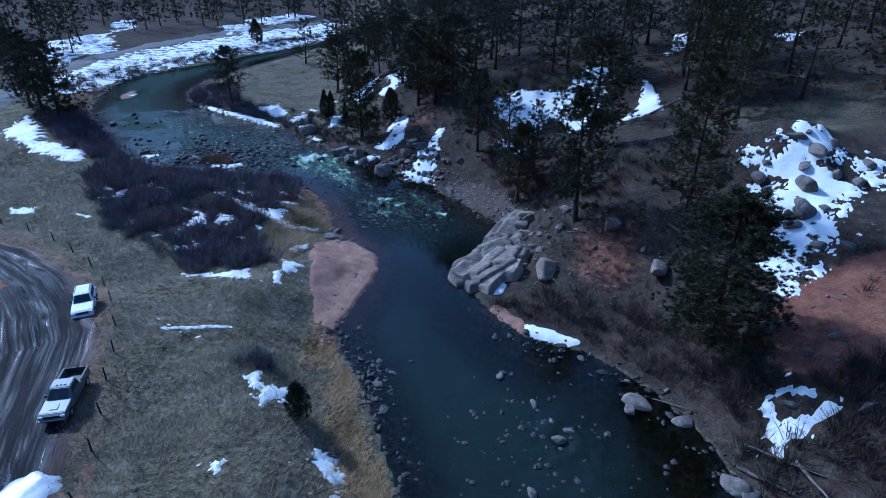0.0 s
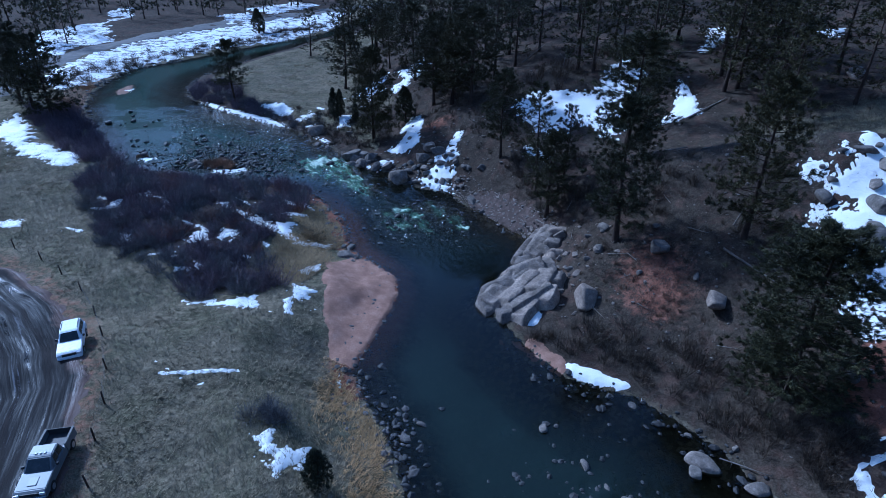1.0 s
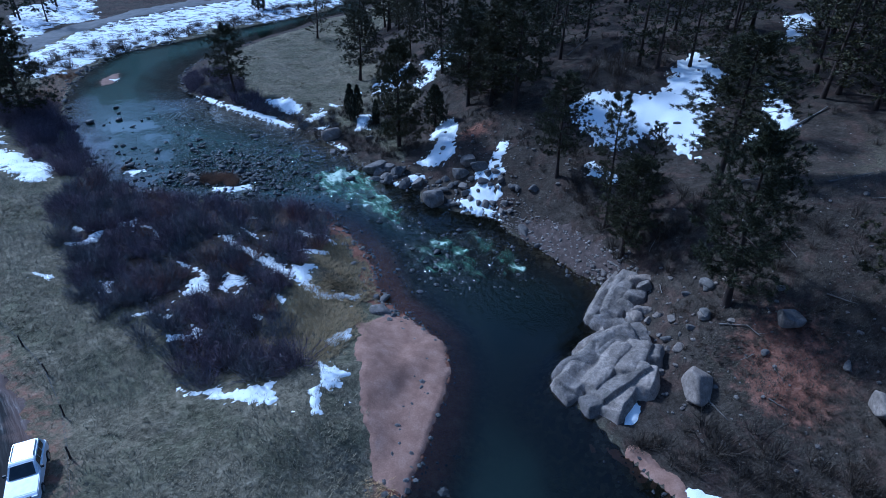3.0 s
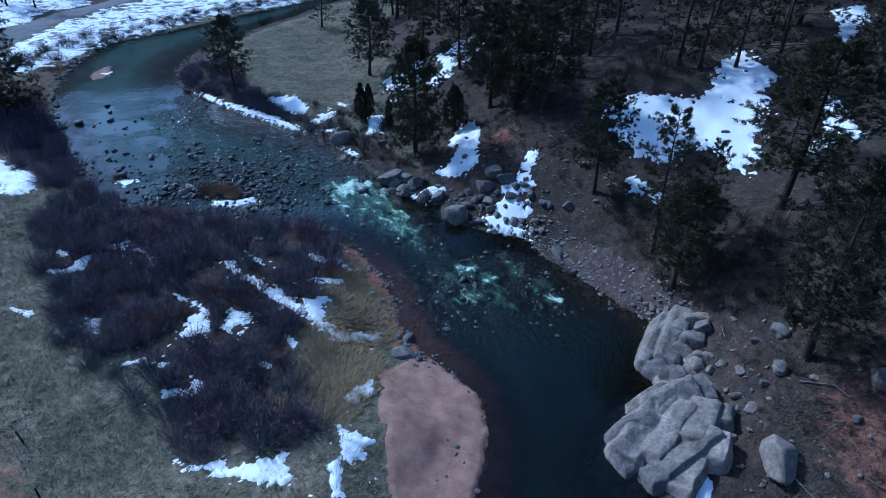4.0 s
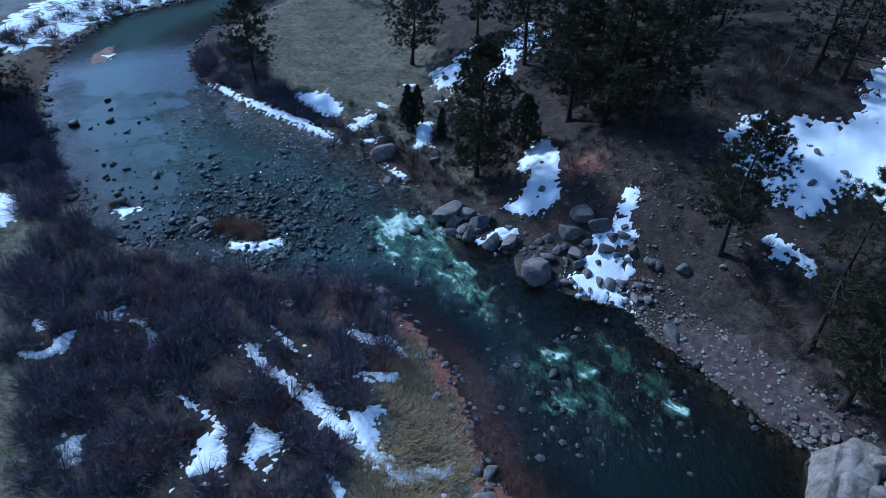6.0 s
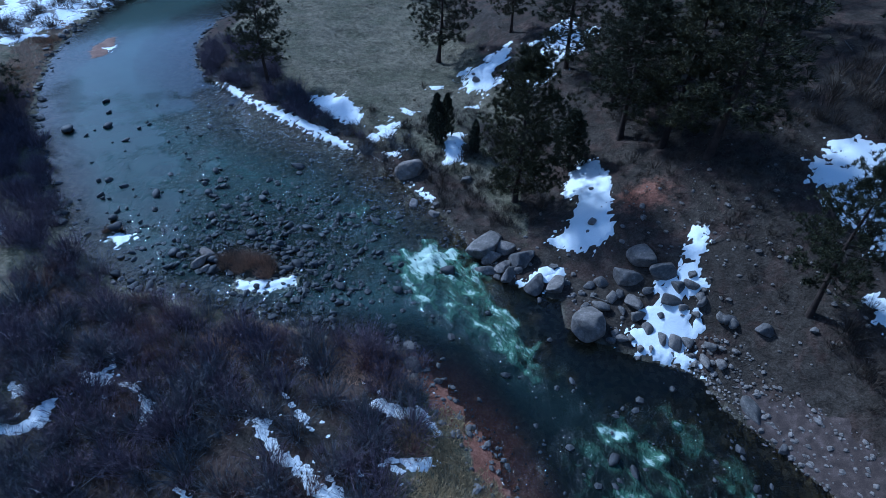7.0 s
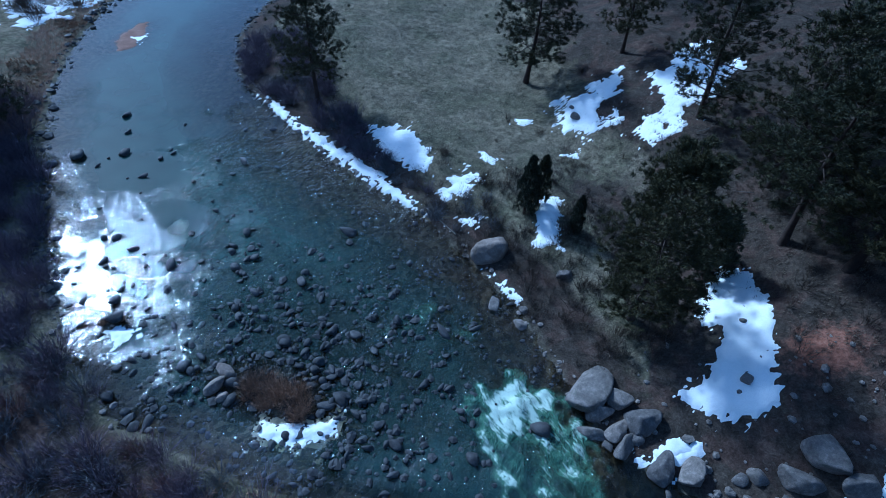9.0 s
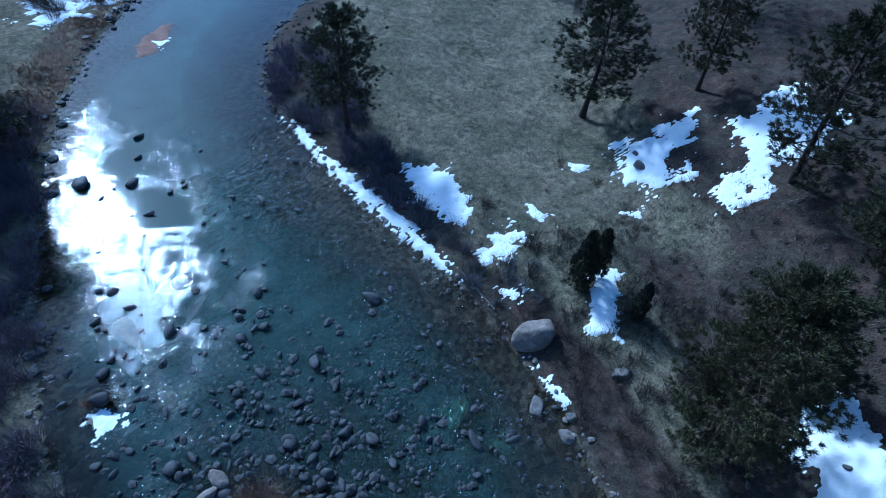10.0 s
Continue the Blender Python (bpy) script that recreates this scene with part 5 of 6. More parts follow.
cobbles("shore_cobbles", WET_ROCK, strewn(6, 420, lambda d: (d.uniform(-10, 18), d.uniform(18, 40)), -0.5, 2.2, 0.06, 0.34), "wet stones in the near shallows", 6)
cobbles("shore_cobbles", WET_ROCK, strewn(10, 90, lambda d: (d.normal(6.5, 2.2), d.normal(26.5, 2.6)), 0.5, 99, 0.08, 0.36), "cluster of wet stones in midstream", 10)
cobbles("shore_cobbles", WET_ROCK, strewn(14, 170, lambda d: (d.normal(6, 3.5), d.normal(25, 4)), 0.5, 99, 0.06, 0.3), "wet stones breaking the near shallows", 14)
cobbles("shore_cobbles", ROCK, strewn(11, 70, lambda d: (d.normal(-5.2, 1.0), d.normal(30.5, 2.4)), -0.6, 2.5, 0.08, 0.4), "grey stones off the sedge bank", 11)
cobbles("slope_stones", ROCK, strewn(7, 420, lambda d: (d.uniform(6, 34), d.uniform(24, 56)), -40, -2, 0.05, 0.25), "loose stones on the hillside", 7)
cobbles("shore_cobbles", ROCK, strewn(9, 420, lambda d: (d.uniform(-13.5, -5), d.uniform(28, 53)), -2.2, 0.5, 0.04, 0.24), "grey pebbles along the red sand bar", 9)
cobbles("slope_stones", ROCK, strewn(8, 260, lambda d: (d.uniform(-12, 6), d.uniform(66, 80)), -12, -0.3, 0.06, 0.3), "loose stones among the bank boulders", 8)


# ---- vehicles on the muddy road ----
def part(name, bm, material, parent, label=""):
    """Links a bmesh as one mesh object under a thing or a part."""
    data = bpy.data.meshes.new(name)
    bm.to_mesh(data)
    bm.free()
    data.materials.append(material)
    ob = new(name, data)
    ob.parent = parent
    return tagged(ob, label) if label else ob


def prism(profile, width, bevel=0.04, inset=0.0):
    """A side outline (along, up) drawn out across the width; inset narrows the top."""
    bm = bmesh.new()
    top = max(p[1] for p in profile)
    low = min(p[1] for p in profile)
    sides = []
    for s in (-1, 1):
        sides.append([bm.verts.new((s * (width / 2 - inset * (v - low) / (top - low + 1e-6)), u, v)) for u, v in profile])
    count = len(profile)
    bm.faces.new(sides[0][::-1])
    bm.faces.new(sides[1])
    for k in range(count):
        bm.faces.new((sides[0][k], sides[0][(k + 1) % count], sides[1][(k + 1) % count], sides[1][k]))
    bmesh.ops.recalc_face_normals(bm, faces=bm.faces)
    if bevel:
        bmesh.ops.bevel(bm, geom=list(bm.edges), offset=bevel, segments=2, affect="EDGES", clamp_overlap=True)
    return bm


def block(x0, x1, y0, y1, z0, z1, bevel=0.02):
    bm = bmesh.new()
    bmesh.ops.create_cube(bm, size=1.0)
    for v in bm.verts:
        v.co = Vector(((x0 + x1) / 2 + v.co.x * (x1 - x0), (y0 + y1) / 2 + v.co.y * (y1 - y0), (z0 + z1) / 2 + v.co.z * (z1 - z0)))
    if bevel:
        bmesh.ops.bevel(bm, geom=list(bm.edges), offset=bevel, segments=2, affect="EDGES", clamp_overlap=True)
    return bm


def plate(corners, thick=0.02):
    """A pane or panel from four corners, drawn out along its normal."""
    bm = bmesh.new()
    p = [Vector(c) for c in corners]
    normal = (p[1] - p[0]).cross(p[2] - p[0]).normalized() * thick
    a, b = [bm.verts.new(v) for v in p], [bm.verts.new(v + normal) for v in p]
    bm.faces.new(a[::-1])
    bm.faces.new(b)
    for k in range(4):
        bm.faces.new((a[k], a[(k + 1) % 4], b[(k + 1) % 4], b[k]))
    bmesh.ops.recalc_face_normals(bm, faces=bm.faces)
    return bm


def disc(x, y, z, radius, width, segments=20, bevel=0.03):
    bm = bmesh.new()
    bmesh.ops.create_cone(bm, cap_ends=True, segments=segments, radius1=radius, radius2=radius, depth=width)
    bmesh.ops.bevel(bm, geom=[e for e in bm.edges if len(e.link_faces) == 2 and any(len(f.verts) > 4 for f in e.link_faces)], offset=bevel, segments=2, affect="EDGES", clamp_overlap=True)
    bmesh.ops.transform(bm, matrix=pose(x, y, z, 0, 90, 0), verts=bm.verts)
    return bm


GLASS = plain("tinted car glass", (0.015, 0.018, 0.02), 0.08, 0.0, 0.6)
TYRE = plain("tyre rubber", (0.025, 0.025, 0.025), 0.85, 0.0, 0.2)
RIM = plain("alloy", (0.45, 0.45, 0.46), 0.35, 0.8)
TRIM = plain("black plastic trim", (0.03, 0.03, 0.032), 0.6)
LAMP = plain("headlamp glass", (0.75, 0.77, 0.78), 0.15)
CHROME = plain("chrome", (0.6, 0.6, 0.6), 0.2, 0.9)
WHITE_PAINT = plain("white car paint", (0.80, 0.80, 0.80), 0.3)
SILVER_PAINT = plain("silver-grey car paint", (0.13, 0.14, 0.15), 0.45, 0.1)
DARK_PAINT = plain("dark car paint", (0.05, 0.05, 0.06), 0.3)


def vehicle(name, paint_of, bed, length=5.2, rack=False):
    """A pickup (bed) or estate car, nose towards -y, at the origin."""
    car = new(name)
    h = length / 2
    nose, cowl, cab_end = -h, -h + 1.55, (h - 1.75 if bed else h - 0.15)
    part("body", prism([(nose, 0.42), (nose + 0.02, 0.95), (nose + 0.25, 1.06), (cowl, 1.16), (cab_end, 1.16), (cab_end, 0.42)], 1.9, 0.05), paint_of, car)
    part("cab", prism([(cowl - 0.05, 1.10), (cowl + 0.75, 1.74), (cowl + 1.0, 1.80), (cab_end - 0.35, 1.80), (cab_end - (0.12 if bed else 0.02), 1.12)], 1.78, 0.05, 0.16), paint_of, car)
    part("windscreen", plate([(-0.74, cowl + 0.04, 1.20), (0.74, cowl + 0.04, 1.20), (0.62, cowl + 0.69, 1.71), (-0.62, cowl + 0.69, 1.71)], 0.02), GLASS, car, "dark windscreen")
    part("rear_window", plate([(0.7, cab_end - 0.10, 1.24), (-0.7, cab_end - 0.10, 1.24), (-0.6, cab_end - 0.29, 1.68), (0.6, cab_end - 0.29, 1.68)], 0.03), GLASS, car)
    for s in (-1, 1):
        a, b, count = cowl + 0.62, cab_end - 0.4, 2 if bed else 3
        for k in range(count):
            y0, y1 = a + (b - a) * k / count + 0.04, a + (b - a) * (k + 1) / count - 0.04
            ring = [(s * 0.86, y0, 1.22), (s * 0.86, y1, 1.22), (s * 0.775, y1, 1.66), (s * 0.775, y0 + (0.1 if k == 0 else 0), 1.66)]
            part("side_window", plate(ring if s > 0 else ring[::-1], 0.02), GLASS, car)
        part("mirror", block(min(s * 0.95, s * 1.14), max(s * 0.95, s * 1.14), cowl + 0.45, cowl + 0.58, 1.14, 1.34), TRIM, car)
        part("headlight", block(min(s * 0.6, s * 0.93), max(s * 0.6, s * 0.93), nose - 0.03, nose + 0.12, 0.78, 0.96), LAMP, car, "clear headlight")
        for y in (nose + 0.95, h - 1.0):
            wheel = part("wheel", disc(s * 0.86, y, 0.38, 0.38, 0.26), TYRE, car)
            part("rim", disc(s * 0.985, y, 0.38, 0.22, 0.03, 14, 0.008), RIM, wheel)
    part("grille", block(-0.55, 0.55, nose - 0.03, nose + 0.1, 0.72, 0.96), TRIM, car, "black grille")
    part("front_bumper", block(-0.94, 0.94, nose - 0.1, nose + 0.15, 0.44, 0.66, 0.05), CHROME if bed else paint_of, car)
    part("rear_bumper", block(-0.92, 0.92, h - 0.12, h + 0.08, 0.45, 0.64, 0.04), TRIM, car)
    if bed:
        part("bed_floor", block(-0.9, 0.9, cab_end, h - 0.05, 0.42, 0.72), TRIM, car, "black empty cargo bed")
        for s in (-1, 1):
            part("bed_side", block(min(s * 0.82, s * 0.95), max(s * 0.82, s * 0.95), cab_end + 0.01, h - 0.04, 0.45, 1.2, 0.03), paint_of, car)
            part("bed_rail", block(min(s * 0.80, s * 0.97), max(s * 0.80, s * 0.97), cab_end + 0.02, h - 0.04, 1.2, 1.25, 0.015), TRIM, car)
        part("tailgate", block(-0.82, 0.82, h - 0.1, h - 0.02, 0.5, 1.2, 0.02), TRIM, car)
        part("hood_scoop", prism([(nose + 0.5, 1.06), (nose + 0.55, 1.13), (cowl - 0.35, 1.16), (cowl - 0.3, 1.10)], 0.55, 0.015), paint_of, car)
        for k in range(3):
            part("roof_light", block(-0.35 + 0.28 * k, -0.21 + 0.28 * k, cowl + 1.0, cowl + 1.12, 1.80, 1.85, 0.01), LAMP, car)
    else:
        for s in (-1, 1):
            part("roof_rail", block(min(s * 0.62, s * 0.66), max(s * 0.62, s * 0.66), cowl + 1.1, cab_end - 0.5, 1.80, 1.86, 0.01), TRIM, car)
    return car


def park(car, x, y, toward, label, category):
    turn = math.atan2(toward[0], -toward[1])
    car.matrix_basis = Matrix.Translation(at(x, y, 0.04)) @ Matrix.Rotation(turn, 4, "Z")
    return tagged(car, label, category)


park(vehicle("estate_car", WHITE_PAINT, False, 4.7), -26.9, 35.7, (0.42, -0.9), "white estate car parked on the muddy road", "car")
park(vehicle("pickup_truck", SILVER_PAINT, True, 5.5), -22.2, 25.5, (0.2, -0.98), "silver-grey pickup truck with an empty black bed", "truck")
park(vehicle("estate_car", DARK_PAINT, False, 4.6), -32.6, 32.2, (0.5, -0.86), "dark estate car parked beside the dirt road", "car")


# ---- fence, fallen trunks, dead branches ----
def log(points, radius, label, name="fallen_log", group="deadwood", material=None, stubs=3, seed=0):
    dice = random.Random(seed)
    spine = [at(x, y, lift) for x, y, lift in points]
    way = []
    for a, b in zip(spine[:-1], spine[1:]):
        way += [a.lerp(b, k / 4) + Vector((dice.uniform(-0.04, 0.04), dice.uniform(-0.04, 0.04), 0)) for k in range(4)]
    way.append(spine[-1])
    verts, faces = [], []
    tube(verts, faces, way, [radius * (1 - 0.6 * k / len(way)) for k in range(len(way))], 7)
    for _ in range(stubs):
        k = dice.randrange(1, len(way) - 1)
        out = Vector((dice.gauss(0, 1), dice.gauss(0, 1), dice.uniform(0.1, 1.2))).normalized() * dice.uniform(0.4, 1.3)
        tube(verts, faces, [way[k], way[k] + out * 0.5, way[k] + out + Vector((0, 0, 0.1))], [radius * 0.35, radius * 0.22, radius * 0.08], 4)
    ob = new(name, mesh_from(name, [tuple(v) for v in verts], faces, material or DEADWOOD))
    return tagged(ob, label, "log", group)


def build_fence():
    line = [(-46, 52.6), (-41.9, 50.7), (-38.3, 48.8), (-35, 46.3), (-31.9, 43.8), (-29, 40.5), (-26.4, 37), (-23.8, 32.9), (-22.5, 30.1), (-21.6, 27.4), (-20.4, 24.5), (-19.4, 21.7), (-18.4, 18.4), (-17.6, 14)]
    fence = tagged(new("wire_fence"), "old wooden post and wire fence beside the dirt road", "fence")
    dice = random.Random(3)
    tops = []
    for x, y in line:
        foot = at(x + 0.5, y + 0.2)
        lean = Vector((dice.uniform(-0.08, 0.08), dice.uniform(-0.08, 0.08), 1.25))
        verts, faces = [], []
        tube(verts, faces, [foot - Vector((0, 0, 0.1)), foot + lean * 0.5, foot + lean], [0.075, 0.07, 0.065], 7)
        post = new("post", mesh_from("post", [tuple(v) for v in verts], faces, BARK))
        post.parent = fence
        tops.append((foot, foot + lean))
    for share in (0.35, 0.62, 0.9):
        verts, faces = [], []
        tube(verts, faces, [a.lerp(b, share) for a, b in tops], [0.008] * len(tops), 3)
        wire = new("wire", mesh_from("wire", [tuple(v) for v in verts], faces, TRIM))
        wire.parent = fence
    return fence


# ---- trees and shrubs ----
def blades(rng, roots, ways, length, width, spread_by, count):
    """Thin needle blades round each root, as one triangle each."""
    roots, ways = np.repeat(roots, count, 0), np.repeat(ways, count, 0)
    total = len(roots)
    way = ways + spread_by * rng.normal(size=(total, 3))
    way /= np.linalg.norm(way, axis=1)[:, None] + 1e-9
    side = np.cross(way, rng.normal(size=(total, 3)))
    side /= np.linalg.norm(side, axis=1)[:, None] + 1e-9
    reach = length * rng.uniform(0.6, 1.3, (total, 1))
    base = roots + rng.normal(size=(total, 3)) * 0.25 * length
    tri = np.stack([base - side * width, base + side * width, base + way * reach], 1)
    return tri.reshape(-1, 3)


def triangles(name, points, material):
    data = bpy.data.meshes.new(name)
    count = len(points) // 3
    data.vertices.add(len(points))
    data.vertices.foreach_set("co", points.astype(np.float32).ravel())
    data.loops.add(len(points))
    data.loops.foreach_set("vertex_index", np.arange(len(points)))
    data.polygons.add(count)
    data.polygons.foreach_set("loop_start", np.arange(0, len(points), 3))
    data.materials.append(material)
    data.update(calc_edges=True)
    return data


def pine(seed, limbs, tufts, needles, bare=0.28, girth=0.24, thin=1.0, width=0.026, long=0.33, loose=0.16):
    """A ponderosa pine 1 unit = 1 m, about 12 m tall, at the origin: an Empty with trunk and crown."""
    dice, rng = random.Random(seed), np.random.RandomState(seed)
    tall = 12.0
    bend = Vector((dice.uniform(-0.35, 0.35), dice.uniform(-0.35, 0.35), 0))
    spine = lambda u: Vector((0, 0, tall * u)) + bend * math.sin(2.6 * u)
    verts, faces = [], []
    levels = [k / 9 for k in range(10)]
    tube(verts, faces, [spine(u) - Vector((0, 0, 0.3 if u == 0 else 0)) for u in levels], [girth * (1 - 0.93 * u) * (1.35 if u == 0 else 1) for u in levels], 8)
    roots, ways = [], []
    for k in range(limbs):
        u = bare + (0.98 - bare) * (k + dice.random()) / limbs
        v = (u - bare) / (1 - bare)
        reach = thin * 2.9 * (0.25 + 0.75 * math.sin(min(1, 0.22 + v * 0.78) * 3.1416) ** 0.7) * dice.uniform(0.55, 1.15) * (1 if v < 0.8 else 0.75)
        turn, lift = k * 2.399 + dice.uniform(-0.5, 0.5), dice.uniform(-0.12, 0.22) + 0.55 * v
        out = Vector((math.cos(turn), math.sin(turn), lift)).normalized()
        a = spine(u)
        mid, end = a + out * reach * 0.55 - Vector((0, 0, 0.06 * reach)), a + out * reach + Vector((0, 0, 0.12 * reach))
        tube(verts, faces, [a, mid, end], [0.05 * (1.3 - u), 0.034 * (1.3 - u), 0.014], 4)
        for j in range(tufts):
            f = 0.25 + 0.75 * math.sqrt((j + dice.random()) / tufts)
            p = a.lerp(mid, f / 0.55) if f < 0.55 else mid.lerp(end, (f - 0.55) / 0.45)
            sway = Vector((dice.gauss(0, 1), dice.gauss(0, 1), dice.gauss(0, 0.55))) * loose * reach * (1.15 - 0.5 * f)
            roots.append(p + sway)
            ways.append(out * 0.7 + Vector((0, 0, 0.45)) + 0.4 * sway)
    trunk = mesh_from("trunk", [tuple(v) for v in verts], faces, BARK)
    crown = triangles("crown", blades(rng, np.array(roots), np.array(ways), long, width, 0.7, needles), NEEDLES)
    tree = new("pine_tree")
    for name, data in (("trunk", trunk), ("crown", crown)):
        piece = new(name, data)
        piece.parent = tree
    return tree


def juniper(seed):
    """A dense dark juniper about 4 m tall."""
    dice, rng = random.Random(seed), np.random.RandomState(seed)
    verts, faces, roots, ways = [], [], [], []
    tube(verts, faces, [Vector((0, 0, -0.2)), Vector((0.05, 0, 1.4)), Vector((0, 0.05, 3.4))], [0.16, 0.1, 0.02], 6)
    for k in range(420):
        u = dice.random() ** 0.8
        r = 1.25 * math.sin(min(1, 0.18 + 0.82 * u) * 3.1416) ** 0.6 * math.sqrt(dice.random()) * (1.05 - 0.35 * u)
        a = dice.uniform(0, 6.28)
        roots.append((r * math.cos(a), r * math.sin(a), 0.15 + 3.9 * u))
        ways.append((0.6 * math.cos(a), 0.6 * math.sin(a), 0.8))
    tree = new("juniper_tree")
    trunk = new("trunk", mesh_from("trunk", [tuple(v) for v in verts], faces, BARK))
    crown = new("crown", triangles("crown", blades(rng, np.array(roots), np.array(ways), 0.22, 0.045, 0.7, 16), JUNIPER))
    trunk.parent = crown.parent = tree
    return tree


def shrub_mesh(seed, stems, twigs, material, tall=2.0, wide=1.3):
    """A bare many-stemmed bush: arching stems with side twigs."""
    rng = np.random.RandomState(seed)
    points = []
    for k in range(stems):
        a, lean = rng.uniform(0, 6.283), abs(rng.normal(0, 0.55))
        foot = np.array([math.cos(a), math.sin(a), 0]) * wide * 0.35 * rng.random()
        foot[2] = -0.1
        way = np.array([math.cos(a) * lean, math.sin(a) * lean, 1.0])
        way /= np.linalg.norm(way)
        long = tall * rng.uniform(0.55, 1.08)
        knee, tip = foot + way * long * 0.5, foot + way * long + np.array([way[0], way[1], 0.1]) * 0.25 * long
        side = np.cross(way, rng.normal(size=3))
        side /= np.linalg.norm(side) + 1e-9
        w = 0.016
        points += [foot - side * w, foot + side * w, knee + side * w * 0.8, foot - side * w, knee + side * w * 0.8, knee - side * w * 0.8,
                   knee - side * w * 0.8, knee + side * w * 0.8, tip]
        for j in range(twigs):
            f = rng.uniform(0.25, 1)
            p = foot + (knee - foot) * f * 2 if f < 0.5 else knee + (tip - knee) * (f - 0.5) * 2
            out = way + rng.normal(size=3) * 0.5
            out *= long * rng.uniform(0.14, 0.34) / np.linalg.norm(out)
            points += [p - side * 0.011, p + side * 0.011, p + out]
    return triangles("stems", np.array(points), material)


NEAR_PINES = [pine(101 + k, 58, 22, 32, 0.12 + 0.04 * k, 0.2 + 0.015 * (k % 3), 1.0 - 0.05 * (k % 3), 0.022, 0.23, 0.2) for k in range(5)]
CLOSE_PINES = [pine(141 + k, 60, 40, 46, 0.08 + 0.04 * k, 0.2, 1.0, 0.017, 0.19, 0.24) for k in range(2)]
SPARSE_PINES = [pine(151, 40, 14, 30, 0.3, 0.17, 0.8, 0.018, 0.22)]
FAR_PINES = [pine(171 + k, 36, 9, 11, 0.10 + 0.05 * k, 0.2, 1.15, 0.06, 0.32) for k in range(4)]
JUNIPERS = [juniper(191 + k) for k in range(2)]
tree_dice = random.Random(77)
first_use = set()


def plant(models, x, y, tall, label, category, group, natural, sink=0.0, lean=0.03, broad=1.0):
    """Stands one of the models on the ground, scaled from its natural height."""
    if isinstance(models, list):
        fresh = [m for m in models if m.name not in first_use]
        model = fresh[0] if fresh else tree_dice.choice(models)
    else:
        model = models
    s = tall * PLAN / natural
    wide = s * broad * tree_dice.uniform(0.92, 1.1)
    m = Matrix.LocRotScale(at(x, y, -sink), Euler((tree_dice.uniform(-lean, lean), tree_dice.uniform(-lean, lean), tree_dice.uniform(0, 6.28))), (wide, wide, s))
    if model.name in first_use:
        model = copy_thing(model, m)
    first_use.add(model.name)
    model.matrix_basis = m
    return tagged(model, label, category, group)


for model, x, y, tall, wide in [(CLOSE_PINES[0], 18.6, 32.1, 11.4, 1.4), (CLOSE_PINES[1], -12.2, 81.7, 12.0, 1.15)]:
    plant(model, x, y, tall, "broad ponderosa pine with olive green needles", "pine tree", "valley pines", 12.0, broad=wide)
for x, y, tall, wide in [(20.8, 45.0, 12.4, 1.15), (12.3, 49, 12.4, 1.2), (8.0, 58.4, 8.8, 1.25), (4.0, 68.8, 9.8, 1.15), (-37.6, 101, 9.8, 1.3),
                         (-20.2, 108, 10.2, 1.4), (-1.6, 83.8, 11.5, 1.2), (-4.1, 90.9, 11, 1.2), (0.9, 81.2, 12.0, 1.25), (-4.1, 86.2, 10.8, 1.2),
                         (15.8, 61.6, 12.0, 1.5), (-7.3, 98.6, 11.6, 1.25), (-12.3, 108.8, 9, 1.2), (-61.2, 89.5, 12.5, 1.3), (-66, 93, 12, 1.3), (-71.6, 98.3, 12.9, 1.3)]:
    plant(NEAR_PINES, x, y, tall, "tall ponderosa pine with dark green needles and brown trunk", "pine tree", "valley pines", 12.0, broad=wide)
for x, y, tall in [(7.3, 61.7, 11.6), (9.9, 61.3, 7.8), (20.6, 70.4, 9.6)]:
    plant(SPARSE_PINES, x, y, tall, "thin open-crowned young pine in front of snow", "pine tree", "valley pines", 12.0)
for x, y, tall in [(-79, 106, 11), (3.9, 100, 12), (12, 98.6, 10.6), (31.6, 105.4, 11), (33.6, 68.3, 10.4), (-0.5, 94.5, 11),
                   (43.1, 74.3, 12), (53.5, 82.4, 11), (46, 59, 9), (27.7, 90.2, 10), (31.6, 78.5, 11), (28.5, 94.5, 10.5), (-10.2, 119.9, 11), (-15.8, 133.1, 11), (-32.4, 136.7, 9.5), (7.8, 93.5, 11),
                   (4.5, 88.6, 12.5), (15.5, 85.9, 12), (17.4, 85.0, 11.5), (20.6, 83.9, 9), (24.6, 83.5, 12), (30.5, 74.4, 12.5), (32.2, 74.9, 12), (33.0, 64.4, 9), (33.6, 71.0, 11),
                   (23, 97, 11), (40.5, 66, 10), (37.5, 79, 12), (-24, 140, 11), (-27, 150, 12)]:
    plant(FAR_PINES, x, y, tall, "ponderosa pine with dark green crown on the valley side", "pine tree", "hillside pines", 12.0, broad=1.2)
for x, y, tall in [(-20, 148, 11), (-95, 104, 12), (-88, 101, 12), (-84, 96, 11), (38, 88, 12), (44, 84, 11), (41, 95, 12), (35.5, 72, 10)]:
    plant(FAR_PINES, x, y, tall, "ponderosa pine with dark green crown on the valley side", "pine tree", "hillside pines", 12.0, broad=1.2)
for x, y, tall in [(-8.0, 84.9, 5.0), (-53.9, 171.1, 6.5), (-8.7, 25.9, 2.7)]:
    plant(JUNIPERS, x, y, tall, "dense dark green juniper", "juniper", "junipers", 4.2)
for x, y, tall in [(-19.0, 89.6, 4.8), (-18.2, 90.4, 4.2), (-15.6, 88.2, 3.2)]:
    plant(JUNIPERS, x, y, tall, "slim dark columnar juniper beside old snow", "juniper", "junipers", 4.2, broad=0.6)
# the woods behind: the nearer trees singly, the rest as one mass
woods = random.Random(8)
near_woods, far_woods = [], []


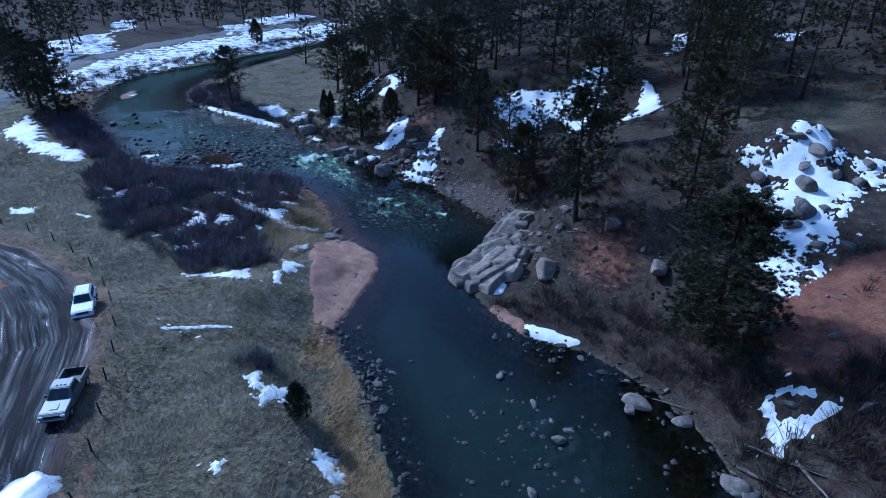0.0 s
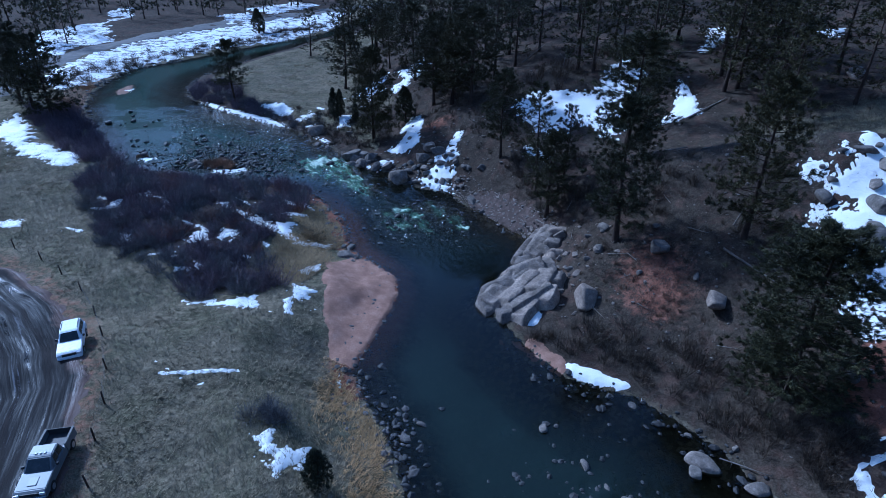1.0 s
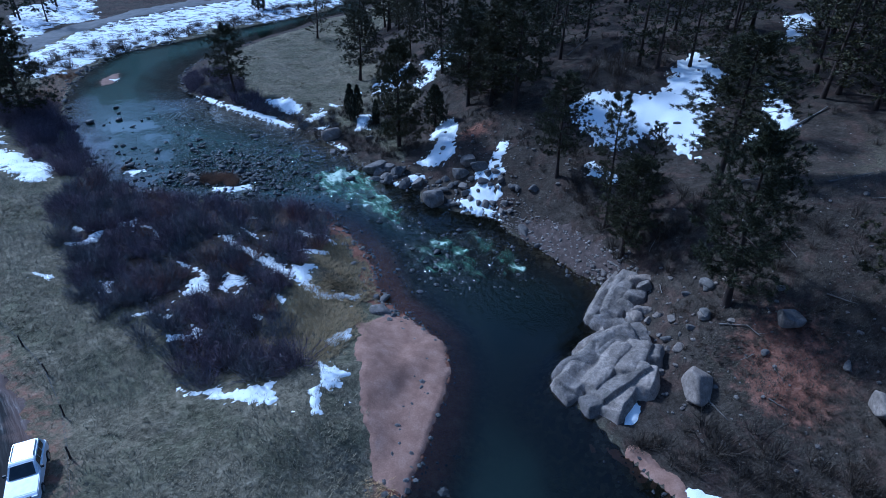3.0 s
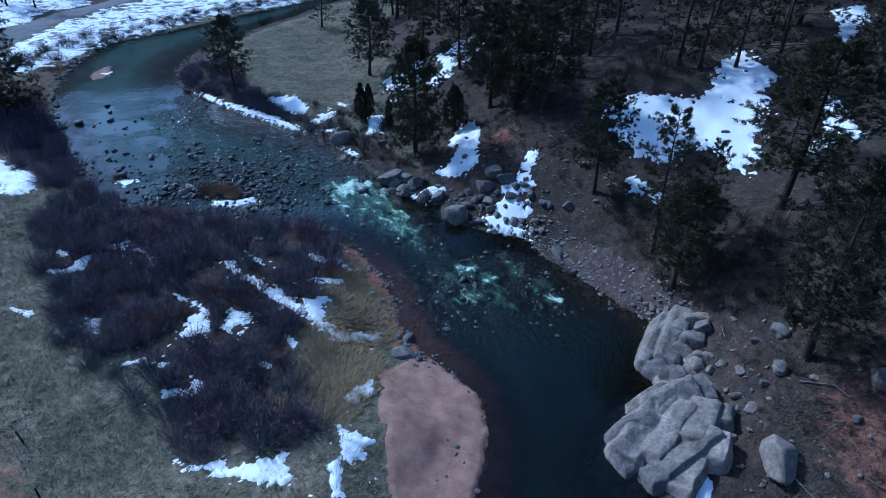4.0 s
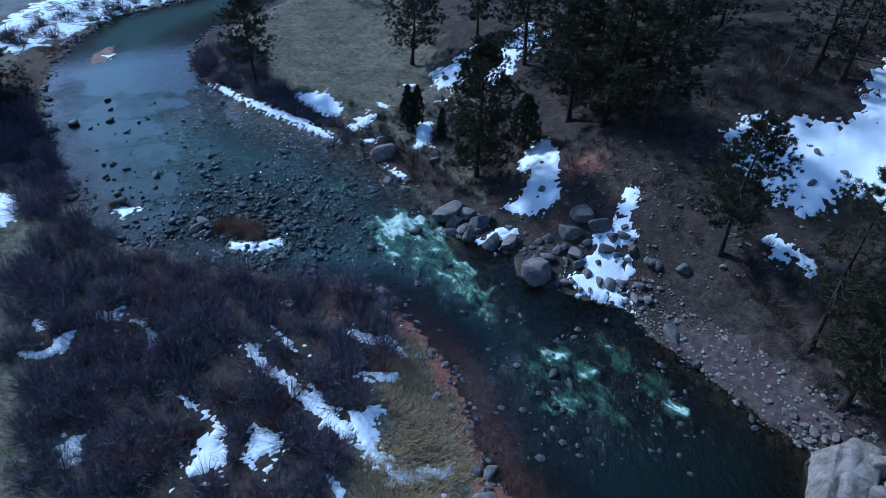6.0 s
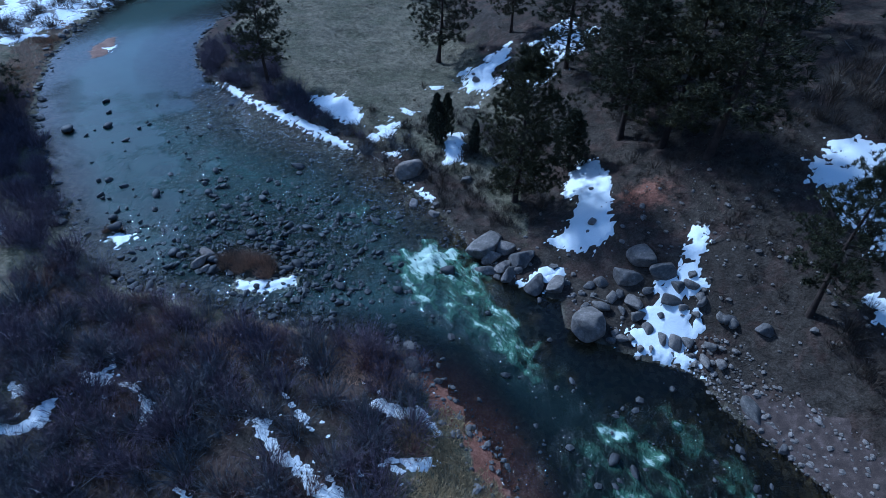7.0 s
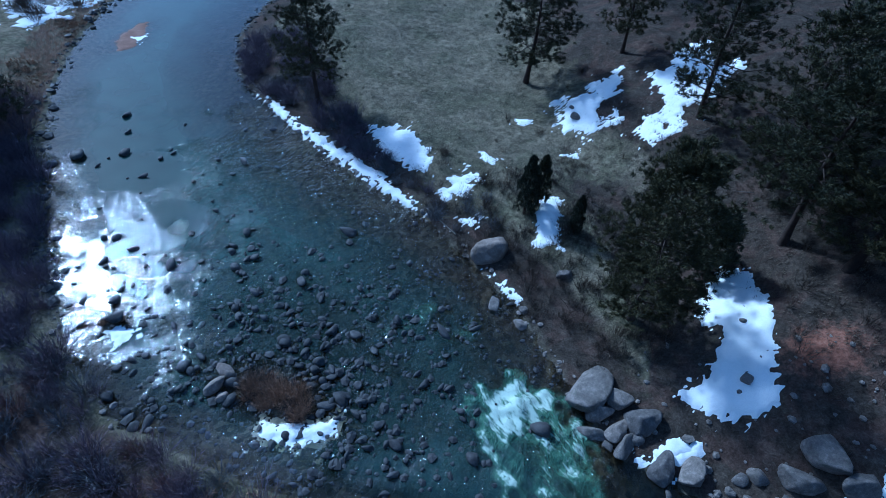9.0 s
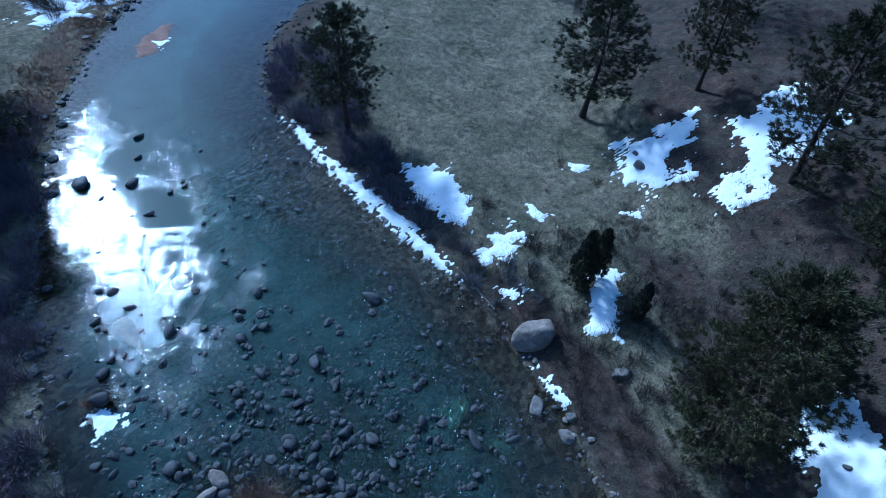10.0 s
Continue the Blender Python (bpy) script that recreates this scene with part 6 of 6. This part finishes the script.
def grow_woods(count, near, low, high, fits, thick):
    """Trees inside a wedge of country ahead, thinned into groves."""
    made = 0
    while made < count:
        y = low + (high - low) * woods.random() ** 0.8
        x = woods.uniform(-0.92 * y - 12, 0.95 * y + 15)
        z, wet, up, right = spot(x, y)
        if wet > -4 or not fits(x, y, up, right) or wander(np.array([x]), np.array([y]), 24, 9)[0] < -thick:
            continue
        made += 1
        (near_woods if len(near_woods) < near and math.hypot(x - 5, y - 20) < 160 else far_woods).append((x, y, woods.uniform(8.5, 13.5)))


grow_woods(350, 120, 60, 300, lambda x, y, up, right: right and ((up > 21 and y > 97) or (up > 33 and y > 64) or (up > -6 and y > 140)), 0.35)
grow_woods(330, 155, 100, 400, lambda x, y, up, right: not right and x < -93 + 0.62 * max(0, y - 155), 0.55)
for x, y, tall in near_woods:
    plant(FAR_PINES, x, y, tall, "pine in the woods on the valley side", "pine tree", "hillside pines", 12.0, broad=1.4)


def build_far_woods():
    model = pine(230, 17, 7, 4, 0.12, 0.2, 1.15, 0.22, 0.62)
    pieces = {ob.name.split(".")[0]: ob.data for ob in model.children}
    crown, stem = np.array([v.co for v in pieces["crown"].vertices]), pieces["trunk"]
    bole = np.array([v.co for v in stem.vertices])
    stem_faces = np.array([tuple(p.vertices) if len(p.vertices) == 4 else tuple(p.vertices) + (p.vertices[2],) for p in list(stem.polygons)[:72] if len(p.vertices) == 4])
    points, boles, faces = [], [], []
    for k, (x, y, tall) in enumerate(far_woods):
        s, a = tall * PLAN / 12.0, woods.uniform(0, 6.28)
        turn = s * np.array([[math.cos(a), -math.sin(a), 0], [math.sin(a), math.cos(a), 0], [0, 0, 1]])
        points.append(crown @ turn.T + np.array(at(x, y)))
        boles.append(bole @ turn.T + np.array(at(x, y)))
        faces.append(stem_faces + k * len(bole))
    mass = tagged(new("far_woods"), "dark pine woods covering the far valley sides", "woods", kind="stuff")
    stems = new("trunks", mesh_from("trunks", np.concatenate(boles).tolist(), np.concatenate(faces).tolist(), BARK))
    crowns = new("crowns", triangles("crowns", np.concatenate(points), NEEDLES))
    stems.parent = crowns.parent = mass
    for ob in (*model.children, model):
        bpy.data.objects.remove(ob)


build_far_woods()

# bare willows along the left bank, islet and inner bend
WILLOWS = [shrub_mesh(300 + k, 115, 7, WILLOW, 2.0, 2.2) for k in range(5)]
LOW_BRUSH = [shrub_mesh(330 + k, 34, 5, BRUSH, 1.1, 1.3) for k in range(4)]
BRUSHES = [shrub_mesh(320 + k, 52, 6, BRUSH, 1.1, 1.2) for k in range(4)]
SLIM_WILLOWS = [shrub_mesh(310 + k, 95, 5, WILLOW, 2.0, 2.2) for k in range(3)]
GREY_WILLOWS = [shrub_mesh(350 + k, 125, 7, GREY_WILLOW, 1.9, 2.3) for k in range(3)]
RUST_WILLOWS = [shrub_mesh(360 + k, 125, 7, RUST_WILLOW, 1.8, 2.2) for k in range(2)]
REEDS = [shrub_mesh(340 + k, 120, 3, REED, 1.0, 1.0) for k in range(2)]
bush_dice = random.Random(21)


def on_snow(x, y):
    for ring, (x0, x1, y0, y1) in zip(SNOWY, SNOW_BOUNDS):
        if x0 < x < x1 and y0 < y < y1 and ring_depth(np.array([x]), np.array([y]), ring)[0] > -0.12:
            return True
    return False


SNOW_BOUNDS = [(min(p[0] for p in r) - 0.5, max(p[0] for p in r) + 0.5, min(p[1] for p in r) - 0.5, max(p[1] for p in r) + 0.5) for r in SNOWY]


def bushes(ring, count, meshes, label, name, group, low, high, gap=0.0, joined=False, in_snow=False):
    """Shrubs over an area: single things, or one mass where they merge."""
    xs, ys = [p[0] for p in ring], [p[1] for p in ring]
    made, mass = 0, []
    for _ in range(60 * count):
        if made == count:
            break
        x, y = bush_dice.uniform(min(xs), max(xs)), bush_dice.uniform(min(ys), max(ys))
        ax, ay = np.array([x]), np.array([y])
        if ring_depth(ax, ay, ring)[0] < bush_dice.uniform(-0.5, 0.3) or spot(x, y)[0] < water_level(x, y) - 0.05:
            continue
        made += 1
        if not in_snow and on_snow(x, y):
            continue
        if gap and wander(ax, ay, 3.4, 55)[0] > gap:
            continue
        data, s = bush_dice.choice(meshes), bush_dice.uniform(low, high) * PLAN
        m = Matrix.LocRotScale(at(x, y), Euler((0, 0, bush_dice.uniform(0, 6.28))), (s * bush_dice.uniform(0.9, 1.25), s, s * bush_dice.uniform(0.8, 1.1)))
        if joined:
            co = np.empty(len(data.vertices) * 3, np.float32)
            data.vertices.foreach_get("co", co)
            mass.append(co.reshape(-1, 3) @ np.array(m.to_3x3()).T + np.array(m.translation))
            continue
        ob = new(name, data)
        ob.matrix_basis = m
        tagged(ob, label, "shrub", group)
    if joined:
        tagged(new(name, triangles(name, np.concatenate(mass), meshes[0].materials[0])), label, "shrubs", kind="stuff")


bushes(THICKET, 120, WILLOWS, "bare reddish-purple willow shrub on the river flat", "willow_shrub", "willow thicket", 0.6, 1.0, 0.75)
bushes(THICKET, 130, GREY_WILLOWS, "bare blue-grey willow shrub on the river flat", "willow_shrub", "willow thicket", 0.5, 0.95, 0.75)
bushes(THICKET, 45, RUST_WILLOWS, "bare rust-brown willow shrub on the river flat", "willow_shrub", "willow thicket", 0.45, 0.8, 0.75)
bushes([(-45, 68), (-41, 62), (-37.5, 55.6), (-32.5, 50.6), (-27, 46.8), (-25, 49), (-30, 53), (-34, 57.5), (-38, 63)], 60, GREY_WILLOWS, "dark willow scrub along the meadow's edge", "willow_thicket", "", 0.35, 0.75, 0, True)
bushes(THICKET, 220, SLIM_WILLOWS, "bare willow stems filling the thicket", "willow_thicket", "", 0.25, 0.6, 0.8, True)
bushes(BEND_THICKET, 70, WILLOWS, "dark bare willows on the inner river bend", "willow_thicket", "", 0.5, 0.8, 0, True)
bushes([(-62, 97.5), (-52.6, 84.8), (-45.9, 76.9), (-45.4, 73.2), (-49, 73), (-58, 83), (-69, 95)], 60, WILLOWS, "dark bare willow shrub beside the river", "willow_shrub", "willow thicket", 0.65, 1.0)
bushes([(-62, 97.5), (-52.6, 84.8), (-45.9, 76.9), (-45.4, 73.2), (-49, 73), (-58, 83), (-69, 95)], 70, SLIM_WILLOWS, "bare willow stems along the water", "willow_thicket", "", 0.4, 0.75, 0, True)
ISLET = [(-33.6, 75.0), (-32.4, 75.2), (-30.6, 74.7), (-27.6, 73.5), (-27.4, 72.6), (-29.2, 72.0), (-31.6, 72.2), (-33.2, 73.2)]
bushes(ISLET, 40, REEDS, "tuft of rusty dead reeds on a stony islet", "reed_clump", "islet reeds", 0.4, 0.95)
bushes(ISLET, 12, BRUSHES, "bare brown brush on the stony islet", "brush", "islet reeds", 0.45, 1.0)
bushes([(-42.6, 77), (-40.7, 77), (-40.7, 75.6), (-42.6, 75.6)], 5, REEDS, "tuft of dead reeds on a midstream stone", "reed_clump", "islet reeds", 0.3, 0.5)
bushes([(4, 40.5), (6.5, 38.5), (11, 36), (14, 33), (18, 27), (22, 20), (27, 20), (27, 27), (21, 27), (18, 34), (13, 39), (9, 41.5)], 130, LOW_BRUSH, "low bare grey-brown brush on the bank", "brush_tangle", "", 0.7, 1.3, 0, True)
bushes([(4, 40.5), (6.5, 38.5), (11, 36), (14, 33), (18, 27), (22, 18), (30, 18), (27, 27), (21, 27), (18, 34), (13, 39), (9, 41.5)], 130, LOW_BRUSH, "tangled bare brush and dead stalks on the bank", "brush_tangle", "", 0.5, 1.0, 0, True)
bushes([(12, 55), (22, 44), (30, 30), (34, 34), (26, 50), (18, 58), (4, 76), (-4, 84), (-10, 90), (-16, 92), (-20, 88), (-12, 78), (-6, 76), (2, 68)], 160, LOW_BRUSH, "low leafless brush on the wooded slope", "brush_tangle", "", 0.5, 1.0, 0, True)
bushes([(9, 50), (10, 42), (16, 37), (22, 36), (24, 44), (16, 52)], 130, LOW_BRUSH, "small dead stalks and low brush on red earth", "brush_tangle", "", 0.25, 0.55, 0, True)
bushes([(12, 80), (22, 76), (34, 60), (44, 66), (40, 84), (26, 100), (8, 100), (2, 90)], 130, LOW_BRUSH, "dark leafless undergrowth on the wooded hill", "brush_tangle", "", 0.5, 1.0, 0, True)
# Undergrowth thickened here to stand in for the tree shade on this band.
bushes([(10, 82), (16, 81.5), (20, 87), (24, 90), (22, 94), (12, 90), (6, 84)], 46, LOW_BRUSH, "dark brush packed densely to stand in for tree shade behind the snowfield", "brush_tangle", "", 0.9, 1.5, 0, True)
bushes([(17, 31), (22, 27.5), (26, 27), (27, 22), (22, 18), (17, 22.5), (18, 27)], 90, LOW_BRUSH, "dense dark leafless brush on the shaded bank", "brush_tangle", "", 0.7, 1.4, 0, True)
bushes([(-45, 104.5), (-38, 98.6), (-30, 92.8), (-25.5, 88.6), (-22, 86.9), (-19.8, 88.2), (-22, 91), (-26, 94), (-33, 98.8), (-40, 105)], 62, GREY_WILLOWS, "dark blue-grey leafless brush along the bank", "willow_thicket", "", 0.3, 0.6, 0, True)
bushes([(-20, 84.6), (-16, 79.5), (-11, 78.8), (-9.5, 84), (-13, 92), (-21, 95), (-24, 91)], 60, LOW_BRUSH, "low grey brush under the pine", "brush_tangle", "", 0.4, 0.8, 0, True)
bushes([(7, 57), (12, 53), (17, 50), (19, 56), (12, 63), (5, 68)], 60, BRUSHES, "dense dark brush below the ridge", "brush", "slope brush", 0.7, 1.2)
bushes([(-25, 88), (-20, 84), (-14, 79), (-10, 80), (-12, 88), (-22, 95), (-30, 97)], 110, LOW_BRUSH, "grey leafless brush behind the bank", "brush_tangle", "", 0.5, 0.9, 0, True)
bushes([(-19, 82), (-15, 77.5), (-10.5, 78.5), (-8, 84), (-9, 92), (-18, 96), (-24, 92)], 190, LOW_BRUSH, "dense grey-brown brush and dead stalks under the pine", "brush_tangle", "", 0.3, 0.65, 0, True)
bushes([(-8, 84), (-2, 76), (6, 70), (8, 80), (2, 92), (-8, 98), (-14, 100)], 150, LOW_BRUSH, "dark low brush on the forest floor", "brush_tangle", "", 0.3, 0.6, 0.6, True)
bushes([(-71, 110), (-68.5, 124), (-64, 137), (-50, 158), (-38, 185), (-42, 187), (-58, 156), (-72, 140), (-76, 126), (-76, 112)], 150, BRUSHES, "bare brush on the snowy embankment", "brush", "bank brush", 0.8, 1.5, in_snow=True)
bushes([(-13.4, 29.7), (-12.7, 30.5), (-11.5, 30.2), (-11.7, 29.3)], 8, GREY_WILLOWS, "dark bare shrub standing alone in the meadow", "willow_shrub", "meadow shrubs", 0.4, 0.6)


def tufts(name, ring, count, material, label, low, high, seed, clear=()):
    """Dry grass over an area: tufts of a few blades, one mesh."""
    rng = np.random.RandomState(seed)
    xs, ys = [p[0] for p in ring], [p[1] for p in ring]
    x, y = rng.uniform(min(xs), max(xs), count * 3), rng.uniform(min(ys), max(ys), count * 3)
    z, wet, up, right = lie(x, y)
    good = (ring_depth(x, y, ring) + 1.0 * wander(x, y, 3, 91) + 0.6 * rng.normal(size=len(x)) > 0.3) & (wet < -0.4)
    for hole in clear:
        good &= ~inside(x, y, hole)
    x, y, z = x[good][:count], y[good][:count], z[good][:count]
    roots = PLAN * np.stack([x, y, z], 1)
    bearing = np.repeat(2.2 * wander(x, y, 7, 61) + 0.9, 6) + rng.normal(size=6 * len(x)) * 0.95
    size = 0.75 * np.repeat(rng.uniform(low, high, len(x)), 6) * rng.uniform(0.5, 1.25, 6 * len(x))
    base = np.repeat(roots, 6, 0) + rng.normal(size=(len(bearing), 3)) * np.array([0.11, 0.11, 0.0])
    flat = np.stack([np.cos(bearing), np.sin(bearing), rng.uniform(0.35, 1.2, len(bearing))], 1)
    side = np.stack([-np.sin(bearing), np.cos(bearing), np.zeros(len(bearing))], 1) * 0.026
    tip = base + flat * size[:, None]
    data = triangles(name, np.stack([base - side, base + side, tip], 1).reshape(-1, 3), material)
    return tagged(new(name, data), label, "grass", kind="stuff")


tufts("meadow_grass", [(-62, 84), (-47, 71), (-40, 60), (-33, 51), (-26, 46), (-20, 41), (-16, 42), (-14, 50), (-16, 60), (-13, 58), (-11.8, 54), (-13.6, 48), (-11.5, 38), (-9.6, 35), (-5.5, 26), (-3, 14), (-18, 14), (-21, 26), (-26, 38), (-38, 49), (-60, 60), (-70, 75)],
      26000, STRAW, "matted dry tan and olive meadow grass", 0.22, 0.5, 1)
tufts("meadow_grass", BIG_MEADOW, 7500, STRAW, "dry olive grass in the river bend", 0.16, 0.38, 2)
tufts("slope_grass", [(8, 41), (14, 36), (20, 32), (23, 36), (34, 56), (44, 62), (36, 66), (26, 58), (16, 60), (10, 56), (9, 47)], 12000, THATCH, "thin dry grass on the hillside", 0.14, 0.34, 3)
bushes([(-26, 96), (-18, 92), (-10, 92), (-4, 104), (-10, 114), (-18, 106)], 90, LOW_BRUSH, "low grey brush at the meadow's edge", "brush_tangle", "", 0.25, 0.6, 0.3, True)
tufts("slope_grass", [(-20, 88), (-8, 84), (-2, 78), (4, 72), (10, 80), (0, 92), (-10, 104), (-18, 96)], 8000, THATCH, "thin dry grass under the pines", 0.14, 0.3, 4)
tufts("bank_sedge", [(-10, 38), (-9, 36.5), (-7.4, 34), (-5.5, 30.5), (-4.4, 27), (-2.2, 20), (-0.5, 12), (-3.5, 12), (-6, 22), (-8, 29), (-11, 34.5)], 5000, GOLD, "golden brown dead sedge along the water's edge", 0.25, 0.6, 5)
tufts("bank_sedge", [(-19, 47), (-15, 45.5), (-13.2, 48), (-12, 54.5), (-13.2, 59), (-16.6, 64), (-18, 62), (-17, 57), (-18, 51)], 4500, GOLD, "golden dead sedge behind the sand bar", 0.25, 0.55, 6)
tufts("bank_sedge", [(-19, 67), (-26, 67.8), (-32, 68.8), (-30, 66), (-22, 64.5), (-18, 64)], 2500, REED, "rusty dead sedge at the willows' edge", 0.3, 0.7, 7)
tufts("bank_sedge", [(-60, 90), (-58.5, 94.5), (-62, 101), (-66, 109), (-68, 118), (-71, 117), (-70, 107), (-67, 99), (-64, 92)], 3500, REED, "rusty dead sedge on the outer river bank", 0.3, 0.7, 9)
tufts("slope_grass", [(26, 52), (34, 54), (46, 60), (56, 64), (50, 70), (38, 66), (28, 60)], 7000, STRAW, "pale dry grass on the ridge", 0.2, 0.4, 8)


# ---- fence and deadwood in place ----
build_fence()
for k, (points, radius, label) in enumerate([
        ([(19.2, 44.5, 0.2), (21.3, 39.6, 0.15)], 0.14, "bleached fallen trunk lying down the slope"),
        ([(9.3, 42.6, 0.3), (9.9, 41.2, 0.1)], 0.07, "pale broken branch by the boulder"),
        ([(17.2, 23.6, 0.15), (19.6, 20.6, 0.1)], 0.16, "bleached driftwood trunk on the bank"),
        ([(17.9, 24.6, 0.5), (20.6, 21.4, 0.15)], 0.1, "thin bleached driftwood pole"),
        ([(19.8, 22.8, 0.1), (19.9, 19.6, 1.6)], 0.14, "leaning grey dead stem on the bank"),
        ([(14.2, 29.5, 0.3), (16.4, 27.9, 0.2)], 0.06, "thin driftwood branch at the waterline"),
        ([(24.5, 88.5, 0.3), (32.5, 86.2, 0.5)], 0.16, "fallen pine trunk above the snowfield"),
        ([(22.5, 84.8, 0.2), (27.8, 86.5, 0.9)], 0.13, "fallen dead pine among the trees"),
        ([(25.0, 69.6, 0.2), (30.0, 72.4, 0.2)], 0.15, "grey fallen trunk beside the snow"),
        ([(16.5, 61.2, 0.2), (22.4, 62.2, 0.2)], 0.16, "dark fallen trunk on the ridge"),
        ([(13.8, 87.4, 0.0), (14.0, 87.6, 3.2)], 0.13, "broken standing dead trunk"),
        ([(8.8, 94.2, 0.2), (12.6, 97.8, 1.5)], 0.12, "leaning dead pine pole"),
        ([(-23.4, 87.4, 0.1), (-26.0, 89.8, 0.1)], 0.06, "driftwood branch along the bank"),
        ([(17.5, 47.5, 0.3), (18.7, 46.3, 0.2)], 0.07, "broken dead branch on the slope"),
        ([(11.4, 47.6, 0.2), (12.8, 46.9, 0.2)], 0.07, "dead branch among the rocks"),
        ([(20.6, 46.6, 0.0), (21.3, 46.9, 1.8)], 0.1, "split grey stump with raised branches"),
        ([(-51.2, 122, 0.1), (-47.5, 126.5, 0.2)], 0.2, "dark drift log at the bend"),
        ([(21.5, 56.8, 0.2), (26, 58.6, 0.2)], 0.12, "weathered fallen trunk in dry grass")]):
    log(points, radius, label, seed=k, stubs=2 + k % 4)

# sticks and dead branches strewn over the slope
stick_dice = random.Random(91)
for k in range(70):
    x, y = (stick_dice.uniform(8, 30), stick_dice.uniform(22, 62)) if k < 42 else (stick_dice.uniform(-16, 24), stick_dice.uniform(64, 100))
    if spot(x, y)[1] > -2 or on_snow(x, y):
        continue
    a, long = stick_dice.uniform(0, 6.28), stick_dice.uniform(0.5, 1.5)
    log([(x, y, 0.1), (x + long * math.cos(a), y + long * math.sin(a), stick_dice.uniform(0.05, 0.5))], stick_dice.uniform(0.03, 0.07), "dry grey dead branch on the slope", "dead_branch", stubs=stick_dice.randrange(1, 5), seed=200 + k)
